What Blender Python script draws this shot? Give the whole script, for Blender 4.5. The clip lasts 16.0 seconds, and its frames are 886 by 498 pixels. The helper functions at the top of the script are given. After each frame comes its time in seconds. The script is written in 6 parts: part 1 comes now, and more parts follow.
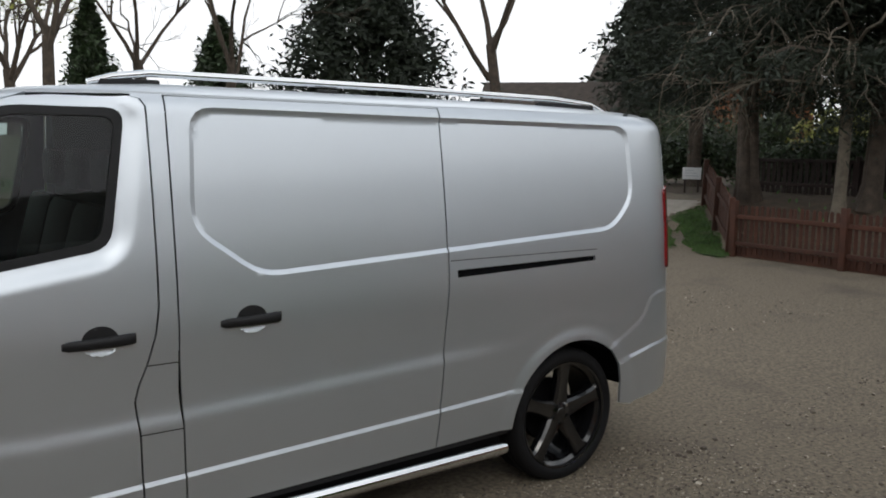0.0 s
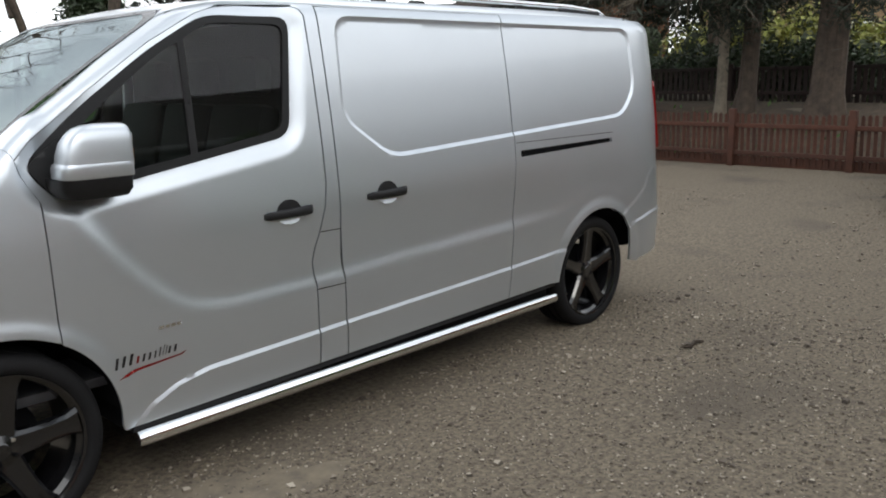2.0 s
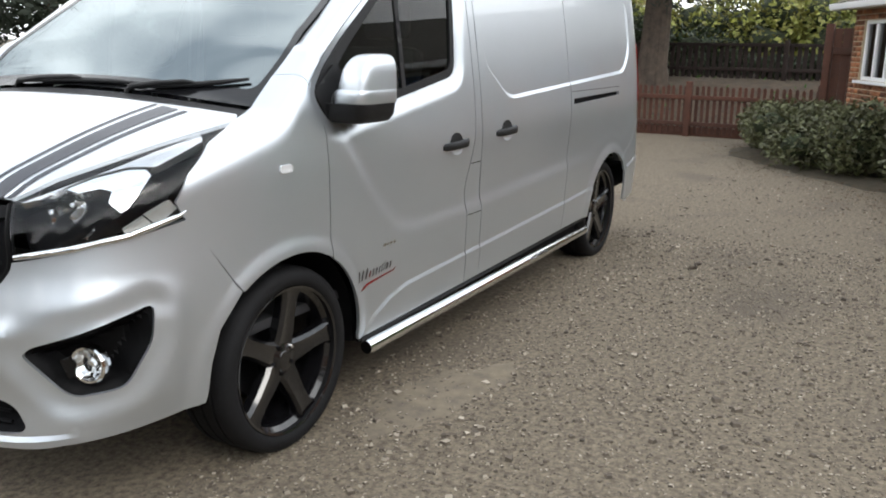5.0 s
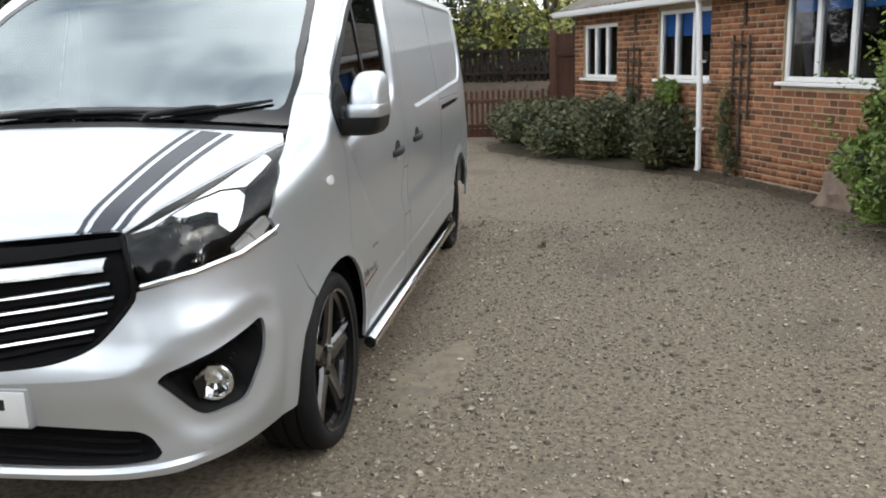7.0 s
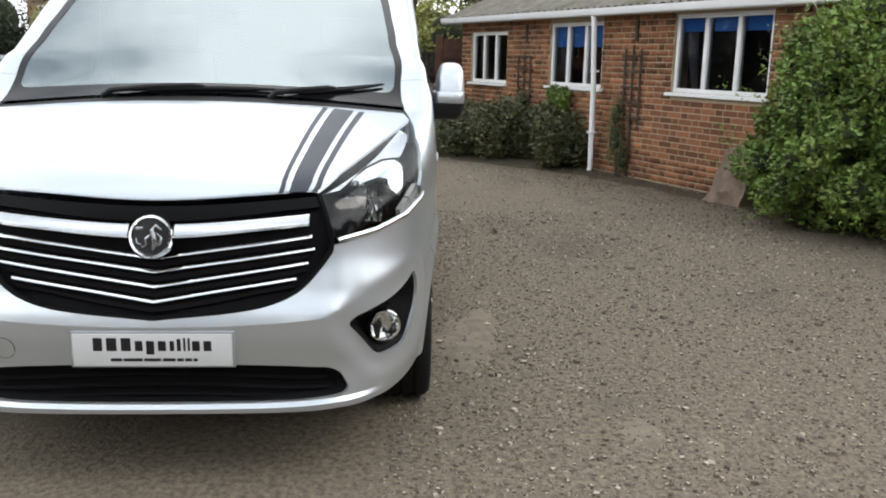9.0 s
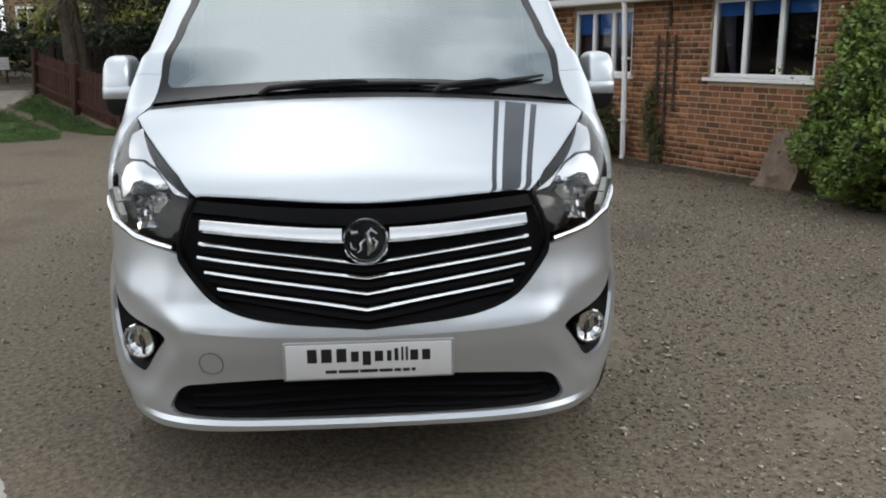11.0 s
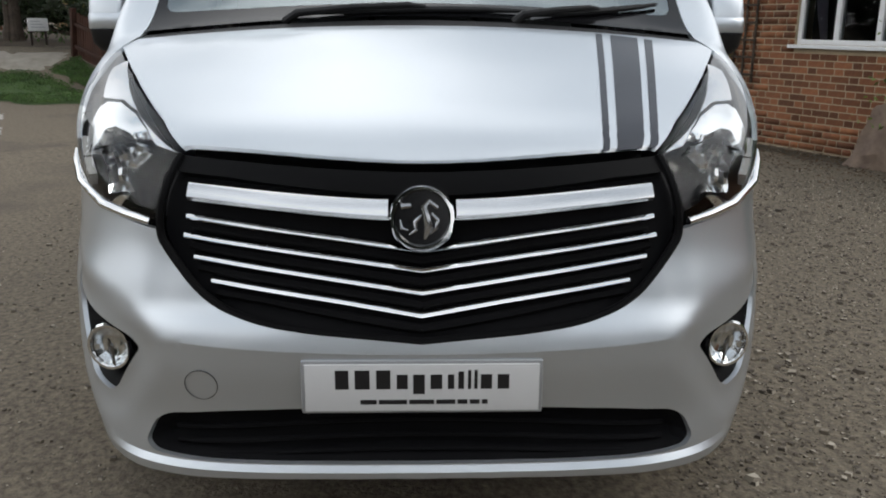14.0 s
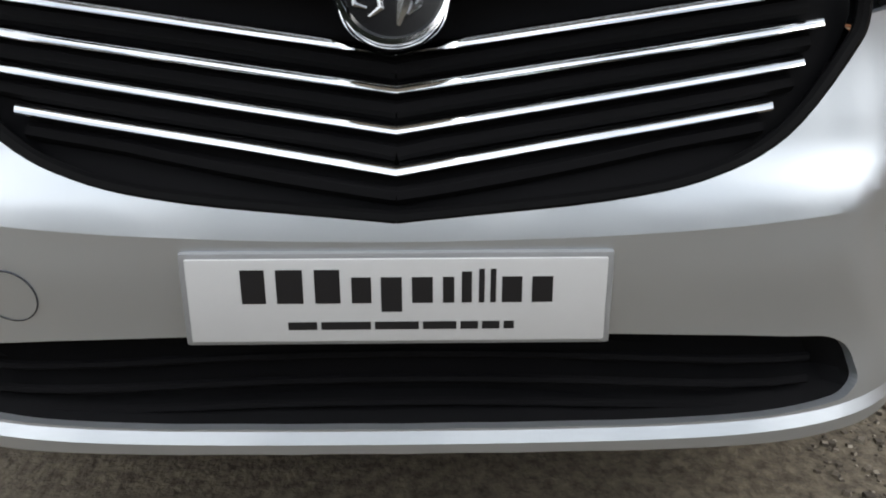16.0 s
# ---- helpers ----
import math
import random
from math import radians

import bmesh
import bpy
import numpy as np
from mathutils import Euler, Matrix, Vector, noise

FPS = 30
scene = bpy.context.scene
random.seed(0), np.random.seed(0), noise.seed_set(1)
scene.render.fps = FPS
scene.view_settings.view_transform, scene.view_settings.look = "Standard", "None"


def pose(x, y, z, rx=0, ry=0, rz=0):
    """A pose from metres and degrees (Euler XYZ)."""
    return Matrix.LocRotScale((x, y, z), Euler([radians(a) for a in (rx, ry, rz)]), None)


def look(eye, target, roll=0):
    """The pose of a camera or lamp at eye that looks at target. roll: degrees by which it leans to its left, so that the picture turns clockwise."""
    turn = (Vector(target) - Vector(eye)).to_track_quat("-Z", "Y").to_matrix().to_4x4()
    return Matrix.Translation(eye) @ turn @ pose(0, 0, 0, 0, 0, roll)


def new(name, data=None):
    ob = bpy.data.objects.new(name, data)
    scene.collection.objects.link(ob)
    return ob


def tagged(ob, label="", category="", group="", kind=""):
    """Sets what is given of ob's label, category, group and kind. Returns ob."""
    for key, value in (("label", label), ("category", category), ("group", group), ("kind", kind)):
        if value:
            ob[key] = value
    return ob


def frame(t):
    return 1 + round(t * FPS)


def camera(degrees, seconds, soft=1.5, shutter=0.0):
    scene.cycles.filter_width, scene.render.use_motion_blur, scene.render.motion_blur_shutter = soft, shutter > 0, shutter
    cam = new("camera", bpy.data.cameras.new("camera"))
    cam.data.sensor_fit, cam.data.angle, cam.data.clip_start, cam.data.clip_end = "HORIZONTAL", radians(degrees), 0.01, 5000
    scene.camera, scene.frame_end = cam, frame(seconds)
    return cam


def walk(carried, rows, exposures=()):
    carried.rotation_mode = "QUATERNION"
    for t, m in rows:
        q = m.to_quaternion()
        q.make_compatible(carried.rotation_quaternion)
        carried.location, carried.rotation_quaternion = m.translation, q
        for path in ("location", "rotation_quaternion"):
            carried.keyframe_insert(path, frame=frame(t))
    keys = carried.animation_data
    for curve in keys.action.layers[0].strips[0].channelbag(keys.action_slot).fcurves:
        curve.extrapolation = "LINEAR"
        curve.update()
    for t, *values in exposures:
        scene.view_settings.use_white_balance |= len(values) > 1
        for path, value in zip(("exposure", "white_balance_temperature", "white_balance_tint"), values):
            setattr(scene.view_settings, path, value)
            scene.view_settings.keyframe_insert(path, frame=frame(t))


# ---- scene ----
cam = camera(55.3, 16.0, soft=1.9)
PATH = [
    (0, (-0.471, 3.965, 1.715), (-1.639, 2.359, 1.474), 0.9),
    (0.5, (-0.131, 3.93, 1.642), (-1.35, 2.374, 1.342), -1.0),
    (1, (0.178, 4.026, 1.633), (-0.975, 2.431, 1.282), 1.5),
    (1.5, (0.512, 3.973, 1.582), (-0.701, 2.442, 1.152), 0.6),
    (2, (0.847, 3.903, 1.586), (-0.543, 2.524, 1.179), -1.3),
    (2.5, (1.212, 3.804, 1.55), (-0.296, 2.542, 1.184), -0.5),
    (3, (1.495, 3.615, 1.571), (-0.043, 2.412, 1.139), 0.3),
    (3.5, (1.74, 3.356, 1.538), (0.095, 2.293, 1.135), -1.4),
    (4, (1.919, 3.179, 1.516), (0.292, 2.108, 1.061), 1.4),
    (4.5, (2.131, 3.078, 1.48), (0.485, 2.055, 0.988), -1.0),
    (4.7, (2.196, 2.991, 1.483), (0.533, 1.992, 0.997), -0.4),
    (6.8, (2.984, 1.984, 1.497), (1.075, 1.591, 1.05), -1.4),
    (7, (3.06, 1.869, 1.501), (1.136, 1.56, 1.053), -2.0),
    (7.5, (3.246, 1.656, 1.493), (1.308, 1.477, 1.031), 0.3),
    (8, (3.432, 1.405, 1.499), (1.495, 1.309, 1.008), 0.7),
    (8.5, (3.513, 1.072, 1.481), (1.568, 1.14, 1.022), -0.9),
    (9, (3.626, 0.814, 1.476), (1.679, 0.914, 1.031), 1.0),
    (9.5, (3.735, 0.615, 1.465), (1.802, 0.802, 0.985), 0.7),
    (10, (3.723, 0.368, 1.477), (1.781, 0.535, 1.029), 0.2),
    (10.2, (3.684, 0.258, 1.476), (1.747, 0.442, 1.013), -0.8),
    (12.3, (3.215, -0.043, 1.448), (1.273, 0.058, 0.982), 0.64),
    (12.5, (3.215, -0.045, 1.446), (1.276, 0.053, 0.967), 0.52),
    (13, (3.165, -0.050, 1.440), (1.230, 0.041, 0.944), 0.64),
    (13.5, (2.892, 0.010, 1.422), (0.970, 0.048, 0.867), -0.15),
    (14, (2.668, -0.011, 1.293), (0.737, 0.050, 0.777), 0.38),
    (14.5, (2.423, -0.009, 1.208), (0.504, 0.056, 0.651), 0.25),
    (15, (2.231, 0.010, 1.117), (0.321, 0.073, 0.529), 0.24),
    (15.5, (2.049, 0.021, 1.042), (0.165, 0.081, 0.373), 0.26),
    (16, (1.902, 0.042, 0.941), (0.028, 0.070, 0.241), -0.10),
]
walk(cam, [(t, look(eye, target, roll)) for t, eye, target, roll in PATH],
     exposures=[(0, -1.22), (0.5, -1.15), (1.5, -0.88), (2.5, -0.60), (3.5, -0.38), (4.5, -0.26), (7, -0.22), (9, -0.38), (10, -0.52), (12.5, -1.22), (14, -1.02), (15, -1.08), (15.5, -0.88), (16, -0.58)])

# ---- world, sun, exposure ----
from mathutils import geometry

SUN_AZ, SUN_EL = 60.0, 48.0
world = bpy.data.worlds.new("sky")
scene.world = world
world.use_nodes = True
wn = world.node_tree.nodes
wl = world.node_tree.links
sky = wn.new("ShaderNodeTexSky")
sky.sky_type = "NISHITA"
sky.sun_disc = False
sky.sun_elevation, sky.sun_rotation = radians(SUN_EL), radians(90 - SUN_AZ)
sky.dust_density, sky.air_density, sky.ozone_density = 4.0, 1.0, 0.6
# an even cloud layer in front of the blue
cloud = wn.new("ShaderNodeTexNoise")
cloud.inputs["Scale"].default_value, cloud.inputs["Detail"].default_value = 1.7, 5.0
wco = wn.new("ShaderNodeTexCoord")
ramp = wn.new("ShaderNodeValToRGB")
ramp.color_ramp.elements[0].position, ramp.color_ramp.elements[0].color = 0.40, (4.2, 4.7, 5.3, 1)
ramp.color_ramp.elements[1].position, ramp.color_ramp.elements[1].color = 0.60, (14.6, 14.8, 15.0, 1)
wmix = wn.new("ShaderNodeMixRGB")
wmix.inputs[0].default_value = 0.9
sep = wn.new("ShaderNodeSeparateXYZ")
lift = wn.new("ShaderNodeMapRange")  # overcast: the zenith is about three times as bright as the horizon
lift.inputs[1].default_value, lift.inputs[2].default_value, lift.inputs[3].default_value, lift.inputs[4].default_value = 0.0, 1.0, 3.0, 2.9
wmul = wn.new("ShaderNodeMixRGB")
wmul.blend_type = "MULTIPLY"
wmul.inputs[0].default_value = 1.0
wl.new(wco.outputs["Generated"], cloud.inputs["Vector"])
wl.new(wco.outputs["Generated"], sep.inputs[0])
wl.new(sep.outputs[2], lift.inputs[0])
wl.new(cloud.outputs["Fac"], ramp.inputs[0])
low = wn.new("ShaderNodeMapRange")  # towards the horizon the cloud thickens to an even white
low.inputs[1].default_value, low.inputs[2].default_value = 0.12, 0.55
wl.new(sep.outputs[2], low.inputs[0])
even = wn.new("ShaderNodeMixRGB")
even.inputs[1].default_value = (10.5, 10.7, 11.0, 1)
wl.new(low.outputs[0], even.inputs[0])
wl.new(ramp.outputs[0], even.inputs[2])
wl.new(even.outputs[0], wmul.inputs[1])
wl.new(lift.outputs[0], wmul.inputs[2])
wl.new(sky.outputs[0], wmix.inputs[1])
wl.new(wmul.outputs[0], wmix.inputs[2])
wl.new(wmix.outputs[0], wn["Background"].inputs[0])
wn["Background"].inputs[1].default_value = 0.1
sun = new("sun", bpy.data.lights.new("sun", "SUN"))
sun.data.energy, sun.data.angle, sun.data.color = 0.9, radians(20), (1.0, 0.96, 0.9)
sun.matrix_world = look((0, 0, 0), (-math.cos(radians(SUN_AZ)) * math.cos(radians(SUN_EL)), -math.sin(radians(SUN_AZ)) * math.cos(radians(SUN_EL)), -math.sin(radians(SUN_EL))))
scene.view_settings.exposure = 0.0


# ---- materials ----
def mat(name, color, rough=0.6, metal=0.0, var=0.0, scale=8.0, bump=0.0, bump_scale=60.0, color2=None, coat=0.0, spec=0.5, detail=6.0, rvar=0.0, random_amount=0.0, dirt=None):
    m = bpy.data.materials.new(name)
    m.use_nodes = True
    n, l = m.node_tree.nodes, m.node_tree.links
    b = n["Principled BSDF"]
    b.inputs["Base Color"].default_value = (*color, 1)
    b.inputs["Roughness"].default_value = rough
    b.inputs["Metallic"].default_value = metal
    b.inputs["Coat Weight"].default_value = coat
    b.inputs["Coat Roughness"].default_value = 0.03
    b.inputs["Specular IOR Level"].default_value = spec
    co = n.new("ShaderNodeTexCoord")
    out = None
    if color2 is not None or var > 0:
        c2 = color2 if color2 is not None else tuple(max(0, c * (1 - var)) for c in color)
        t = n.new("ShaderNodeTexNoise")
        t.inputs["Scale"].default_value, t.inputs["Detail"].default_value = scale, detail
        t.inputs["Roughness"].default_value = 0.65
        l.new(co.outputs["Object"], t.inputs["Vector"])
        r = n.new("ShaderNodeValToRGB")
        r.color_ramp.elements[0].position, r.color_ramp.elements[1].position = 0.32, 0.68
        r.color_ramp.elements[0].color, r.color_ramp.elements[1].color = (*c2, 1), (*color, 1)
        l.new(t.outputs["Fac"], r.inputs[0])
        out = r.outputs[0]
        if rvar > 0:
            rr = n.new("ShaderNodeMapRange")
            rr.inputs[3].default_value, rr.inputs[4].default_value = rough + rvar, rough - rvar
            l.new(t.outputs["Fac"], rr.inputs[0])
            l.new(rr.outputs[0], b.inputs["Roughness"])
    if dirt is not None:
        t2 = n.new("ShaderNodeTexNoise")
        t2.inputs["Scale"].default_value, t2.inputs["Detail"].default_value = dirt[1], 8.0
        l.new(co.outputs["Object"], t2.inputs["Vector"])
        r2 = n.new("ShaderNodeValToRGB")
        r2.color_ramp.elements[0].position, r2.color_ramp.elements[1].position = dirt[2], min(1.0, dirt[2] + 0.16)
        l.new(t2.outputs["Fac"], r2.inputs[0])
        mx = n.new("ShaderNodeMixRGB")
        l.new(r2.outputs[0], mx.inputs[0])
        if out is not None:
            l.new(out, mx.inputs[1])
        else:
            mx.inputs[1].default_value = (*color, 1)
        mx.inputs[2].default_value = (*dirt[0], 1)
        out = mx.outputs[0]
    if random_amount > 0:
        oi = n.new("ShaderNodeObjectInfo")
        hs = n.new("ShaderNodeHueSaturation")
        mr = n.new("ShaderNodeMapRange")
        mr.inputs[3].default_value, mr.inputs[4].default_value = 1 - random_amount, 1 + random_amount
        l.new(oi.outputs["Random"], mr.inputs[0])
        l.new(mr.outputs[0], hs.inputs["Value"])
        if out is not None:
            l.new(out, hs.inputs["Color"])
        else:
            hs.inputs["Color"].default_value = (*color, 1)
        out = hs.outputs[0]
    if out is not None:
        l.new(out, b.inputs["Base Color"])
    if bump > 0:
        t3 = n.new("ShaderNodeTexNoise")
        t3.inputs["Scale"].default_value, t3.inputs["Detail"].default_value = bump_scale, 5.0
        l.new(co.outputs["Object"], t3.inputs["Vector"])
        bp = n.new("ShaderNodeBump")
        bp.inputs["Strength"].default_value, bp.inputs["Distance"].default_value = bump, 0.01
        l.new(t3.outputs["Fac"], bp.inputs["Height"])
        l.new(bp.outputs[0], b.inputs["Normal"])
    return m


def glass_mat(name, tint, alpha, rough=0.0, ior=1.52):
    """A tinted pane: part clear tint, part gloss by Fresnel."""
    m = bpy.data.materials.new(name)
    m.use_nodes = True
    n, l = m.node_tree.nodes, m.node_tree.links
    n.remove(n["Principled BSDF"])
    tr = n.new("ShaderNodeBsdfTransparent")
    tr.inputs[0].default_value = (*[c * alpha for c in tint], 1)
    gl = n.new("ShaderNodeBsdfGlossy")
    gl.inputs["Roughness"].default_value = rough
    fr = n.new("ShaderNodeFresnel")
    fr.inputs[0].default_value = ior
    mx = n.new("ShaderNodeMixShader")
    l.new(fr.outputs[0], mx.inputs[0])
    l.new(tr.outputs[0], mx.inputs[1])
    l.new(gl.outputs[0], mx.inputs[2])
    l.new(mx.outputs[0], n["Material Output"].inputs[0])
    return m


def screen_mat(name, tint, sheen, ior):
    """A dark laminated pane: seven tenths gloss, whose strength follows Fresnel, the rest clear tint."""
    m = bpy.data.materials.new(name)
    m.use_nodes = True
    n, l = m.node_tree.nodes, m.node_tree.links
    n.remove(n["Principled BSDF"])
    tr = n.new("ShaderNodeBsdfTransparent")
    tr.inputs[0].default_value = (*tint, 1)
    gl = n.new("ShaderNodeBsdfGlossy")
    gl.inputs["Roughness"].default_value = 0.0
    fr = n.new("ShaderNodeFresnel")
    fr.inputs[0].default_value = ior
    share = n.new("ShaderNodeMapRange")
    share.inputs[3].default_value, share.inputs[4].default_value = 0.7, 1.0
    ratio = n.new("ShaderNodeMath")
    ratio.operation = "DIVIDE"
    scale = n.new("ShaderNodeVectorMath")
    scale.operation = "SCALE"
    scale.inputs[0].default_value = sheen
    mx = n.new("ShaderNodeMixShader")
    l.new(fr.outputs[0], share.inputs[0])
    l.new(fr.outputs[0], ratio.inputs[0])
    l.new(share.outputs[0], ratio.inputs[1])
    l.new(ratio.outputs[0], scale.inputs["Scale"])
    l.new(scale.outputs[0], gl.inputs["Color"])
    l.new(share.outputs[0], mx.inputs[0])
    l.new(tr.outputs[0], mx.inputs[1])
    l.new(gl.outputs[0], mx.inputs[2])
    l.new(mx.outputs[0], n["Material Output"].inputs[0])
    return m


def lens_mat(name, tint):
    """A thin clear cover: see-through, with gloss that grows towards grazing."""
    m = bpy.data.materials.new(name)
    m.use_nodes = True
    n, l = m.node_tree.nodes, m.node_tree.links
    n.remove(n["Principled BSDF"])
    tr = n.new("ShaderNodeBsdfTransparent")
    tr.inputs[0].default_value = (*tint, 1)
    gl = n.new("ShaderNodeBsdfGlossy")
    gl.inputs["Roughness"].default_value = 0.02
    lw = n.new("ShaderNodeLayerWeight")
    lw.inputs[0].default_value = 0.5
    pw = n.new("ShaderNodeMath")
    pw.operation = "POWER"
    pw.inputs[1].default_value = 4.0
    mr = n.new("ShaderNodeMapRange")
    mr.inputs[3].default_value, mr.inputs[4].default_value = 0.035, 0.95
    mx = n.new("ShaderNodeMixShader")
    l.new(lw.outputs["Facing"], pw.inputs[0])
    l.new(pw.outputs[0], mr.inputs[0])
    l.new(mr.outputs[0], mx.inputs[0])
    l.new(tr.outputs[0], mx.inputs[1])
    l.new(gl.outputs[0], mx.inputs[2])
    l.new(mx.outputs[0], n["Material Output"].inputs[0])
    return m


def vary_leaves(m, amount=0.45, hue=0.03):
    """Each leaf of a mesh takes its own shade of the material."""
    n, l = m.node_tree.nodes, m.node_tree.links
    socket = n["Principled BSDF"].inputs["Base Color"]
    geo = n.new("ShaderNodeNewGeometry")
    hs = n.new("ShaderNodeHueSaturation")
    for name, lo, hi in (("Value", 1 - amount, 1 + amount), ("Hue", 0.5 - hue, 0.5 + hue * 0.4)):
        mr = n.new("ShaderNodeMapRange")
        mr.inputs[3].default_value, mr.inputs[4].default_value = lo, hi
        l.new(geo.outputs["Random Per Island"], mr.inputs[0])
        l.new(mr.outputs[0], hs.inputs[name])
    l.new(socket.links[0].from_socket, hs.inputs["Color"])
    l.new(hs.outputs[0], socket)
    return m


M_PAINT = mat("silver_paint", (0.605, 0.645, 0.685), 0.36, 0.8, var=0.03, scale=1.5, coat=0.6, bump=0.02, bump_scale=900)
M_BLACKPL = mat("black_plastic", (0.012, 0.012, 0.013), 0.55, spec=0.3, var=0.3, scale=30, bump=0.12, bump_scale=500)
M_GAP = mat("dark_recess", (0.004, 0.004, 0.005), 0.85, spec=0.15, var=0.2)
M_GLOSSBLK = mat("gloss_black", (0.006, 0.006, 0.007), 0.16, var=0.2, spec=0.4)
M_SATIN = mat("satin_black", (0.004, 0.004, 0.0045), 0.5, var=0.2, spec=0.08)
M_CHROMEB = mat("brushed_chrome", (0.66, 0.67, 0.68), 0.2, 1.0, var=0.04, scale=6)
M_CHROME = mat("chrome", (0.86, 0.87, 0.88), 0.06, 1.0, var=0.05, scale=6)
M_TYRE = mat("tyre_rubber", (0.009, 0.009, 0.010), 0.75, spec=0.25, var=0.35, scale=14, bump=0.2, bump_scale=160)
M_RIM = mat("black_alloy", (0.007, 0.007, 0.008), 0.2, 0.0, var=0.3, scale=5, coat=0.8)
M_GLASS = glass_mat("tinted_glass", (0.75, 0.85, 0.82), 0.62, ior=1.42)
M_CLEAR = lens_mat("clear_lens", (0.93, 0.94, 0.94))
M_WSCREEN = screen_mat("windscreen_glass", (0.8, 0.92, 0.9), (0.82, 0.92, 0.95), 3.4)
M_STRIPE = mat("graphite_vinyl", (0.042, 0.046, 0.058), 0.42, 0.1, var=0.15, coat=0.15, spec=0.35)
M_RED = mat("red_lens", (0.22, 0.006, 0.006), 0.15, var=0.3, coat=0.6)
M_WHITEPL = mat("white_plate", (0.60, 0.605, 0.61), 0.35, var=0.04)
M_BLACKINK = mat("black_ink", (0.01, 0.01, 0.012), 0.4, var=0.1)
M_AMBER = mat("amber_lens", (0.7, 0.55, 0.35), 0.2, var=0.1, coat=0.4)
M_TRIM = mat("cab_trim", (0.03, 0.03, 0.034), 0.7, var=0.3, scale=12, bump=0.1)


# ---- mesh helpers ----
def link_mesh(name, verts, faces, material, parent=None, smooth=False, label="", sharp=None):
    me = bpy.data.meshes.new(name)
    me.from_pydata([tuple(v) for v in verts], [], [tuple(f) for f in faces])
    me.update()
    me.materials.append(material)
    if smooth:
        me.shade_smooth()
        if sharp is not None:
            me.set_sharp_from_angle(angle=radians(sharp))
    ob = new(name, me)
    if parent is not None:
        ob.parent = parent
        ob.matrix_parent_inverse = parent.matrix_world.inverted()
    if label:
        ob["label"] = label
    return ob


def part(name, bm, material, parent=None, label="", smooth=True, sharp=35):
    me = bpy.data.meshes.new(name)
    bm.normal_update()
    bm.to_mesh(me)
    bm.free()
    me.materials.append(material)
    if smooth:
        me.shade_smooth()
        me.set_sharp_from_angle(angle=radians(sharp))
    ob = new(name, me)
    if parent is not None:
        ob.parent = parent
    if label:
        ob["label"] = label
    return ob


def empty(name, m=None):
    ob = new(name)
    ob.empty_display_size = 0.1
    if m is not None:
        ob.matrix_world = m
    return ob


def box_bm(bm, lo, hi, bevel=0.0, m=None):
    r = bmesh.ops.create_cube(bm, size=1.0)
    vs = r["verts"]
    c = [(a + b) / 2 for a, b in zip(lo, hi)]
    s = [abs(b - a) for a, b in zip(lo, hi)]
    for v in vs:
        v.co = Vector((v.co.x * s[0] + c[0], v.co.y * s[1] + c[1], v.co.z * s[2] + c[2]))
        if m is not None:
            v.co = m @ v.co
    if bevel > 0:
        es = list({e for v in vs for e in v.link_edges})
        bmesh.ops.bevel(bm, geom=es, offset=bevel, segments=2, affect="EDGES", profile=0.6)
    return bm


def box(name, lo, hi, material, parent=None, bevel=0.0, label="", m=None):
    bm = bmesh.new()
    box_bm(bm, lo, hi, bevel, m)
    return part(name, bm, material, parent, label, smooth=bevel > 0)


def tube_bm(bm, pts, radii, n=8, cap=True):
    """A tapered tube along points."""
    pts = [Vector(p) for p in pts]
    rings = []
    ref = None
    for i, p in enumerate(pts):
        d = (pts[min(i + 1, len(pts) - 1)] - pts[max(i - 1, 0)]).normalized()
        if ref is None:
            ref = d.orthogonal().normalized()
        a = (ref - d * ref.dot(d))
        a = a.normalized() if a.length > 1e-6 else d.orthogonal().normalized()
        ref = a
        b = d.cross(a)
        r = radii[i] if hasattr(radii, "__len__") else radii
        rings.append([bm.verts.new(p + (a * math.cos(2 * math.pi * k / n) + b * math.sin(2 * math.pi * k / n)) * r) for k in range(n)])
    for r0, r1 in zip(rings, rings[1:]):
        for k in range(n):
            bm.faces.new((r0[k], r0[(k + 1) % n], r1[(k + 1) % n], r1[k]))
    if cap:
        bm.faces.new(rings[0][::-1])
        bm.faces.new(rings[-1])
    return bm


def tube(name, pts, radii, material, parent=None, n=8, label=""):
    return part(name, tube_bm(bmesh.new(), pts, radii, n), material, parent, label)


def lathe_bm(bm, profile, n=48, axis="y"):
    """Turn (radius, offset) pairs round an axis."""
    rings = []
    for r, o in profile:
        ring = []
        for k in range(n):
            a = 2 * math.pi * k / n
            c, s = math.cos(a) * r, math.sin(a) * r
            ring.append(bm.verts.new({"y": (c, o, s), "x": (o, c, s), "z": (c, s, o)}[axis]))
        rings.append(ring)
    for r0, r1 in zip(rings, rings[1:]):
        for k in range(n):
            bm.faces.new((r0[k], r1[k], r1[(k + 1) % n], r0[(k + 1) % n]))
    return bm


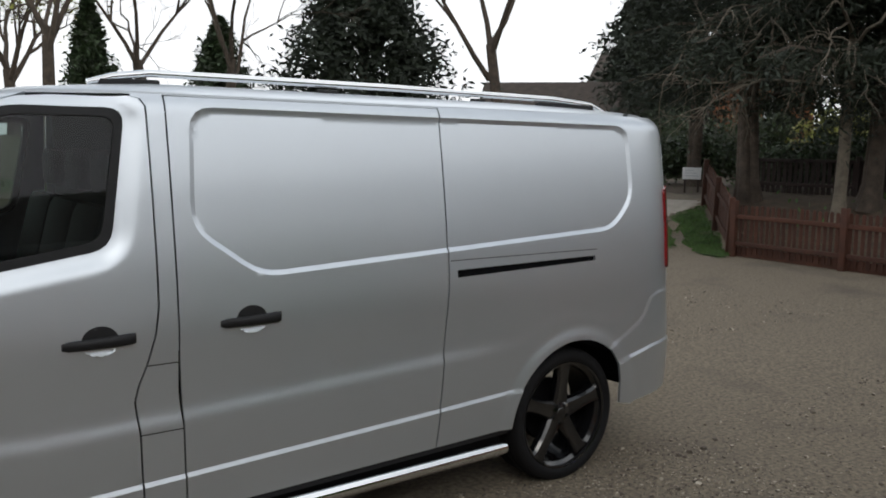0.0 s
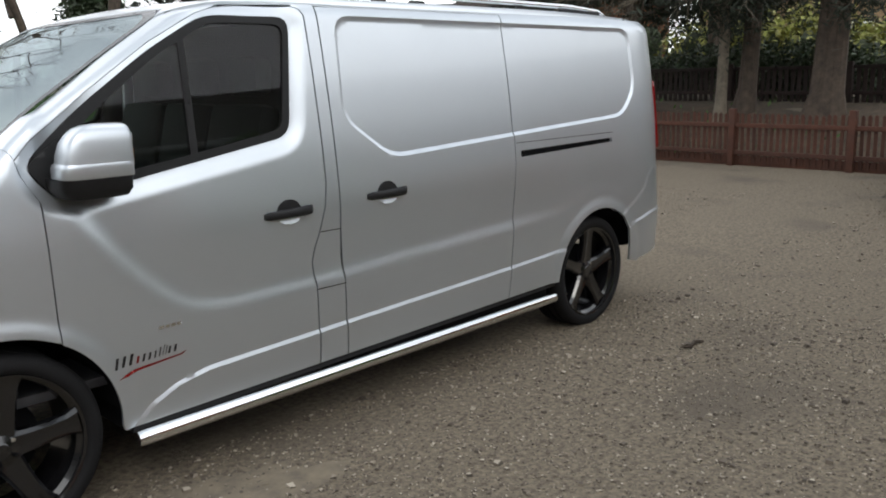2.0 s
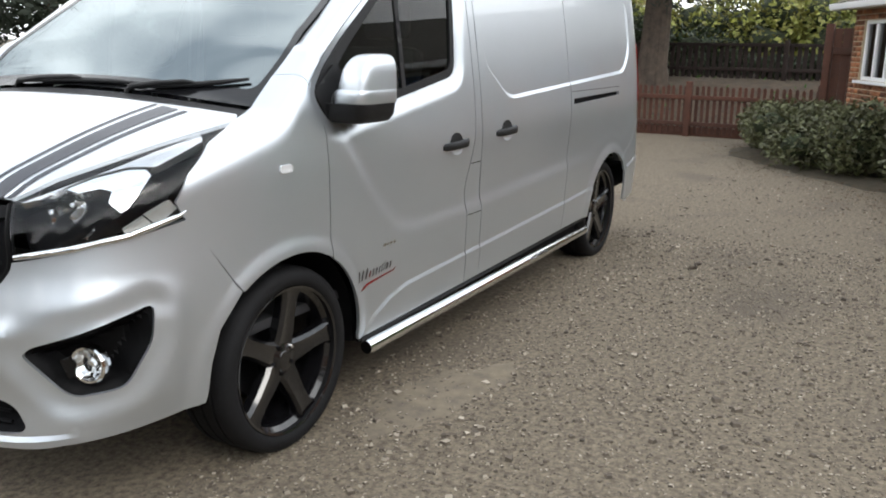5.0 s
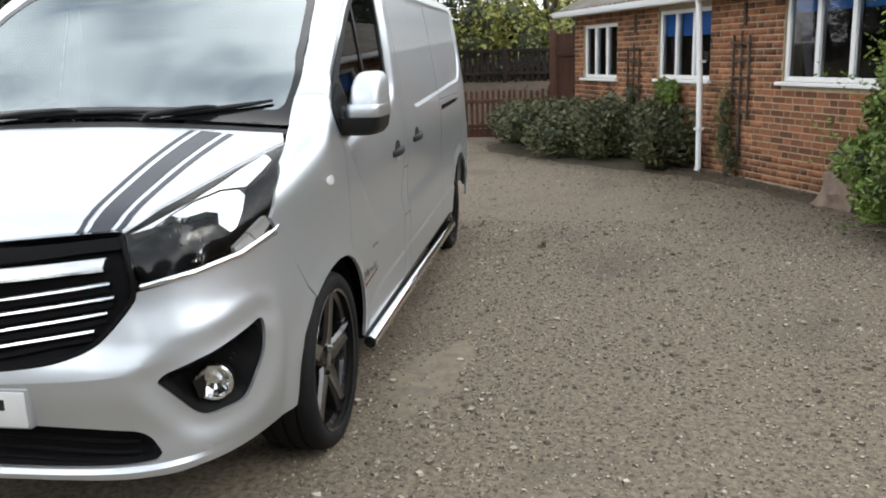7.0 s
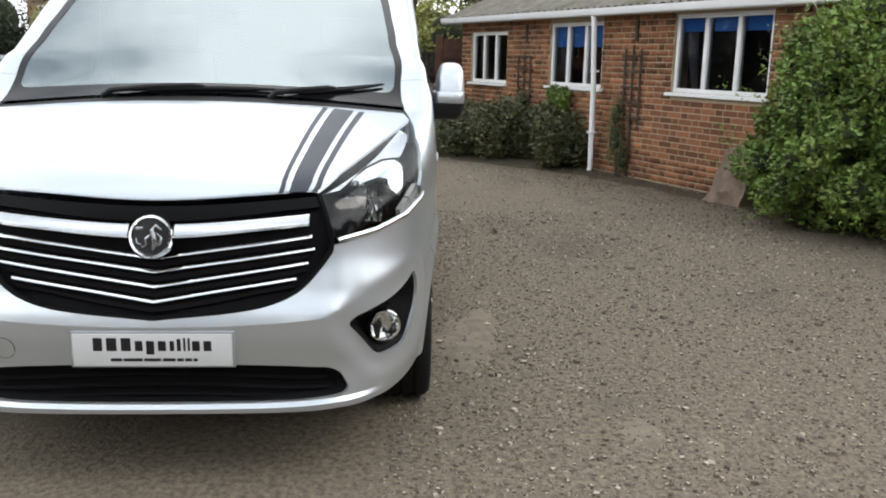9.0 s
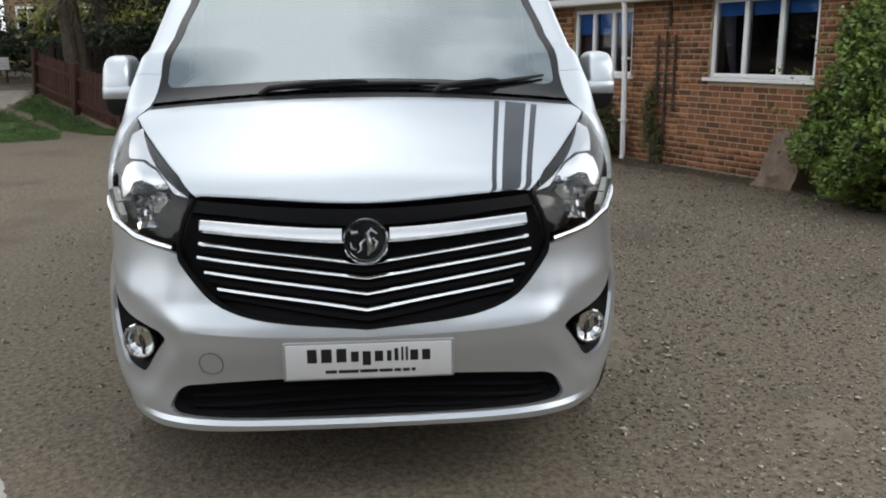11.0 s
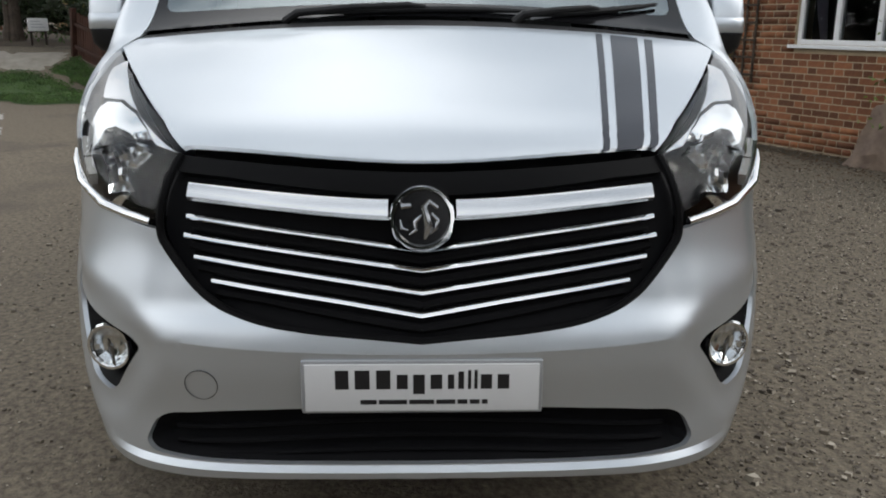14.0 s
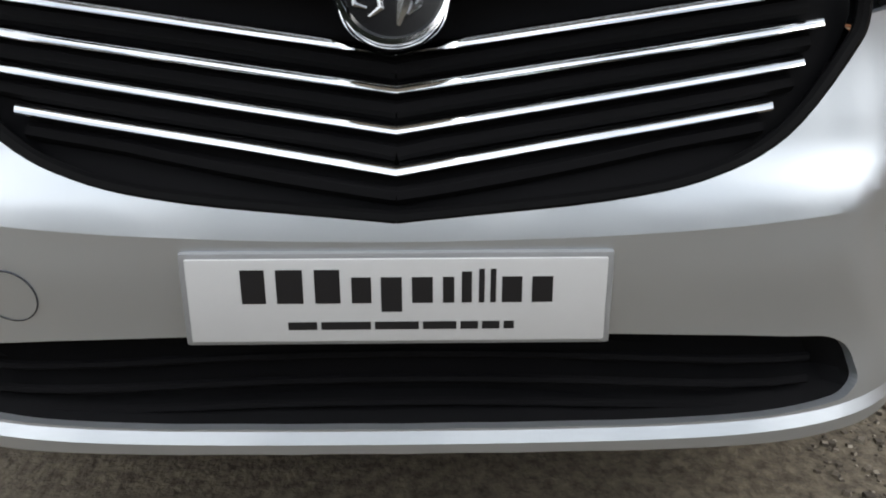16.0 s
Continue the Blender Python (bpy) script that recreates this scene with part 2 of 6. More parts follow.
# ---- the van's body: one smooth volume, from which all panels are cut ----
def curve(xs, ys):
    """A smooth monotone curve through knots, for arrays."""
    xs, ys = np.array(xs, float), np.array(ys, float)
    h = np.diff(xs)
    d = np.diff(ys) / h
    m = np.zeros_like(xs)
    m[1:-1] = np.where(d[:-1] * d[1:] > 0, 2 * d[:-1] * d[1:] / (d[:-1] + d[1:] + 1e-12), 0)
    m[0], m[-1] = d[0], d[-1]

    def f(x):
        x = np.asarray(x, float)
        i = np.clip(np.searchsorted(xs, x) - 1, 0, len(h) - 1)
        t = np.clip((x - xs[i]) / h[i], 0, 1)
        return ((1 + 2 * t) * (1 - t) ** 2 * ys[i] + t * (1 - t) ** 2 * h[i] * m[i] + t * t * (3 - 2 * t) * ys[i + 1] + t * t * (t - 1) * h[i] * m[i + 1]
                + np.where(x < xs[0], (x - xs[0]) * m[0], 0) + np.where(x > xs[-1], (x - xs[-1]) * m[-1], 0))
    return f


HALF = curve([0.15, 0.30, 0.45, 0.70, 1.00, 1.20, 1.50, 1.80, 2.00], [0.915, 0.935, 0.95, 0.965, 0.97, 0.957, 0.92, 0.872, 0.835])
NOSE = curve([0.15, 0.25, 0.32, 0.42, 0.57, 0.63, 0.70, 0.82, 0.95, 1.05, 1.3], [0.83, 0.905, 0.922, 0.912, 0.930, 0.922, 0.890, 0.868, 0.875, 0.88, 0.86])
CROWN = curve([-4.45, -4.2, -3.0, -1.6, -1.05, -0.85, -0.68, -0.40, 0.10, 0.16, 0.24, 0.45, 0.65, 0.80, 0.90], [1.86, 1.915, 1.945, 1.945, 1.915, 1.875, 1.79, 1.62, 1.315, 1.292, 1.275, 1.21, 1.13, 1.062, 1.00])
XA, XB, XR = -0.10, -3.85, -4.43


def top_of(x, ay):
    u = smooth01((0.12 - x) / 0.35)
    return CROWN(x + np.where(x > -1.6, 0.17 - 0.12 * u, 0.0) * ay ** 2 * np.clip((x + 1.6) / 0.6, 0, 1)) - (0.055 - 0.030 * u) * ay ** 2


def body_f(p):
    """Below zero inside the body."""
    x, ay, z = p[..., 0], np.abs(p[..., 1]), p[..., 2]
    s = HALF(z)
    s = s * (1 - 0.012 * np.clip(x / 0.5, 0, 1))
    m = 5.9 - 1.4 * smooth01((z - 0.68) / 0.25)
    tx = np.maximum(x - XA, 0) / (NOSE(z) - XA)
    tr = np.maximum(XB - x, 0) / (XB - XR)
    f1 = ((tx ** 2.2 + tr ** 3.4 + (ay / s) ** m) ** (1 / m) - 1) * s
    e = 0.01
    t0 = top_of(x, ay)
    sl = (top_of(x + e, ay) - t0) / e
    f2 = (z - t0) / np.sqrt(1 + sl ** 2)
    k = 0.10 - 0.04 * smooth01((0.1 - x) / 0.2) * smooth01((x + 1.2) / 0.3)
    h = np.maximum(k - np.abs(f1 - f2), 0) / k
    return np.maximum(f1, f2) + h * h * k / 4


def cast(o, d, far=3.0):
    """Where rays from inside leave the body."""
    lo, hi = np.zeros(len(o)), np.full(len(o), far)
    for _ in range(34):
        mid = (lo + hi) / 2
        inside = body_f(o + d * mid[:, None]) < 0
        lo, hi = np.where(inside, mid, lo), np.where(inside, hi, mid)
    return o + d * lo[:, None]


def body_n(p):
    e = 0.002
    g = np.stack([body_f(p + np.eye(3)[i] * e) - body_f(p - np.eye(3)[i] * e) for i in range(3)], -1)
    return g / np.linalg.norm(g, axis=1)[:, None]


O_S = np.array([-0.1, 0.0, 0.7])
O_T = 0.8


def ray_side(a):
    z = np.zeros(len(a))
    return np.stack([a[:, 0], z, a[:, 1]], 1), np.tile([0.0, 1.0, 0.0], (len(a), 1))


def ray_top(a):
    z = np.zeros(len(a))
    return np.stack([a[:, 0], z, z + O_T], 1), np.stack([z, np.sin(a[:, 1]), np.cos(a[:, 1])], 1)


def ray_nose(a):
    return np.tile(O_S, (len(a), 1)), np.stack([np.cos(a[:, 0]) * np.cos(a[:, 1]), np.sin(a[:, 0]) * np.cos(a[:, 1]), np.sin(a[:, 1])], 1)


def to_side(p):
    return p[:, [0, 2]]


def to_top(p):
    return np.stack([p[:, 0], np.arctan2(p[:, 1], p[:, 2] - O_T)], 1)


def to_nose(p):
    q = p - O_S
    return np.stack([np.arctan2(q[:, 1], q[:, 0]), np.arctan2(q[:, 2], np.hypot(q[:, 0], q[:, 1]))], 1)


RAYS = {"side": (ray_side, to_side), "top": (ray_top, to_top), "nose": (ray_nose, to_nose)}


def inside(poly, pts):
    x, y = pts[:, 0], pts[:, 1]
    r = np.zeros(len(pts), bool)
    a, b = poly, np.roll(poly, -1, 0)
    for (x0, y0), (x1, y1) in zip(a, b):
        c = (y0 > y) != (y1 > y)
        r ^= c & (x < (x1 - x0) * (y - y0) / (y1 - y0 + 1e-15) + x0)
    return r


def edge_dist(poly, pts):
    """Signed distance to a polygon, above zero inside."""
    d = np.full(len(pts), 1e9)
    for a, b in zip(poly, np.roll(poly, -1, 0)):
        ab = b - a
        t = np.clip(((pts - a) @ ab) / (ab @ ab + 1e-15), 0, 1)
        d = np.minimum(d, np.linalg.norm(pts - a - t[:, None] * ab, axis=1))
    return np.where(inside(poly, pts), d, -d)


def line_dist(ln, pts):
    d = np.full(len(pts), 1e9)
    for a, b in zip(ln[:-1], ln[1:]):
        ab = b - a
        t = np.clip(((pts - a) @ ab) / (ab @ ab + 1e-15), 0, 1)
        d = np.minimum(d, np.linalg.norm(pts - a - t[:, None] * ab, axis=1))
    return d


def beside(ln, off):
    """A line laid beside another one, to its left where off is above zero."""
    ln = np.array(ln, float)
    t = np.gradient(ln, axis=0)
    t /= np.linalg.norm(t, axis=1)[:, None] + 1e-12
    return ln + np.stack([-t[:, 1], t[:, 0]], 1) * off


def rounded(pts, r=0.03, n=4):
    """A closed outline with its corners rounded."""
    pts = np.array(pts, float)
    out = []
    for i in range(len(pts)):
        p, a, b = pts[i], pts[i - 1], pts[(i + 1) % len(pts)]
        la, lb = np.linalg.norm(a - p), np.linalg.norm(b - p)
        k = min(r, la * 0.45, lb * 0.45)
        u, v = p + (a - p) / la * k, p + (b - p) / lb * k
        for j in range(n + 1):
            t = j / n
            out.append((1 - t) ** 2 * u + 2 * t * (1 - t) * p + t * t * v)
    return np.array(out)


def dense(poly, step):
    out = []
    for a, b in zip(poly, np.roll(poly, -1, 0)):
        k = max(1, int(math.ceil(np.linalg.norm(b - a) / step)))
        out += [a + (b - a) * j / k for j in range(k)]
    return np.array(out)


def smooth01(x):
    x = np.clip(x, 0, 1)
    return x * x * (3 - 2 * x)


def skin_data(proj, outline, holes=(), step=0.022, lines=(), relief=None, lift=0.0, flange=0.014, aspect=1.0):
    """A patch of the body inside an outline (params of a projection): vertices and faces."""
    ray, _ = RAYS[proj]
    sc = np.array([1.0, aspect])
    loops = [dense(np.array(outline, float) * sc, step)] + [dense(np.array(h, float) * sc, step) for h in holes]
    lo, hi = loops[0].min(0), loops[0].max(0)
    gx, gy = np.meshgrid(np.arange(lo[0], hi[0], step), np.arange(lo[1], hi[1], step))
    g = np.stack([gx.ravel(), gy.ravel()], 1)
    d = edge_dist(loops[0], g)
    for h in loops[1:]:
        d = np.minimum(d, -edge_dist(h, g))
    for ln in lines:
        d = np.minimum(d, line_dist(ln, g) + step * 0.1)
    g = g[d > step * 0.45]
    pts, edges = [], []
    for lp in loops:
        k = len(pts)
        pts += list(lp)
        edges += [(k + i, k + (i + 1) % len(lp)) for i in range(len(lp))]
    for ln in lines:
        k = len(pts)
        lp = list(dense(np.array(ln, float), step))[: -max(1, int(math.ceil(np.linalg.norm(ln[0] - ln[-1]) / step)))] + [np.array(ln[-1], float)]
        pts += lp
        edges += [(k + i, k + i + 1) for i in range(len(lp) - 1)]
    pts = np.array(pts + list(g))
    vs, _, fs, _, _, _ = geometry.delaunay_2d_cdt([Vector(p) for p in pts], edges, [], 0, 1e-7)
    q = np.array([tuple(v) for v in vs])
    tri = np.array([f for f in fs])
    cen = q[tri].mean(1)
    ok = inside(loops[0], cen)
    for h in loops[1:]:
        ok &= ~inside(h, cen)
    tri = tri[ok]
    used, tri = np.unique(tri, return_inverse=True)
    tri = tri.reshape(-1, 3)
    q = q[used]
    o, dr = ray(q / sc)
    p = cast(o, dr)
    nrm = body_n(p)
    off = np.full(len(p), lift) + (relief(p) if relief is not None else 0)
    p = p + nrm * off[:, None]
    a, b, c = p[tri[:, 0]], p[tri[:, 1]], p[tri[:, 2]]
    flip = (np.cross(b - a, c - a) * nrm[tri[:, 0]]).sum(1) < 0
    tri[flip] = tri[flip][:, ::-1]
    verts, faces = [tuple(v) for v in p], [tuple(int(i) for i in f) for f in tri]
    if flange > 0:
        cnt = {}
        for f in faces:
            for i in range(3):
                e = (f[i], f[(i + 1) % 3])
                cnt[e] = 1
        for (i, j) in [e for e in cnt if (e[1], e[0]) not in cnt]:
            k = len(verts)
            verts += [tuple(p[i]), tuple(p[j]), tuple(p[j] - nrm[j] * flange), tuple(p[i] - nrm[i] * flange)]
            faces.append((k + 1, k, k + 3, k + 2))
    return verts, faces


def skin(name, proj, outline, material, parent, holes=(), both=False, label="", sharp=26, exact=False, **kw):
    """Cuts a panel out of the body; both: its mirror image on the other flank too."""
    v, f = skin_data(proj, outline, holes, **kw)
    obs = [link_mesh(name, v, f, material, parent, True, label, sharp=sharp)]
    if both:
        obs.append(link_mesh(name, [(x, -y, z) for x, y, z in v], [g[::-1] for g in f], material, parent, True, label, sharp=sharp))
    if exact:
        # the true normals of the pressed surface, so that reflections run clean
        p = np.array(v)
        n = body_n(p)
        for ob, sy in zip(obs, (1, -1)):
            ob.data.normals_split_custom_set_from_vertices([(a, b * sy, c) for a, b, c in n])
    return obs


def at_nose(pts):
    return to_nose(np.array(pts, float))


def ray_rear(a):
    z = np.zeros(len(a))
    return np.stack([z - 3.9, a[:, 0], a[:, 1]], 1), np.tile([-1.0, 0.0, 0.0], (len(a), 1))


RAYS["rear"] = (ray_rear, lambda p: p[:, [1, 2]])

# ---- the van ----
van = empty("van")
tagged(van, "silver panel van with black five-spoke alloy wheels and chrome side bars", "van")
FX, RX, HUB, ARCH = 0.0, -3.498, 0.340, 0.412


def arc(cx, a0, a1, n=14, r=ARCH):
    return [(cx + r * math.cos(radians(a0 + (a1 - a0) * i / n)), HUB + r * math.sin(radians(a0 + (a1 - a0) * i / n))) for i in range(n + 1)]


RECESS = rounded([(-1.56, 1.845), (-3.915, 1.835), (-3.925, 1.46), (-3.76, 1.30), (-1.80, 1.205), (-1.535, 1.40)], 0.09)
WINDOW = rounded([(-0.165, 1.315), (-0.265, 1.185), (-0.74, 1.262), (-1.255, 1.345), (-1.335, 1.84), (-0.93, 1.84), (-0.67, 1.70), (-0.42, 1.525)], 0.07)
SCOOP = np.array([(-0.22, 1.30), (-0.295, 1.13), (-0.48, 0.89), (-0.64, 0.745), (-0.74, 0.695), (-0.90, 0.672), (-1.33, 0.685), (-2.69, 0.745), (-3.0, 0.755), (-3.14, 0.77), (-3.27, 0.83), (-3.42, 0.868), (-3.58, 0.855), (-3.70, 0.812), (-3.78, 0.82), (-3.87, 0.865), (-3.94, 0.91), (-4.0, 0.95), (-4.5, 0.97), (-4.5, 2.2), (-0.22, 2.2)])
belt = SCOOP[1:19]
for _ in range(3):  # round off the line's corners
    belt = np.vstack([belt[:1]] + [[0.75 * a + 0.25 * b, 0.25 * a + 0.75 * b] for a, b in zip(belt[:-1], belt[1:])] + [belt[-1:]])
SCOOP = np.vstack([SCOOP[:1], belt, SCOOP[19:]])
BUMP_R = np.array([(-3.72, 0.672), (-3.86, 0.735), (-3.95, 0.785), (-4.005, 0.835), (-4.03, 0.89), (-4.06, 0.93), (-4.12, 0.945), (-4.5, 0.955), (-4.5, 0.1), (-3.72, 0.1)])
BUMP_L = np.array([(-3.70, 0.575), (-4.08, 0.655), (-4.5, 0.69), (-4.5, 0.1), (-3.70, 0.1)])
LOWER = np.array([(-0.40, 0.10), (-0.45, 0.29), (-0.53, 0.37), (-0.64, 0.425), (-0.78, 0.455), (-1.34, 0.478), (-2.66, 0.53), (-3.09, 0.552), (-3.6, 0.55), (-3.6, 0.10)])


def side_relief(p):
    """Pressed shapes of the flank: window panels sunk in, hollow over the belt line, sill proud, arch lips."""
    q = p[:, [0, 2]]
    d = -0.010 * np.clip((edge_dist(RECESS, q) + 0.002) / 0.020, 0, 1)
    w = edge_dist(WINDOW, q)
    d += -0.020 * smooth01((w + 0.075) / 0.075) * smooth01((0.4 - q[:, 0]) / 0.4)
    s = edge_dist(SCOOP, q)
    d += -0.013 * smooth01((s + 0.012) / 0.072) * (1 - smooth01((s - 0.06) / 0.34)) * (1 - 0.7 * smooth01((-q[:, 0] - 2.6) / 0.6))
    d += 0.008 * np.clip((edge_dist(LOWER, q) + 0.003) / 0.016, 0, 1)
    d += 0.004 * np.clip((edge_dist(BUMP_R, q) + 0.002) / 0.009, 0, 1) + 0.008 * np.clip((edge_dist(BUMP_L, q) + 0.003) / 0.016, 0, 1)
    for cx in (FX, RX):
        r = np.hypot(q[:, 0] - cx, q[:, 1] - HUB)
        d += 0.014 * (1 - smooth01((r - ARCH - 0.005) / 0.07))
    return d


CREASES = [beside(LOWER[1:10], -0.003), beside(LOWER[1:10], 0.013), beside(BUMP_R[:8], -0.002), beside(BUMP_R[:8], 0.007),
           beside(BUMP_L[:3], -0.003), beside(BUMP_L[:3], 0.013), beside(np.vstack([RECESS, RECESS[:1]]), -0.002), beside(np.vstack([RECESS, RECESS[:1]]), 0.018)]
BELT = [beside(belt[::3], 0.010), beside(belt[::3], -0.024)]


def on_side(pts):
    a = np.array(pts, float)
    o, d = ray_side(a)
    return cast(o, d)


def on_top(pts):
    a = np.array(pts, float)
    a[:, 2] = 0.6
    return cast(a, np.tile([0.0, 0.0, 1.0], (len(a), 1)))


def sill_z(x):
    return 0.298 + 0.024 * (-x - 0.4)


G = 0.0035  # half a shut line
door_gap = [(-1.335, sill_z(-1.335)), (-1.335, 0.43), (-1.326, 0.669), (-1.312, 0.79), (-1.326, 0.85), (-1.356, 0.924), (-1.388, 1.03), (-1.403, 1.135), (-1.404, 1.50), (-1.402, 1.84), (-1.385, 1.868), (-1.35, 1.878)]
door_top = [(-1.10, 1.880), (-0.98, 1.872), (-0.90, 1.848), (-0.68, 1.732), (-0.42, 1.562), (-0.20, 1.395), (-0.145, 1.335), (-0.16, 1.28), (-0.208, 1.19), (-0.216, 0.692)]
front_door = [(x + G, z) for x, z in door_gap] + [(x - 0.001, z - 0.001) if i < 7 else (x - G * 0.5, z - G) for i, (x, z) in enumerate(door_top)] + arc(FX, 122.3, 183)[1:] + [(-0.418, sill_z(-0.418))]
skin("front_door", "side", front_door, M_PAINT, van, holes=[WINDOW], both=True, relief=side_relief, step=0.016, lines=CREASES[:2] + BELT)

pillar_b = [(x - G, z) for x, z in door_gap] + [(-1.36, 1.889), (-1.468, 1.889)] + [(-1.468, z) for z in (1.6, 1.2, 0.8)] + [(-1.480, 0.68), (-1.492, sill_z(-1.49))]
skin("b_pillar", "side", pillar_b, M_PAINT, van, both=True, relief=side_relief, step=0.016, lines=CREASES[:2] + BELT)
slide = [(-1.475, 1.882), (-1.475, 0.92), (-1.487, 0.68), (-1.499, sill_z(-1.5)), (-2.640, sill_z(-2.64)), (-2.655, 0.55), (-2.688, 1.10), (-2.693, 1.40), (-2.693, 1.882)]
skin("sliding_door", "side", slide, M_PAINT, van, both=True, relief=side_relief, step=0.018, lines=CREASES[:2] + CREASES[6:] + BELT)
TRACK = rounded([(-2.74, 1.163), (-3.62, 1.175), (-3.62, 1.150), (-2.74, 1.128)], 0.008)
quarter = [(-2.700, 1.889), (-2.700, 1.40), (-2.695, 1.10), (-2.662, 0.55), (-2.647, sill_z(-2.65)), (-3.085, sill_z(-3.09))] + arc(RX, 6, 128)[0:] + [(-3.802, 0.60), (-3.826, 0.50), (-3.836, 0.37), (-3.92, 0.352), (-4.28, 0.385)] + [(-4.28, z) for z in (0.6, 1.0, 1.4, 1.889)]
skin("rear_quarter", "side", quarter, M_PAINT, van, holes=[TRACK], both=True, relief=side_relief, step=0.018, lines=CREASES + BELT)
skin("door_track", "side", rounded([(-2.73, 1.175), (-3.64, 1.185), (-3.64, 1.14), (-2.73, 1.118)], 0.01), M_GAP, van, both=True, lift=-0.022, flange=0)

# windscreen edge, shared by screen, pillars and roof
ws_pts = on_top([(0.036, 0.825, 1.28), (-0.10, 0.81, 1.39), (-0.30, 0.79, 1.51), (-0.50, 0.765, 1.63), (-0.70, 0.735, 1.75), (-0.80, 0.71, 1.81), (-0.87, 0.66, 1.85)])
roof_side = on_side([(x, 1.886 if x > -1.1 else 1.892) for x in (-1.02, -1.2, -1.6, -2.2, -2.8, -3.4, -3.9, -4.28)])
ws_side = [tuple(v) for v in ws_pts[:, [0, 2]]]


def side_to_top(pts, closed=False):
    """A line on the flank, for panels that run over the shoulder."""
    q = np.array(pts, float)
    out = []
    for u, v in zip(q[:-1], q[1:]):
        k = max(1, int(np.linalg.norm(v - u) / 0.03))
        out += [u + (v - u) * j / k for j in range(k)]
    out.append(q[-1])
    return [tuple(v) for v in to_top(on_side(out))]


ws_t = [tuple(v) for v in to_top(ws_pts)]
shoulder = on_top([(0.12, 0.84, 1.2), (0.09, 0.835, 1.2)])
gap_a = on_top([(-0.085, 0.845, 1.3), (-0.10, 0.875, 1.3)])
wing = side_to_top([(0.25, 0.672), (0.435, 0.945), (0.462, 1.0), (0.41, 1.08), (0.30, 1.165)]) + [tuple(v) for v in to_top(on_top([(0.205, 0.86, 1.2)]))] + [tuple(v) for v in to_top(shoulder)] + [ws_t[0], (ws_t[1][0] + 0.001, ws_t[1][1])] + side_to_top([(-0.143, 1.3375)] + [(x + G, z + G) for x, z in door_top[7:]] + arc(FX, 120.8, 54)[1:])
skin("front_wing", "top", wing, M_PAINT, van, both=True, relief=side_relief, step=0.016)
pillar_a = [(ws_t[1][0] - 0.001, ws_t[1][1])] + ws_t[2:-1] + [tuple(to_top(roof_side[:1])[0])] + side_to_top([(x + 0.001, z + 0.001) for x, z in door_top[1:6]] + [(-0.1445, 1.3385)])
skin("a_pillar", "top", pillar_a, M_PAINT, van, both=True, relief=side_relief, step=0.011)

ws_top = [tuple(v) for v in to_top(ws_pts)]
header = [(-0.80 - 0.16 * y * y, y) for y in np.linspace(0.62, -0.62, 15)]
header3 = to_top(on_top([(x, y, 1.87) for x, y in header]))
screen = [tuple(v) for v in to_top(on_top([(0.10 - 0.10 * y * y, y, 1.3) for y in np.linspace(-0.82, 0.82, 21)]))] + ws_top[1:-1] + [tuple(v) for v in header3] + [(x, -a) for x, a in ws_top[1:-1]][::-1]
skin("windscreen", "top", screen, M_WSCREEN, van, step=0.02, flange=0.0, lift=-0.004, label="sky-reflecting laminated windscreen", exact=True)
inset = on_top([(0.026 - 0.10 * y * y, y, 1.3) for y in np.linspace(-0.76, 0.76, 21)])
inset_s = on_top([(x, y - 0.035, 1.5) for x, y in ((-0.06, 0.815), (-0.30, 0.79), (-0.50, 0.765), (-0.70, 0.730), (-0.77, 0.70))])
inset_h = on_top([(-0.765 - 0.16 * y * y, y, 1.8) for y in np.linspace(0.58, -0.58, 15)])
clear = rounded([tuple(v) for v in to_top(inset)] + [tuple(v) for v in to_top(inset_s)] + [tuple(v) for v in to_top(inset_h)] + [(x, -a) for x, a in to_top(inset_s)][::-1], 0.03)
skin("screen_border", "top", screen, M_GLOSSBLK, van, holes=[clear], step=0.014, flange=0.0, lift=-0.002, label="black printed border of the windscreen")
cowl = [tuple(v) for v in to_top(on_top([(0.115 - 0.10 * y * y, y, 1.3) for y in np.linspace(-0.82, 0.82, 21)]))] + [tuple(v) for v in to_top(on_top([(0.175 - 0.12 * y * y, y, 1.3) for y in np.linspace(0.83, -0.83, 21)]))]
skin("cowl", "top", cowl, M_BLACKPL, van, step=0.025, lift=-0.008)
roof_r = to_top(roof_side)
roof = [tuple(v) for v in header3] + [(x, -a) for x, a in ws_top[-2:]][::-1] + [(x, -a) for x, a in roof_r] + [(x, a) for x, a in roof_r][::-1] + ws_top[-2:]
skin("roof", "top", roof, M_PAINT, van, step=0.035, exact=True)

hood_edge = [(0.17, 0.845, 1.25), (0.28, 0.80, 1.21), (0.40, 0.745, 1.165), (0.53, 0.68, 1.11), (0.66, 0.605, 1.055), (0.765, 0.535, 1.015)]
hood_e = to_top(on_top(hood_edge))
front_lip = to_top(on_top([(0.838 - 0.27 * y * y, y, 1.0) for y in np.linspace(0.52, -0.52, 17)]))
hood_back = to_top(on_top([(0.185 - 0.12 * y * y, y, 1.29) for y in np.linspace(-0.82, 0.82, 21)]))
hood = [tuple(v) for v in hood_back] + [tuple(v) for v in hood_e] + [tuple(v) for v in front_lip] + [(x, -a) for x, a in hood_e][::-1]
skin("bonnet", "top", hood, M_PAINT, van, step=0.022, exact=True)

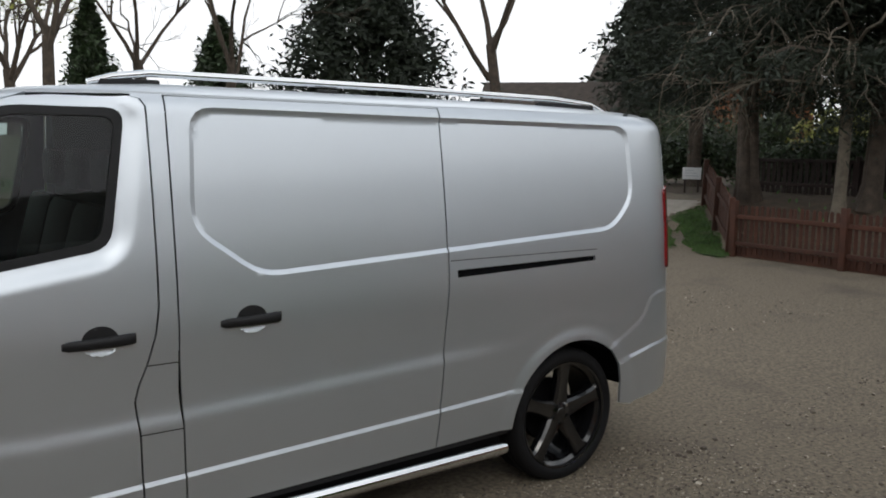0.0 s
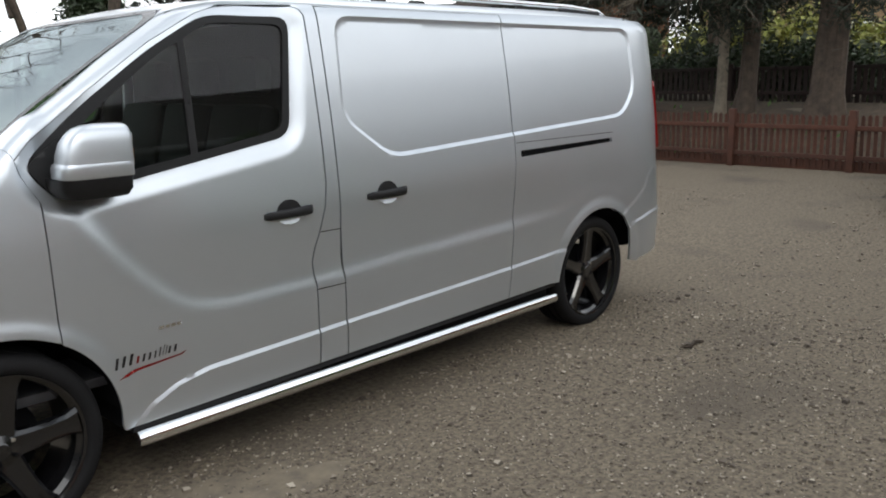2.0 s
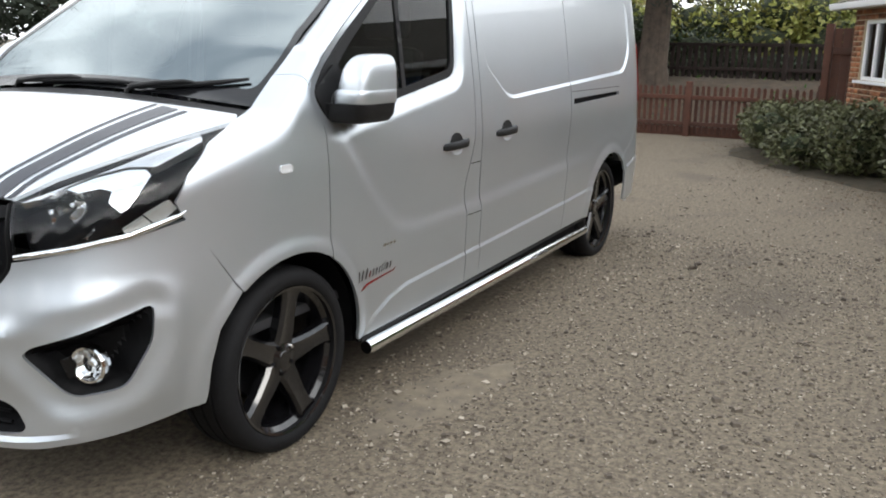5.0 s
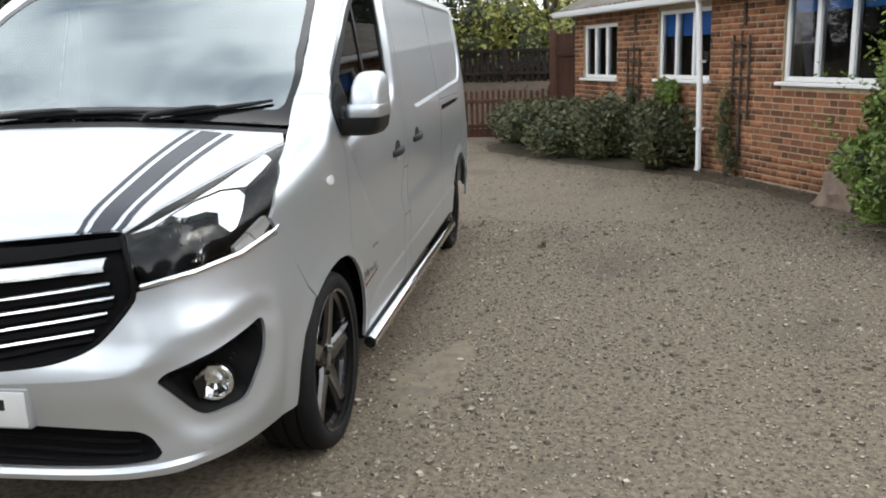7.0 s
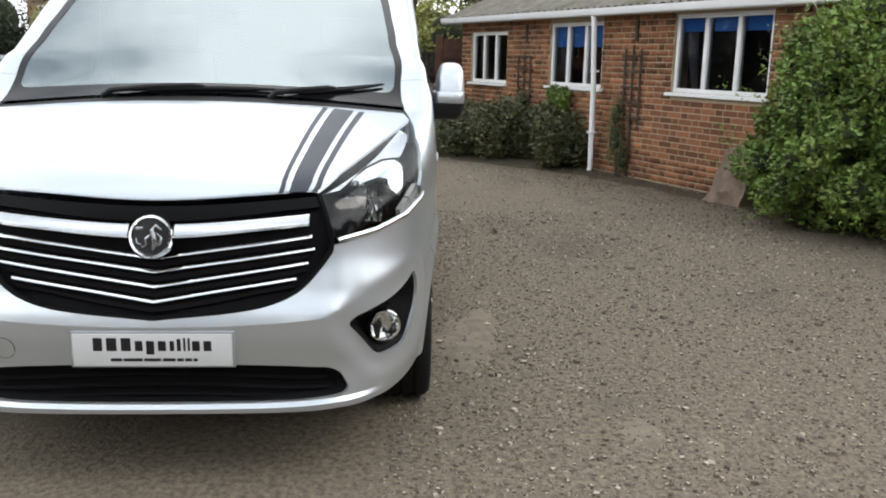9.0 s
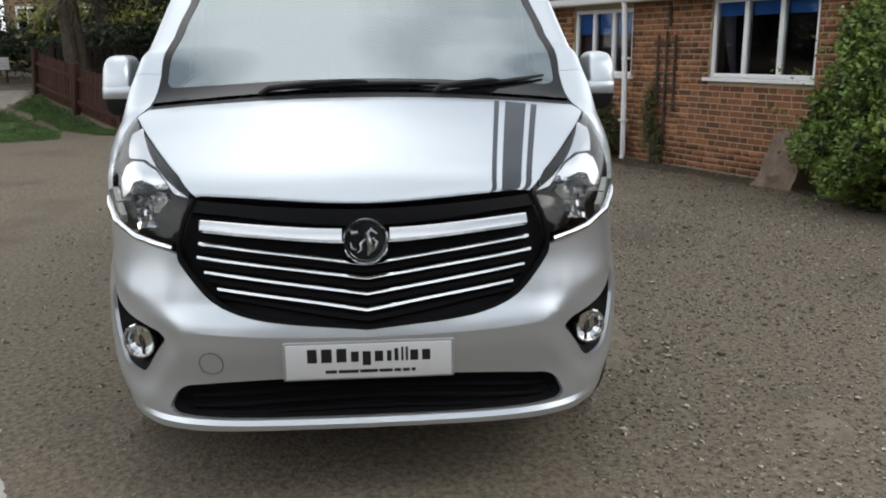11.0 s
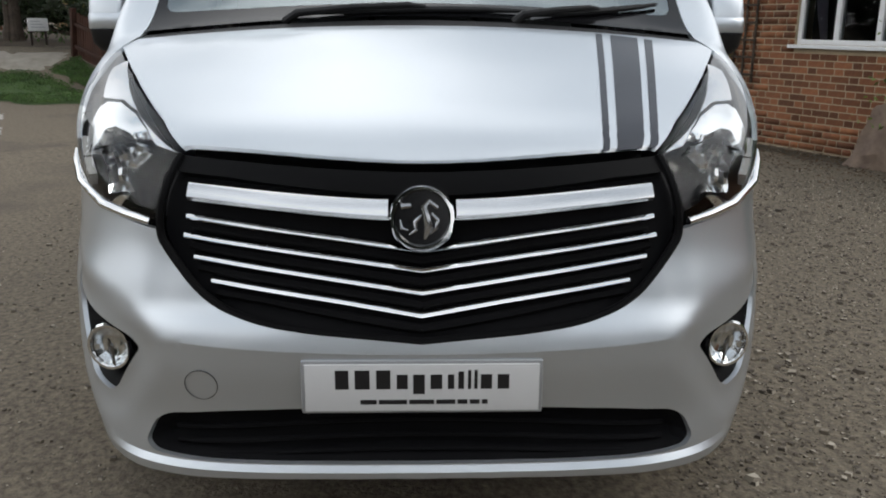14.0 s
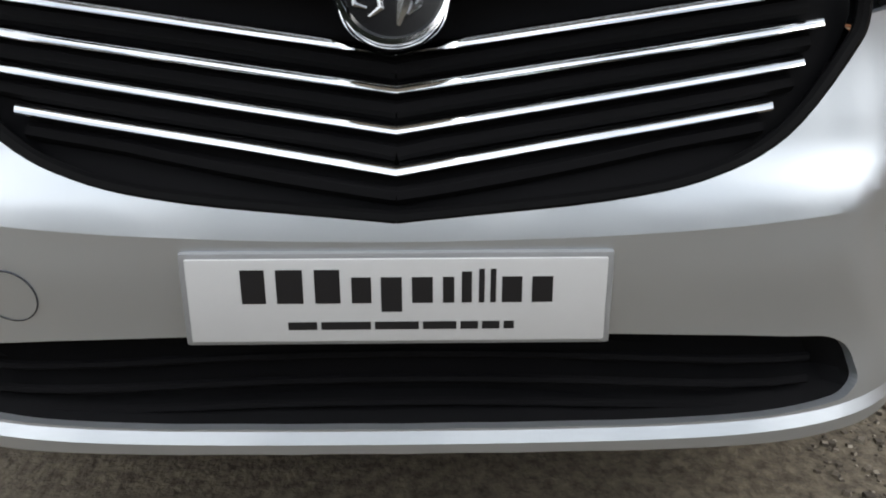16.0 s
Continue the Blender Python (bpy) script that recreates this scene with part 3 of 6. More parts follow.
# nose
def fine(pts, n=5):
    """A smooth line through points."""
    p = [np.array(q, float) for q in pts]
    p = [2 * p[0] - p[1]] + p + [2 * p[-1] - p[-2]]
    out = []
    for a, b, c, d in zip(p, p[1:], p[2:], p[3:]):
        for j in range(n):
            t = j / n
            out.append(tuple(0.5 * (2 * b + (c - a) * t + (2 * a - 5 * b + 4 * c - d) * t * t + (3 * b - a - 3 * c + d) * t ** 3)))
    return out + [tuple(p[-2])]


def front(pts):
    """Points across the nose, carried forward onto it."""
    a = np.array(pts, float)
    a[:, 0] = 0.0
    return [tuple(v) for v in cast(a, np.tile([1.0, 0.0, 0.0], (len(a), 1)))]


LOW = front([(0, 0.0, 0.283), (0, 0.15, 0.2835), (0, 0.3, 0.285), (0, 0.45, 0.287), (0, 0.6, 0.290), (0, 0.72, 0.294), (0, 0.82, 0.299)])
half_low = LOW + [(0.42, 0.93, 0.305), (0.415, 0.94, 0.33), (0.40, 0.95, 0.44), (0.36, 0.95, 0.56), (0.255, 0.94, 0.672), (0.43, 0.905, 0.945), (0.60, 0.83, 0.905), (0.72, 0.72, 0.872)] + fine([(0.812, 0.583, 0.845), (0.82, 0.555, 0.80), (0.85, 0.466, 0.705), (0.87, 0.38, 0.664), (0.885, 0.25, 0.638), (0.90, 0.0, 0.612)])


def both_halves(pts):
    a = [tuple(v) for v in at_nose(pts)]
    return a + [(-t, e) for t, e in a[::-1] if abs(t) > 1e-6]


FOG = at_nose([(0.572, 0.893, 0.702), (0.745, 0.796, 0.648), (0.865, 0.674, 0.605), (0.880, 0.645, 0.580), (0.81, 0.735, 0.455), (0.787, 0.766, 0.432), (0.672, 0.856, 0.440), (0.592, 0.897, 0.58)])
FOG = rounded(FOG, 0.03)
FOG_R = FOG * np.array([-1, 1])
INTAKE = rounded([tuple(v) for v in both_halves(front([(0, 0.0, 0.455), (0, 0.15, 0.4545), (0, 0.3, 0.452), (0, 0.45, 0.446), (0, 0.575, 0.434), (0, 0.612, 0.412), (0, 0.640, 0.355), (0, 0.620, 0.334), (0, 0.48, 0.324), (0, 0.3, 0.319), (0, 0.15, 0.317), (0, 0.0, 0.316)]))], 0.03)


def corner_bulge(p):
    """The bumper's corners swell round the fog lamps."""
    z = p[:, 2]
    return 0.024 * smooth01((np.abs(p[:, 1]) - 0.66) / 0.2) * smooth01((z - 0.28) / 0.16) * smooth01((0.80 - z) / 0.16) * smooth01((p[:, 0] - 0.42) / 0.12)


def lip_z(y):
    return 0.3135 + 0.03 * y ** 2


def brow_z(y):
    return 0.588 + 0.085 * y ** 2


def nose_relief(p):
    q = to_nose(p)
    q[:, 0] = np.abs(q[:, 0])
    d = -0.022 * smooth01((edge_dist(FOG, q) + 0.075) / 0.070)
    d += corner_bulge(p)
    # pressed edge above the plate
    e = p[:, 2] - brow_z(p[:, 1])
    d += 0.0045 * np.where(e > 0, np.clip(1 - e / 0.05, 0, 1), np.clip(1 + e / 0.022, 0, 1)) * smooth01((0.70 - np.abs(p[:, 1])) / 0.15)
    # lip under the intake
    d += 0.010 * np.clip((lip_z(p[:, 1]) - p[:, 2]) / 0.014, 0, 1) * smooth01((0.84 - np.abs(p[:, 1])) / 0.2)
    r = np.hypot(p[:, 0] - FX, p[:, 2] - HUB)
    d += 0.012 * (1 - smooth01((r - ARCH - 0.005) / 0.06)) * (np.abs(p[:, 1]) > 0.8)
    return d


skin("front_bumper", "nose", both_halves(half_low), M_PAINT, van, holes=[FOG, FOG_R, INTAKE], step=0.014, relief=nose_relief, flange=0.02, sharp=17, lines=[to_nose(np.array(front([(0, y, lip_z(y) - dz) for y in np.linspace(-0.84, 0.84, 43)]))) for dz in (0.0, 0.014)] + [to_nose(np.array(front([(0, y, brow_z(y)) for y in np.linspace(-0.70, 0.70, 29)])))])
skin("fog_surround", "nose", FOG, M_SATIN, van, both=True, step=0.012, lift=-0.012, flange=0, relief=lambda p: corner_bulge(p) - 0.022 - 0.075 * smooth01(edge_dist(FOG, to_nose(p)) / 0.05))
skin("lower_intake", "nose", INTAKE, M_GAP, van, step=0.016, lift=-0.014, flange=0, relief=lambda p: -0.04 * smooth01(edge_dist(INTAKE, to_nose(p)) / 0.025))
lamp_top = on_top([(x - 0.004, y + 0.010, z) for x, y, z in hood_edge[::-1]])
LAMP = at_nose([(0.435, 0.900, 0.952), (0.60, 0.83, 0.912), (0.72, 0.72, 0.880), (0.808, 0.588, 0.856), (0.80, 0.565, 0.93), (0.775, 0.538, 1.008)] + [tuple(v) for v in lamp_top] + [(0.29, 0.87, 1.165), (0.40, 0.885, 1.08), (0.452, 0.89, 1.0)])
skin("headlamp_lens", "nose", LAMP, M_CLEAR, van, both=True, step=0.02, flange=0, exact=True)
GRILLE = both_halves(fine([(0.895, 0.0, 0.617), (0.885, 0.25, 0.643), (0.87, 0.38, 0.669), (0.85, 0.466, 0.71), (0.82, 0.55, 0.80), (0.81, 0.575, 0.845)]) + [(0.795, 0.558, 0.93), (0.765, 0.530, 1.010), (0.80, 0.40, 1.005), (0.83, 0.2, 0.99), (0.84, 0.0, 0.985)])
skin("grille_panel", "nose", GRILLE, M_GAP, van, step=0.03, lift=-0.03, flange=0)

# rear
edge_r = on_side([(-4.28, z) for z in (0.41, 0.6, 1.0, 1.4, 1.7, 1.885)])
rear = [(y, z) for y, z in edge_r[:, 1:]] + [(-y, z) for y, z in edge_r[::-1, 1:]]
skin("rear_doors", "rear", rear, M_PAINT, van, step=0.06)


# wheels
def wheel_thing(x, side):
    w = empty("wheel")
    w.parent = van
    turn = 0.50 if x > -1 else 0.35
    bm = bmesh.new()
    prof = [(0.276, 0.10), (0.284, 0.118), (0.305, 0.126), (0.329, 0.122), (0.343, 0.108), (0.350, 0.085), (0.350, 0.062), (0.342, 0.060), (0.342, 0.050), (0.350, 0.048), (0.350, 0.008), (0.342, 0.006), (0.342, -0.006), (0.350, -0.008), (0.350, -0.048), (0.342, -0.050), (0.342, -0.060), (0.350, -0.062), (0.350, -0.085), (0.335, -0.11), (0.29, -0.125), (0.278, -0.11), (0.276, 0.10)]
    lathe_bm(bm, prof, 72)
    part("tyre", bm, M_TYRE, w, sharp=50)
    bm = bmesh.new()
    lathe_bm(bm, [(0.270, 0.114), (0.280, 0.119), (0.285, 0.110), (0.278, 0.09), (0.258, 0.075), (0.246, 0.03), (0.243, -0.10)], 72)
    for k in range(5):
        a = 2 * math.pi * k / 5 + turn
        rows = [(0.045, 0.052, 0.082), (0.10, 0.044, 0.090), (0.17, 0.038, 0.094), (0.232, 0.040, 0.098), (0.268, 0.056, 0.102)]
        rings = []
        for r, hw, y in rows:
            ring = []
            for u, dy in ((-1, -0.05), (-1, -0.014), (-0.72, 0), (-0.25, -0.004), (0.25, -0.004), (0.72, 0), (1, -0.014), (1, -0.05)):
                ca, sa = math.cos(a), math.sin(a)
                ring.append(bm.verts.new((r * ca - u * hw * sa, y + dy, r * sa + u * hw * ca)))
            rings.append(ring)
        for r0, r1 in zip(rings, rings[1:]):
            for i in range(7):
                bm.faces.new((r0[i], r1[i], r1[i + 1], r0[i + 1]))
    part("rim", bm, M_RIM, w, sharp=30)
    bm = bmesh.new()
    lathe_bm(bm, [(0.0, 0.088), (0.028, 0.088), (0.033, 0.084), (0.06, 0.080), (0.075, 0.07), (0.075, 0.02)], 40)
    part("hub_cap", bm, M_RIM, w)
    for k in range(5):
        a = 2 * math.pi * (k + 0.5) / 5 + turn
        bm = bmesh.new()
        m = Matrix.Translation((0.054 * math.cos(a), 0.082, 0.054 * math.sin(a))) @ Matrix.Rotation(radians(-90), 4, "X")
        bmesh.ops.create_cone(bm, cap_ends=True, segments=6, radius1=0.0105, radius2=0.008, depth=0.02, matrix=m)
        part("wheel_bolt", bm, M_CHROME if k == 1 else M_GLOSSBLK, w)
    bm = bmesh.new()
    lathe_bm(bm, [(0.0, -0.02), (0.16, -0.02), (0.165, -0.03), (0.165, -0.05)], 48)
    part("brake_disc", bm, M_GAP, w)
    w.matrix_world = pose(x, (0.818 if x > -1 else 0.788) * side, HUB, 0, 0, 0 if side > 0 else 180)
    return w


for x in (FX, RX):
    for sd in (1, -1):
        wheel_thing(x, sd)
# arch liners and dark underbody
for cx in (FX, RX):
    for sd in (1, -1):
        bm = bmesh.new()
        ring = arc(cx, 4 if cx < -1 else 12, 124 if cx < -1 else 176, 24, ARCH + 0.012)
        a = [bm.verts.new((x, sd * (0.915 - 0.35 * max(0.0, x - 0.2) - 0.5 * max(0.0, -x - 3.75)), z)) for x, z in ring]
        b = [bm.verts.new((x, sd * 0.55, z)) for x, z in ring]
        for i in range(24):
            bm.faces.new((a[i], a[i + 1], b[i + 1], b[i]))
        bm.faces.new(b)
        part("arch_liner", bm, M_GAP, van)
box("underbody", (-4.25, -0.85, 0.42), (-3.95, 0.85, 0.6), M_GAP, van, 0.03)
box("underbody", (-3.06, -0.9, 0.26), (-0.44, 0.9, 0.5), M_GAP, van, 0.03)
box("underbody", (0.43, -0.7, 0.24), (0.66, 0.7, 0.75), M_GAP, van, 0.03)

# chrome side bars
for sd in (1, -1):
    tube("side_bar", [(-0.455, sd * 0.958, 0.252), (-0.47, sd * 0.958, 0.252), (-3.03, sd * 0.958, 0.275), (-3.045, sd * 0.958, 0.275)], [0.028, 0.031, 0.031, 0.028], M_CHROME, van, 20)
    # black strip under the sill edge, its colour standing in for the shade there
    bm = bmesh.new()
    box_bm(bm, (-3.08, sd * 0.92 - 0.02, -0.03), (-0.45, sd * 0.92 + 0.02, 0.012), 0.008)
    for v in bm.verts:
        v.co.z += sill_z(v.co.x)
    part("sill_shade", bm, M_BLACKPL, van)
# cab glass
skin("door_glass", "side", rounded([(-0.30, 1.225), (-0.74, 1.285), (-1.235, 1.365), (-1.310, 1.815), (-0.94, 1.815), (-0.68, 1.675), (-0.44, 1.505), (-0.31, 1.40)], 0.05), M_GLASS, van, both=True, step=0.03, lift=-0.03, flange=0, label="dark tinted cab window")
skin("window_seal", "side", WINDOW, M_BLACKPL, van, holes=[rounded([(-0.32, 1.235), (-0.74, 1.295), (-1.225, 1.375), (-1.300, 1.805), (-0.95, 1.805), (-0.69, 1.665), (-0.45, 1.49), (-0.33, 1.39)], 0.05)], both=True, step=0.02, lift=-0.022, flange=0.02)


# ---- van details ----
def on_nose(pts, lift=0.0):
    o, d = ray_nose(at_nose(pts))
    p = cast(o, d)
    return p + body_n(p) * lift


# headlamps: dark chamber, bright patch for the sky's reflection in the upper lens, bezel, faceted reflector, chrome
# strip, amber corner
LAMP_DARK = mat("lamp_smoke", (0.006, 0.006, 0.007), 0.4, 0.0, spec=0.12, var=0.3, scale=25)
LENS_SKY = mat("lens_sky_patch", (0.80, 0.80, 0.82), 0.22, 1.0, var=0.08, scale=20)
BEZEL = mat("bright_bezel", (0.95, 0.96, 0.97), 0.12, 1.0, var=0.03, scale=20)
SILVER_IN = mat("lamp_silver", (0.82, 0.83, 0.84), 0.09, 1.0, var=0.05, scale=20)
INDICATOR = mat("pale_indicator", (0.42, 0.415, 0.40), 0.25, 0.3, var=0.08, scale=30)


def lamp_patch(name, pts, material, sd, label="", **kw):
    v, f = skin_data("nose", pts, **kw)
    return link_mesh(name, [(x, y * sd, z) for x, y, z in v], f if sd > 0 else [g[::-1] for g in f], material, van, True, label)


for sd in (1, -1):
    lamp_patch("lamp_housing", LAMP, LAMP_DARK, sd, step=0.025, lift=-0.085, flange=0)
    # mirror-like sheet added under the upper lens in place of its sky reflection
    lamp_patch("lens_sky_patch", at_nose([(0.752, 0.552, 1.014), (0.66, 0.618, 1.050), (0.53, 0.694, 1.100), (0.40, 0.759, 1.155), (0.27, 0.815, 1.205), (0.29, 0.838, 1.178), (0.462, 0.810, 1.112), (0.513, 0.740, 1.112), (0.586, 0.682, 1.090), (0.667, 0.640, 1.058), (0.72, 0.602, 1.025)]), LENS_SKY, sd, step=0.014, lift=-0.012, flange=0.03)
    lamp_patch("lamp_bezel", at_nose([(0.667, 0.644, 1.058), (0.592, 0.690, 1.088), (0.518, 0.748, 1.108), (0.487, 0.792, 1.108), (0.492, 0.820, 1.092), (0.540, 0.830, 1.050), (0.588, 0.824, 0.995), (0.606, 0.812, 0.985), (0.628, 0.784, 1.021), (0.600, 0.768, 1.052), (0.612, 0.735, 1.060), (0.655, 0.684, 1.048)]), BEZEL, sd, step=0.010, lift=-0.016, flange=0.03)
    lamp_patch("lamp_trim", at_nose([(0.609, 0.822, 0.931), (0.552, 0.850, 0.964), (0.520, 0.866, 0.930), (0.604, 0.826, 0.906)]), INDICATOR, sd, step=0.012, lift=-0.012, flange=0.02)
    strip = on_nose([(0.435, 0.899, 0.972), (0.455, 0.892, 0.960), (0.49, 0.877, 0.949), (0.60, 0.83, 0.914), (0.72, 0.72, 0.883), (0.77, 0.65, 0.871), (0.806, 0.592, 0.861)], 0.004)
    tube("chrome_strip", [(x, y * sd, z) for x, y, z in strip], [0.003, 0.007, 0.010, 0.011, 0.011, 0.010, 0.008], M_CHROME, van, 12, "bright chrome strip under the lamp")
    lamp_patch("side_indicator", at_nose([(0.549, 0.852, 0.968), (0.475, 0.881, 1.008), (0.452, 0.889, 0.980), (0.517, 0.867, 0.934)]), INDICATOR, sd, "pale clear corner lamp", step=0.012, lift=-0.012, flange=0.02)
    # reflector: a rounded box-shaped bowl with upright flutes
    bm = bmesh.new()
    lamp_m = Matrix.Translation((0.665, 0.676 * sd, 0.962)) @ Matrix.Rotation(radians(16 * sd), 4, "Z") @ Matrix.Rotation(radians(14), 4, "Y")
    rows = []
    for i in range(25):
        u = -1 + i / 12
        row = []
        for k in range(9):
            w = -1 + k / 4
            r = max(abs(u), abs(w)) ** 4
            row.append(bm.verts.new(lamp_m @ Vector((-0.05 + 0.055 * (0.55 * u * u + 0.45 * w * w) + 0.030 * r + 0.0032 * (i % 2) + 0.003 * math.sin(k * 2.6 + i), u * 0.072 * (1 - 0.10 * w * w), w * 0.064 * (1 - 0.12 * u * u)))))
        rows.append(row)
    for r0, r1 in zip(rows, rows[1:]):
        for k in range(8):
            bm.faces.new((r0[k], r0[k + 1], r1[k + 1], r1[k]))
    part("reflector", bm, SILVER_IN, van, sharp=3)
    bm = bmesh.new()
    lathe_bm(bm, [(0.0, 0.012), (0.012, 0.008), (0.017, -0.004), (0.017, -0.05)], 12, "x")
    bm.transform(lamp_m)
    part("bulb_shield", bm, M_CHROME, van)
    # fog lamp in its black pocket
    c = (0.728, 0.757, 0.530)
    bm = bmesh.new()
    lathe_bm(bm, [(0.0, 0.008), (0.036, 0.004), (0.050, -0.004), (0.053, -0.012)], 24, "x")
    m = Matrix.Translation((c[0], c[1] * sd, c[2])) @ Matrix.Rotation(radians(14 * sd), 4, "Z")
    bm.transform(m)
    part("fog_lens", bm, M_CLEAR, van)
    bm = bmesh.new()
    lathe_bm(bm, [(0.0, -0.026), (0.014, -0.0252), (0.031, -0.020), (0.045, -0.006), (0.051, 0.002), (0.057, 0.003), (0.061, -0.004), (0.061, -0.03)], 18, "x")
    bm.transform(m)
    part("fog_ring", bm, SILVER_IN, van, sharp=4)
    fl = at_nose([(0.77, 0.705, 0.565), (0.755, 0.735, 0.575), (0.745, 0.745, 0.55), (0.75, 0.74, 0.50), (0.762, 0.722, 0.50)])
    v, f = skin_data("nose", fl, step=0.012, lift=-0.028, flange=0)
    link_mesh("fog_trim", [(x, y * sd, z) for x, y, z in v], f if sd > 0 else [g[::-1] for g in f], M_GLOSSBLK, van, True)

# grille: four thin bright bars in a shallow V, one broad bar either side of the badge
BARS = [(0.808, 0.886, 0.533), (0.763, 0.842, 0.541), (0.715, 0.794, 0.513), (0.670, 0.742, 0.465)]
for zc, ze, ye in BARS:
    for sd in (1, -1):
        pts = on_nose([(0.87, y, zc + (ze - zc) * (y / ye)) for y in np.linspace(0.0, ye, 14)], -0.004)
        bm = bmesh.new()
        rows = []
        for p in pts:
            rows.append([bm.verts.new((p[0] + dx, sd * p[1], p[2] + dz)) for dx, dz in ((-0.03, 0.006), (-0.008, 0.006), (-0.001, 0.003), (0.003, -0.003), (0.0, -0.006), (-0.03, -0.008))])
        for r0, r1 in zip(rows, rows[1:]):
            for i in range(5):
                q = (r0[i], r0[i + 1], r1[i + 1], r1[i])
                bm.faces.new(q if sd < 0 else q[::-1])
        bm.faces.new(rows[-1])
        part("grille_bar", bm, M_CHROME, van, "thin chrome grille bar")
        pts = on_nose([(0.87, y, zc - 0.022 + (ze - zc) * (y / ye)) for y in np.linspace(0.0, ye - 0.01, 12)], -0.024)
        tube("grille_slat", [(x, sd * y, z) for x, y, z in pts], 0.011, M_GAP, van, 6)
for sd in (1, -1):
    bm = bmesh.new()
    rows = []
    for f in np.linspace(0, 1, 16):
        y = 0.074 + 0.436 * f
        zt, zb = 0.922 + 0.040 * f ** 1.5, 0.880 + 0.046 * f ** 1.3
        mid, hh = on_nose([(0.87, y, (zt + zb) / 2)])[0], (zt - zb) / 2
        row = [(mid[0] + dx, mid[2] + dz * hh) for dx, dz in ((-0.03, 1.0), (-0.008, 1.0), (0.002, 0.7), (0.020, -0.45), (0.010, -1.0), (-0.03, -1.0))]
        rows.append([bm.verts.new((x, sd * y, z)) for x, z in row])
    for r0, r1 in zip(rows, rows[1:]):
        for i in range(5):
            q = (r0[i], r0[i + 1], r1[i + 1], r1[i])
            bm.faces.new(q if sd < 0 else q[::-1])
    bm.faces.new(rows[-1])
    bm.faces.new(rows[0])
    bmesh.ops.recalc_face_normals(bm, faces=bm.faces[:])
    part("chrome_wing", bm, M_CHROMEB, van, "broad chrome grille bar", sharp=25)
topband = both_halves([(0.85, 0.0, 0.982), (0.84, 0.2, 0.988), (0.81, 0.40, 1.0), (0.772, 0.528, 1.008), (0.78, 0.548, 0.98), (0.80, 0.535, 0.975), (0.82, 0.42, 0.965), (0.85, 0.25, 0.946), (0.86, 0.09, 0.932), (0.86, 0.0, 0.93)])
skin("grille_top", "nose", topband, M_SATIN, van, step=0.02, lift=-0.008, flange=0.02)
rimline = [(0.895, 0.0, 0.617), (0.885, 0.25, 0.643), (0.87, 0.38, 0.669), (0.85, 0.466, 0.71), (0.82, 0.55, 0.80), (0.81, 0.572, 0.845), (0.795, 0.557, 0.93), (0.768, 0.534, 1.008)]
for sd in (1, -1):
    pts = on_nose(fine(rimline), -0.006)
    tube("grille_rim", [(x, sd * y, z) for x, y, z in pts], 0.010, M_SATIN, van, 8)
# badge
bc = on_nose([(0.86, 0.0, 0.884)], 0.012)[0]
badge_m = Matrix.Translation(bc) @ Matrix.Rotation(radians(-12), 4, "Y")
bm = bmesh.new()
lathe_bm(bm, [(0.058, 0.004), (0.062, 0.012), (0.068, 0.012), (0.073, 0.004), (0.074, -0.02)], 48, "x")
bm.transform(badge_m)
part("badge_ring", bm, M_CHROME, van)
bm = bmesh.new()
lathe_bm(bm, [(0.0, 0.002), (0.06, 0.002), (0.06, -0.01)], 40, "x")
bm.transform(badge_m)
part("badge_disc", bm, M_GLOSSBLK, van)
bm = bmesh.new()
for line, radii in (([(0.034, 0.022), (0.016, 0.036), (0.004, 0.024), (0.010, 0.002), (0.014, -0.020), (0.006, -0.046)], [0.004, 0.007, 0.008, 0.010, 0.011, 0.003]),
                    ([(0.020, 0.010), (0.034, -0.004), (0.030, -0.022), (0.018, -0.034)], [0.003, 0.005, 0.005, 0.002]),
                    ([(-0.002, 0.006), (-0.016, -0.008), (-0.014, -0.026), (-0.028, -0.036)], [0.003, 0.006, 0.005, 0.002]),
                    ([(-0.048, -0.004), (-0.044, -0.022), (-0.030, -0.026)], [0.002, 0.004, 0.002]),
                    ([(-0.046, 0.026), (-0.024, 0.028)], [0.008, 0.006])):
    tube_bm(bm, [badge_m @ Vector((0.004, y, z)) for y, z in line], radii, 8)
part("badge_relief", bm, mat("badge_grey", (0.50, 0.51, 0.53), 0.2, 0.95, var=0.2, scale=40), van)
# lower intake slats
for z in (0.352, 0.384, 0.416):
    pts = on_nose([(0.9, y, z - 0.03 * (abs(y) / 0.6) ** 2) for y in np.linspace(-0.58, 0.58, 19)], -0.03)
    tube("intake_slat", [tuple(p) for p in pts], 0.006, M_GAP, van, 6)
# display plate in its frame; the lettering as plain bars
px = 0.942
box("plate_frame", (px - 0.035, -0.268, 0.452), (px - 0.003, 0.268, 0.577), mat("plate_surround", (0.35, 0.36, 0.37), 0.4, 0.3, var=0.1), van, 0.006)
plate = box("display_plate", (px - 0.006, -0.259, 0.459), (px + 0.001, 0.259, 0.570), M_WHITEPL, van, 0.0025, "white display plate with black lettering bars")
LETTERS = [(0.038, 0.052, 0), (0.042, 0.052, 0), (0.040, 0.052, 0), (0.031, 0.040, 0), (0.033, 0.040, -1), (0.033, 0.040, 0), (0.018, 0.040, 0), (0.016, 0.048, 0), (0.009, 0.052, 0), (0.009, 0.052, 0), (0.032, 0.040, 0), (0.033, 0.040, 0)]
y = -0.192
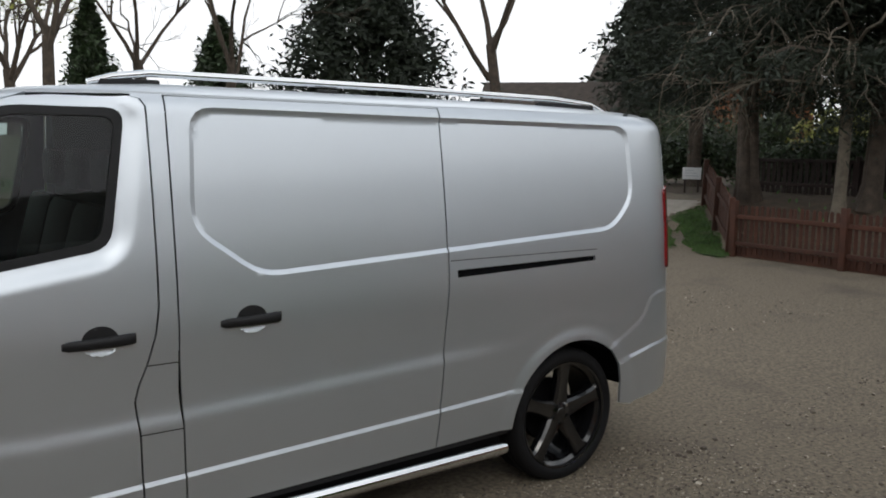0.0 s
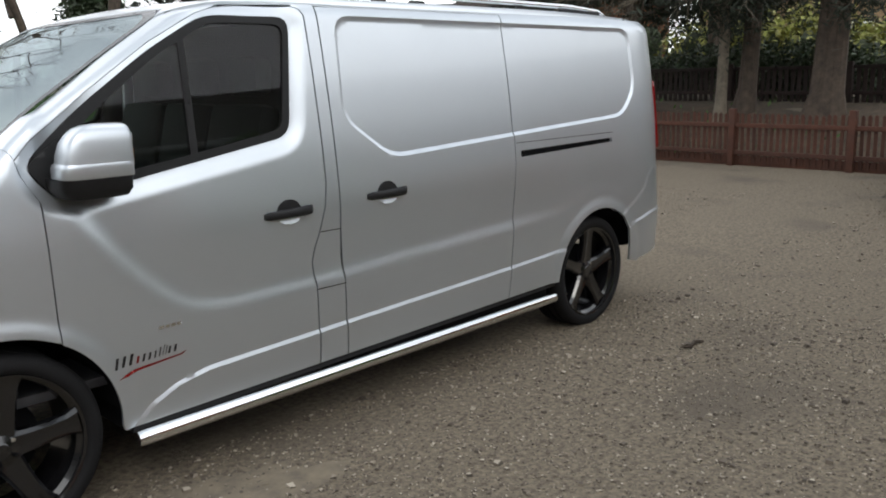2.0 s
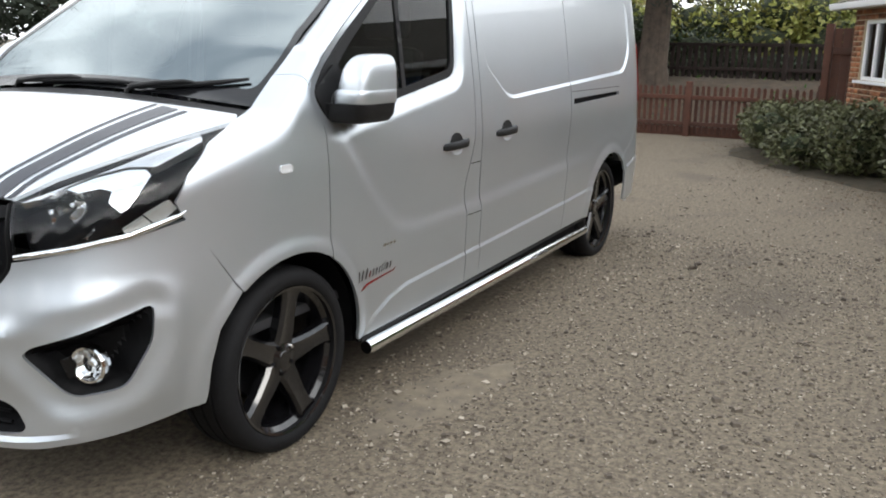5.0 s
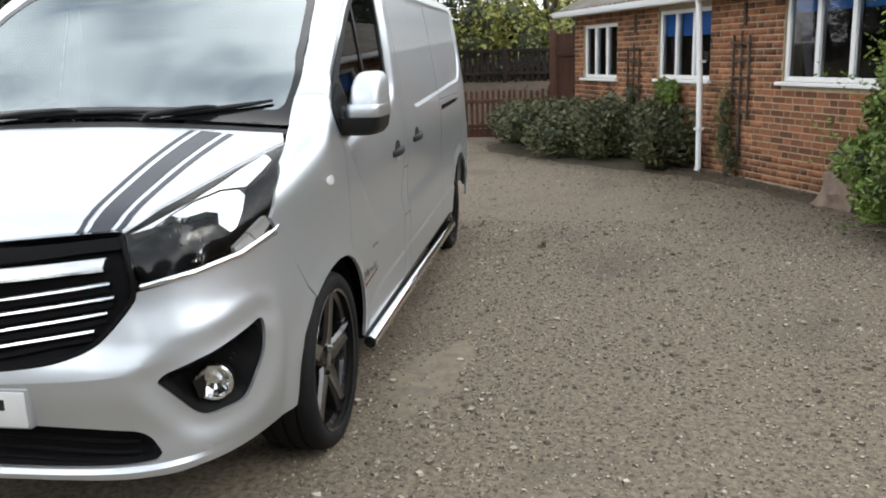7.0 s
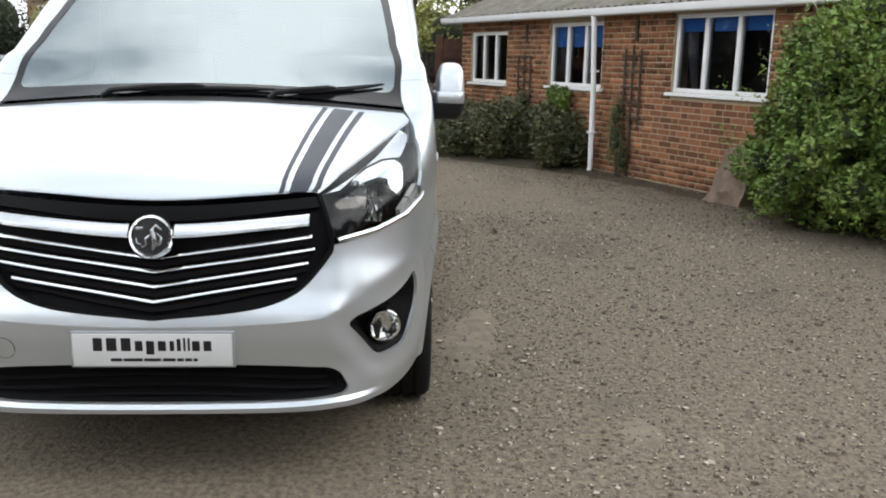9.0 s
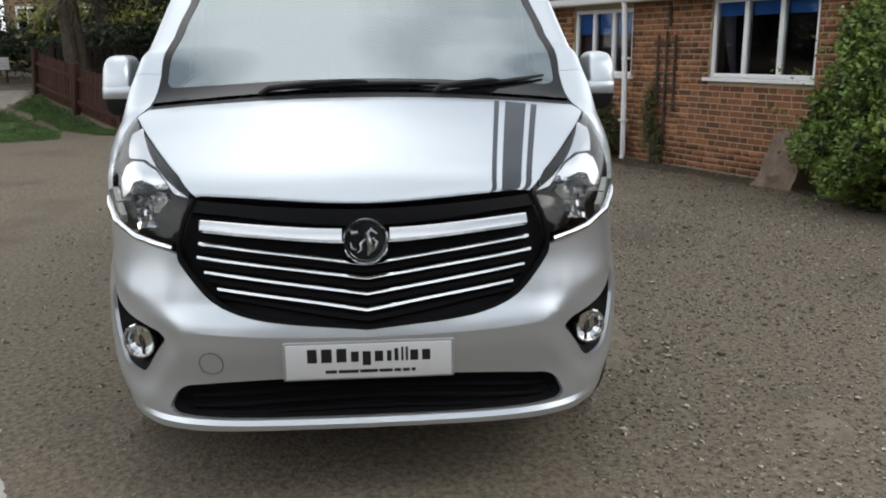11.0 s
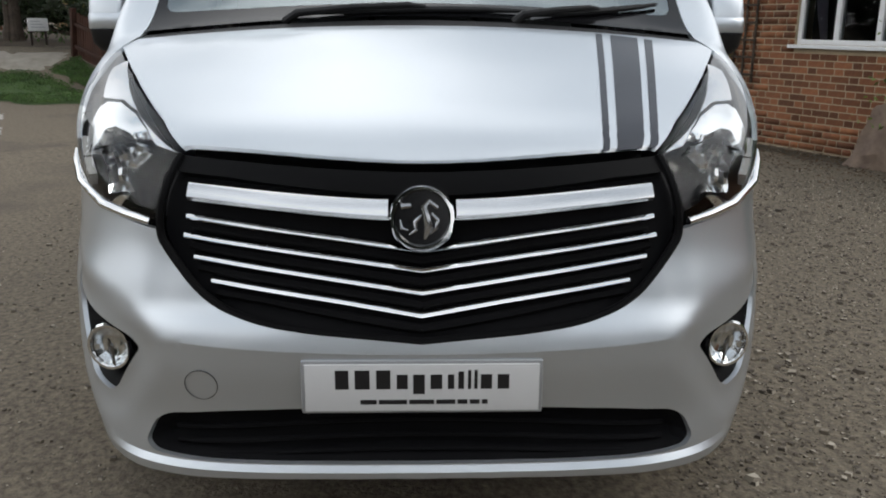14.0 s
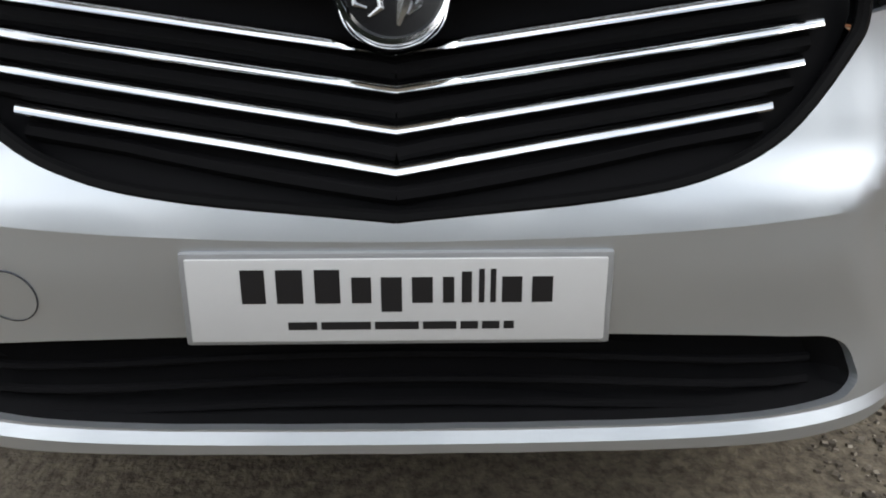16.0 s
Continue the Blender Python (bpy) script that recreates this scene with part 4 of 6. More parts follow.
for w, h, low in LETTERS:
    z0 = 0.512 + (0.012 * low)
    box("letter_bar", (px + 0.001, y, z0), (px + 0.0016, y + w * 0.78, 0.512 + h * 0.86), M_BLACKINK, plate)
    y += w + 0.0052
y = -0.137
for w in (0.036, 0.062, 0.055, 0.042, 0.022, 0.022, 0.013):
    box("small_bar", (px + 0.001, y, 0.476), (px + 0.0016, y + w, 0.4865), M_BLACKINK, plate)
    y += w + 0.005
# towing-eye cover
tc = on_nose([(0.9, -0.485, 0.515)])[0]
bm = bmesh.new()
n = Vector(body_n(np.array([tc]))[0])
lathe_bm(bm, [(0.0364, 0.0010), (0.0372, 0.0013), (0.0379, 0.0010), (0.0379, -0.004)], 36, "z")
bm.transform(Matrix.Translation(tc) @ n.to_track_quat("Z", "Y").to_matrix().to_4x4())
part("tow_cover", bm, M_STRIPE, van)

# bonnet stripes
for f0, f1 in ((0.0, 0.115), (0.26, 0.74), (0.86, 1.0)):
    xs = np.linspace(0.175, 0.835, 18)

    def lane(x, fr):
        k = (x - 0.18) / 0.64
        lo, hi = 0.50 - 0.10 * k, 0.665 - 0.14 * k
        return lo + (hi - lo) * fr
    a = to_top(on_top([(min(x, 0.845 - 0.28 * lane(x, f0) ** 2), lane(x, f0), 1.1) for x in xs]))
    b = to_top(on_top([(min(x, 0.845 - 0.28 * lane(x, f1) ** 2), lane(x, f1), 1.1) for x in xs[::-1]]))
    a, b = [tuple(v) for v in a], [tuple(v) for v in b]
    a = [p for i, p in enumerate(a) if i == 0 or p[0] > a[i - 1][0] + 1e-4]
    b = [p for i, p in enumerate(b) if i == len(b) - 1 or p[0] > b[i + 1][0] + 1e-4]
    skin("bonnet_stripe", "top", a + b, M_STRIPE, van, step=0.02, lift=0.0016, flange=0, label="graphite racing stripe")

# wipers, parked low on the screen
for y0, y1, rise in ((0.34, 0.735, 0.095), (-0.30, 0.33, 0.02)):
    def along(f, up):
        y = y0 + (y1 - y0) * f
        p = on_top([(0.088 - 0.10 * y * y - rise * f, y, 1.35)])
        return tuple((p + body_n(p) * up)[0])
    tube("wiper_blade", [along(f, 0.008) for f in (0, 0.2, 0.4, 0.6, 0.8, 1.0)], [0.006, 0.010, 0.010, 0.010, 0.009, 0.005], M_BLACKPL, van, 8)
    tube("wiper_arm", [along(-0.16, -0.012), along(-0.10, 0.012), along(0.15, 0.020), along(0.42, 0.022), along(0.50, 0.016)], [0.014, 0.012, 0.010, 0.009, 0.006], M_BLACKPL, van, 8)


# door mirrors
def mirror_shell(name, rings, material, sd, cap=True):
    """Rounded sections stacked upwards: height, back, front, inner and outer edge."""
    bm = bmesh.new()
    rows = []
    for z, x0, x1, ya, yb in rings:
        row = []
        for k in range(32):
            a = 2 * math.pi * k / 32
            c, s_ = math.cos(a), math.sin(a)
            n = 0.42 if c > 0 else 0.25
            ux = math.copysign(abs(c) ** n, c)
            uy = math.copysign(abs(s_) ** 0.42, s_)
            row.append(bm.verts.new((x0 + (x1 - x0) * (0.5 + 0.5 * ux), sd * (ya + (yb - ya) * (0.5 + 0.5 * uy)), z)))
        rows.append(row)
    for r0, r1 in zip(rows, rows[1:]):
        for k in range(32):
            bm.faces.new((r0[k], r0[(k + 1) % 32], r1[(k + 1) % 32], r1[k]))
    bm.faces.new(rows[0][::-1])
    bm.faces.new(rows[-1])
    bmesh.ops.recalc_face_normals(bm, faces=bm.faces[:])
    return part(name, bm, material, van, sharp=75)


for sd in (1, -1):
    mirror_shell("mirror_cap", [(1.312, -0.490, -0.246, 0.968, 1.102), (1.345, -0.490, -0.251, 0.971, 1.101), (1.385, -0.490, -0.264, 0.977, 1.099), (1.412, -0.488, -0.284, 0.985, 1.095), (1.430, -0.484, -0.306, 0.993, 1.088), (1.441, -0.474, -0.332, 1.005, 1.077), (1.446, -0.455, -0.37, 1.022, 1.060)], M_PAINT, sd)
    mirror_shell("mirror_collar", [(1.266, -0.488, -0.240, 0.956, 1.101), (1.270, -0.490, -0.237, 0.954, 1.103), (1.303, -0.490, -0.238, 0.954, 1.103), (1.316, -0.490, -0.243, 0.960, 1.102), (1.322, -0.488, -0.252, 0.974, 1.099)], M_PAINT, sd)
    mirror_shell("mirror_base", [(1.192, -0.455, -0.290, 0.935, 1.050), (1.198, -0.474, -0.262, 0.915, 1.076), (1.222, -0.486, -0.240, 0.906, 1.094), (1.267, -0.487, -0.232, 0.906, 1.101)], M_BLACKPL, sd)
    tube("mirror_stalk", [(-0.31, sd * 0.88, 1.262), (-0.325, sd * 0.93, 1.250), (-0.345, sd * 1.0, 1.240)], [0.066, 0.060, 0.045], M_BLACKPL, van, 12)
    box("mirror_glass", (-0.4915, min(sd * 0.99, sd * 1.08), 1.30), (-0.488, max(sd * 0.99, sd * 1.08), 1.41), M_CHROME, van, 0.003)
    skin_sail = rounded([(-0.175, 1.312), (-0.262, 1.192), (-0.42, 1.215), (-0.40, 1.33), (-0.33, 1.42)], 0.04)
    v, f = skin_data("side", skin_sail, step=0.02, lift=-0.012, flange=0.02)
    link_mesh("mirror_sail", [(x, y * sd, z) for x, y, z in v], f if sd > 0 else [g[::-1] for g in f], M_BLACKPL, van, True)
    # quarter-light divider
    v, f = skin_data("side", [(-0.792, 1.27), (-0.822, 1.268), (-0.838, 1.80), (-0.808, 1.79)], step=0.02, lift=-0.024, flange=0.02)
    link_mesh("window_divider", [(x, y * sd, z) for x, y, z in v], f if sd > 0 else [g[::-1] for g in f], M_BLACKPL, van, True)
    # handles
    for x0, zc in ((-1.072, 1.022), (-1.628, 1.042)):
        h = empty("door_handle")
        h.parent = van
        yb = float(on_side([(x0 - 0.12, zc)])[0][1])
        bm = bmesh.new()
        prof = [(0.000, 0.006, 0.012), (-0.02, 0.014, 0.018), (-0.07, 0.024, 0.019), (-0.125, 0.028, 0.0195), (-0.18, 0.026, 0.0205), (-0.225, 0.020, 0.021), (-0.245, 0.010, 0.019)]
        rings = []
        for dx, out, hh in prof:
            ring = []
            for k in range(10):
                a = 2 * math.pi * k / 10
                ring.append(bm.verts.new((x0 + dx, sd * (yb + out * (0.55 + 0.5 * math.cos(a)) - 0.004), zc + 0.006 * dx / -0.25 + hh * math.sin(a))))
            rings.append(ring)
        for r0, r1 in zip(rings, rings[1:]):
            for k in range(10):
                q = (r0[k], r1[k], r1[(k + 1) % 10], r0[(k + 1) % 10])
                bm.faces.new(q if sd < 0 else q[::-1])
        bm.faces.new(rings[0])
        bm.faces.new(rings[-1][::-1])
        part("grip", bm, M_BLACKPL, h, sharp=60)
        cup = [(x0 - 0.125 + 0.062 * math.cos(a), zc + 0.008 + 0.052 * math.sin(a)) for a in np.linspace(0, math.pi, 14)]
        v, f = skin_data("side", cup, step=0.012, lift=0.003, flange=0.006)
        link_mesh("cup_cover", [(x, y * sd, z) for x, y, z in v], f if sd > 0 else [g[::-1] for g in f], M_BLACKPL, h, True)
        cup = [(x0 - 0.125 + 0.058 * math.cos(a), zc - 0.008 - 0.038 * math.sin(a)) for a in np.linspace(0, math.pi, 14)]
        v, f = skin_data("side", cup[::-1], step=0.006, lift=0.001, flange=0, relief=lambda p: 0.006 * smooth01((zc - 0.02 - p[:, 2]) / 0.03))
        link_mesh("cup_bowl", [(x, y * sd, z) for x, y, z in v], f if sd > 0 else [g[::-1] for g in f], M_PAINT, h, True)
    # side repeater, small chrome script, roof rail, tail lamp, panel notches
    rp = [(0.062, 1.05), (0.058, 1.072), (0.008, 1.074), (0.0, 1.062), (0.003, 1.046), (0.05, 1.043)]
    v, f = skin_data("side", rounded(rp, 0.008), step=0.01, lift=0.006, flange=0.01)
    link_mesh("side_repeater", [(x, y * sd, z) for x, y, z in v], f if sd > 0 else [g[::-1] for g in f], M_AMBER if sd < 0 else M_WHITEPL, van, True)
    for z0, z1, xa, xb in ((0.9165, 0.9205, -1.357, -1.468), (0.664, 0.668, -1.326, -1.484), (1.2055, 1.2085, -2.703, -3.63)):
        v, f = skin_data("side", [(xa, z1), (xb, z1), (xb, z0), (xa, z0)], step=0.02, lift=0.0012, flange=0, relief=side_relief)
        link_mesh("panel_seam", [(x, y * sd, z) for x, y, z in v], f if sd > 0 else [g[::-1] for g in f], M_GAP, van, True)
    tl = rounded([(-4.215, 1.50), (-4.385, 1.52), (-4.40, 1.07), (-4.225, 1.06)], 0.03)
    v, f = skin_data("side", tl, step=0.02, lift=0.012, flange=0.02)
    link_mesh("tail_lamp", [(x, y * sd, z) for x, y, z in v], f if sd > 0 else [g[::-1] for g in f], M_RED, van, True, "red tail lamp")
    rail = empty("roof_rail")
    rail.parent = van
    tube("rail_bar", [(-1.24, sd * 0.72, 1.925), (-1.33, sd * 0.722, 1.950), (-1.46, sd * 0.725, 1.968), (-2.5, sd * 0.725, 1.970), (-3.5, sd * 0.722, 1.962), (-3.78, sd * 0.72, 1.946), (-3.88, sd * 0.718, 1.915)], [0.010, 0.014, 0.015, 0.015, 0.015, 0.014, 0.010], M_CHROME, rail, 12)
    for x0, x1 in ((-1.28, -1.50), (-2.16, -2.26), (-2.98, -3.06), (-3.40, -3.80)):
        box("rail_foot", (x1, sd * 0.722 - 0.012, 1.90), (x0, sd * 0.722 + 0.012, 1.945), M_BLACKPL, rail, 0.008)

# script on the front doors: dark slanted bars over a red swoosh
for sd in (1, -1):
    def strip_on_side(name, pts, material, lift=0.0015):
        v, f = skin_data("side", pts, step=0.012, lift=lift, flange=0, relief=side_relief)
        return link_mesh(name, [(x, y * sd, z) for x, y, z in v], f if sd > 0 else [g[::-1] for g in f], material, van, True)
    x = -0.392
    for i, (w, h) in enumerate(((0.024, 0.042), (0.022, 0.042), (0.024, 0.044), (0.018, 0.028), (0.018, 0.030), (0.018, 0.028), (0.014, 0.028), (0.010, 0.036), (0.006, 0.042), (0.006, 0.036), (0.018, 0.028), (0.02, 0.028))):
        z = 0.545 + 0.012 * i / 11
        strip_on_side("script_bar", [(x, z), (x - w * 0.5, z), (x - w * 0.5 - h * 0.25, z + h), (x - h * 0.25, z + h)], M_BLACKINK if i != 3 else M_RED)
        x -= w + 0.0055
    strip_on_side("script_swoosh", [(-0.405, 0.505), (-0.47, 0.528), (-0.66, 0.543), (-0.685, 0.552), (-0.67, 0.538), (-0.48, 0.518), (-0.445, 0.505)], M_RED)
    x = -0.575
    for w in (0.022, 0.018, 0.022, 0.02):
        strip_on_side("chrome_script_bar", [(x, 0.660), (x - w, 0.660), (x - w - 0.003, 0.672), (x - 0.003, 0.672)], M_CHROME, 0.003)
        x -= w + 0.004

# cab interior
box("bulkhead", (-1.47, -0.84, 0.5), (-1.43, 0.84, 1.84), M_TRIM, van, 0.01)
box("cab_floor", (-1.45, -0.86, 0.46), (0.3, 0.86, 0.5), M_TRIM, van, 0.01)
box("headlining", (-1.42, -0.70, 1.835), (-0.98, 0.70, 1.85), mat("pale_lining", (0.35, 0.35, 0.34), 0.9, var=0.1), van, 0.006)
bm = bmesh.new()
rows = []
for y in np.linspace(-0.78, 0.78, 15):
    rows.append([bm.verts.new((0.10 + dx - 0.1 * y * y, y, z)) for dx, z in ((0.0, 1.255), (-0.12, 1.265), (-0.26, 1.25), (-0.36, 1.20), (-0.39, 1.10), (-0.36, 0.95), (-0.28, 0.75))])
for r0, r1 in zip(rows, rows[1:]):
    for i in range(6):
        bm.faces.new((r0[i], r0[i + 1], r1[i + 1], r1[i]))
part("dashboard", bm, M_TRIM, van)
for y in (0.47, 0.02, -0.45):
    s = empty("cab_seat")
    s.parent = van
    box("cushion", (-1.22, y - 0.22, 0.78), (-0.72, y + 0.22, 0.94), M_TRIM, s, 0.05)
    bm = bmesh.new()
    box_bm(bm, (-0.06, y - 0.22, 0.0), (0.06, y + 0.22, 0.58), 0.05, Matrix.Translation((-1.20, 0, 0.90)) @ Matrix.Rotation(radians(-14), 4, "Y"))
    part("backrest", bm, M_TRIM, s)
    bm = bmesh.new()
    box_bm(bm, (-1.42, y - 0.12, 1.50), (-1.32, y + 0.12, 1.68), 0.04)
    part("headrest", bm, M_TRIM, s)
bm = bmesh.new()
lathe_bm(bm, [(0.175, 0.0), (0.19, 0.014), (0.205, 0.0), (0.19, -0.014), (0.175, 0.0)], 32, "x")
box_bm(bm, (-0.02, -0.18, -0.025), (0.0, 0.18, 0.025), 0.008)
bm.transform(Matrix.Translation((-0.50, -0.45, 1.12)) @ Matrix.Rotation(radians(-32), 4, "Y"))
part("steering_wheel", bm, M_TRIM, van)
box("rear_mirror", (-0.66, -0.11, 1.66), (-0.63, 0.11, 1.73), M_TRIM, van, 0.015)


# ---- ground and surroundings ----
M_GRAVEL = mat("gravel", (0.232, 0.192, 0.138), 0.95, color2=(0.062, 0.049, 0.035), scale=34, detail=10.0, bump=1.0, bump_scale=60, dirt=((0.098, 0.080, 0.060), 0.8, 0.55))
M_STONE = mat("pebbles", (0.26, 0.24, 0.205), 0.9, color2=(0.11, 0.095, 0.08), scale=6, detail=2)
M_GRASS = mat("grass", (0.060, 0.115, 0.022), 0.9, color2=(0.030, 0.060, 0.014), scale=7, bump=0.9, bump_scale=60)
M_SOIL = mat("leaf_mould", (0.075, 0.055, 0.034), 0.95, color2=(0.03, 0.028, 0.016), scale=6, bump=0.8, bump_scale=30)
M_BLADE = mat("grass_blade", (0.065, 0.13, 0.025), 0.7, color2=(0.03, 0.07, 0.015), scale=3)
M_MORTAR = mat("mortar", (0.44, 0.355, 0.24), 0.95, var=0.25, scale=12, bump=0.5, bump_scale=120)
M_BRICK = mat("brick", (0.30, 0.122, 0.052), 0.9, color2=(0.135, 0.052, 0.027), scale=3, bump=0.5, bump_scale=90, random_amount=0.5)
M_FENCE = mat("stained_fence", (0.072, 0.024, 0.012), 0.8, color2=(0.042, 0.015, 0.008), scale=6, bump=0.4, random_amount=0.25)
M_FENCE2 = mat("dark_fence", (0.022, 0.012, 0.009), 0.85, var=0.4, scale=6, random_amount=0.2)
M_WHITE = mat("white_upvc", (0.80, 0.81, 0.82), 0.3, var=0.05, scale=3)
M_DARKIN = mat("room_dimness", (0.035, 0.030, 0.034), 0.9, var=0.3)
M_BLIND = mat("blue_blind", (0.06, 0.26, 0.80), 0.7, var=0.2, scale=4)
M_CURTAIN = mat("grey_curtain", (0.25, 0.22, 0.28), 0.9, var=0.3, scale=6)
M_PANE = glass_mat("house_glass", (0.8, 0.85, 0.85), 0.7)
M_ROOF = mat("roof_sheet", (0.20, 0.185, 0.16), 0.9, color2=(0.10, 0.09, 0.075), scale=5, bump=0.6, dirt=((0.07, 0.075, 0.04), 2.5, 0.55))
M_ROOFD = mat("dark_tiles", (0.060, 0.045, 0.036), 0.9, color2=(0.032, 0.025, 0.02), scale=3, bump=0.5)
M_TRELLIS = mat("weathered_wood", (0.075, 0.055, 0.04), 0.9, color2=(0.04, 0.03, 0.022), scale=12, bump=0.5)
M_BOULDER = mat("boulder", (0.27, 0.20, 0.15), 0.9, color2=(0.14, 0.10, 0.08), scale=5, bump=0.9, bump_scale=18)
M_LEAFD = mat("dark_leaf", (0.040, 0.066, 0.024), 0.55, color2=(0.018, 0.032, 0.013), scale=4)
M_LEAFG = mat("bright_leaf", (0.17, 0.255, 0.040), 0.55, color2=(0.050, 0.095, 0.018), scale=3)
M_LEAFS = mat("shrub_leaf", (0.105, 0.112, 0.045), 0.6, color2=(0.036, 0.040, 0.018), scale=4)
M_LEAFY = mat("spring_leaf", (0.33, 0.33, 0.07), 0.6, color2=(0.14, 0.17, 0.04), scale=2)
M_INNER = mat("shade_core", (0.030, 0.046, 0.012), 0.9, color2=(0.010, 0.011, 0.007), scale=9, bump=1.0, bump_scale=25)
M_YEW = mat("yew_needles", (0.020, 0.030, 0.014), 0.7, color2=(0.009, 0.014, 0.008), scale=2)
M_BARK = mat("bark", (0.105, 0.08, 0.06), 0.95, color2=(0.045, 0.035, 0.028), scale=7, bump=1.0, bump_scale=22)
M_BARKP = mat("pale_bark", (0.20, 0.17, 0.13), 0.95, color2=(0.10, 0.085, 0.065), scale=7, bump=0.9, bump_scale=22)
M_SAND = mat("yellow_brick", (0.30, 0.205, 0.115), 0.9, color2=(0.21, 0.145, 0.085), scale=3)
M_LINE = mat("worn_line_paint", (0.46, 0.45, 0.42), 0.8, var=0.3, scale=25)
M_GREYST = mat("headstone", (0.30, 0.28, 0.23), 0.9, color2=(0.17, 0.17, 0.12), scale=5, bump=0.6)
for leaf in (M_LEAFD, M_LEAFG, M_LEAFS, M_LEAFY, M_BLADE):
    vary_leaves(leaf)
M_LITTER = mat("dry_litter", (0.085, 0.058, 0.034), 0.95, color2=(0.035, 0.026, 0.016), scale=5, bump=0.7, bump_scale=30)
M_PATH = mat("pale_path", (0.36, 0.33, 0.28), 0.9, color2=(0.24, 0.215, 0.18), scale=4, bump=0.3, bump_scale=50)
rng = np.random.default_rng(7)

# one sheet of ground that reaches the horizon, rising a little behind the fence
gx = np.unique(np.concatenate([np.linspace(-400, -40, 8), np.linspace(-40, 14, 109), np.linspace(14, 400, 8)]))
gy = np.unique(np.concatenate([np.linspace(-400, -30, 8), np.linspace(-30, 14, 89), np.linspace(14, 400, 8)]))


def ground_z(x, y):
    bank = smooth01((-y - 7.0 + 0.42 * (x + 2.0) - 2.2) / 3.5) * smooth01((x + 11.5) / 4.0) * 1.15
    rise = 0.8 * smooth01((-x - 12.7) / 3.2) * smooth01((3.4 - y) / 1.5)
    return np.maximum(bank, rise) + 0.012 * np.sin(x * 0.9 + 1.0) * np.cos(y * 0.8) * smooth01((np.hypot(x + 1.5, y) - 3.0) / 3.0)


X, Y = np.meshgrid(gx, gy)
Z = ground_z(X, Y)
nx, ny = len(gx), len(gy)
fs = [(j * nx + i, j * nx + i + 1, (j + 1) * nx + i + 1, (j + 1) * nx + i) for j in range(ny - 1) for i in range(nx - 1)]
tagged(link_mesh("ground", np.stack([X.ravel(), Y.ravel(), Z.ravel()], 1), fs, M_GRAVEL, None, True), "brown gravel drive with worn patches and loose stones", "ground", kind="structure")


def quads(name, verts4, material, parent=None, smooth=False):
    """Many loose four-sided leaves or chips as one mesh; verts4 is (n, 4, 3)."""
    n = len(verts4)
    me = bpy.data.meshes.new(name)
    me.vertices.add(n * 4)
    me.vertices.foreach_set("co", np.asarray(verts4, np.float32).ravel())
    me.loops.add(n * 4)
    me.loops.foreach_set("vertex_index", np.arange(n * 4, dtype=np.int32))
    me.polygons.add(n)
    me.polygons.foreach_set("loop_start", np.arange(0, n * 4, 4, dtype=np.int32))
    me.update(calc_edges=True)
    me.materials.append(material)
    ob = new(name, me)
    if parent is not None:
        ob.parent = parent
    return ob


def leaf_quads(pts, size, up=0.3, long=1.7, droop=0.0):
    """A pointed, folded leaf at each point, turned at random."""
    n = len(pts)
    d = rng.normal(size=(n, 3))
    d[:, 2] = d[:, 2] * 0.6 + up - droop
    d /= np.linalg.norm(d, axis=1)[:, None]
    s = np.cross(d, rng.normal(size=(n, 3)))
    s /= np.linalg.norm(s, axis=1)[:, None]
    k = (size * rng.uniform(0.6, 1.35, n))[:, None]
    return np.stack([pts, pts + d * k * long * 0.5 + s * k * 0.42, pts + d * k * long, pts + d * k * long * 0.5 - s * k * 0.42], 1)


def clump_points(clumps, n):
    """Points in and mostly near the skin of ellipsoid clumps (centre, radii)."""
    vol = np.array([c[1][0] * c[1][1] + c[1][1] * c[1][2] + c[1][0] * c[1][2] for c in clumps])
    pick = rng.choice(len(clumps), n, p=vol / vol.sum())
    v = rng.normal(size=(n, 3))
    v /= np.linalg.norm(v, axis=1)[:, None]
    r = 1 - np.abs(rng.normal(0, 0.16, n)).clip(0, 0.8) + rng.uniform(-0.03, 0.10, n)
    c = np.array([c[0] for c in clumps])[pick]
    rad = np.array([c[1] for c in clumps])[pick]
    return c + v * rad * r[:, None]


def blob(name, clumps, material, parent):
    bm = bmesh.new()
    for c, r in clumps:
        m = Matrix.Translation(c) @ Matrix.Diagonal((r[0] * 0.55, r[1] * 0.55, r[2] * 0.55, 1))
        res = bmesh.ops.create_icosphere(bm, subdivisions=2, radius=1.0, matrix=m)
        for v in res["verts"]:
            v.co += Vector(noise.noise_vector(v.co * 4)) * 0.12 * min(r)
    return part(name, bm, material, parent)


def shrub(name, label, category, base, clumps, n, size, material, stems=5, up=0.3, long=1.7, floor=0.02):
    root = empty(name, Matrix.Translation(base))
    tagged(root, label, category)
    pts = clump_points(clumps, n)
    pts = pts[pts[:, 2] > floor]
    quads("leaves", leaf_quads(pts, size, up, long) - np.array(base), material, root)
    # dark balls fill the clumps; the shade between leaves is in their colour
    blob("dark_core", [(tuple(np.array(c) - np.array(base)), r) for c, r in clumps], M_INNER, root)
    bm = bmesh.new()
    for i in range(stems):
        c = clumps[i % len(clumps)][0]
        top = np.array(c) - np.array(base)
        tube_bm(bm, [(0.25 * top[0], 0.25 * top[1], 0.0), (0.5 * top[0], 0.5 * top[1], 0.45 * top[2]), tuple(top)], [0.022, 0.016, 0.008], 6)
    part("woody_base", bm, M_BARK, root)
    return root


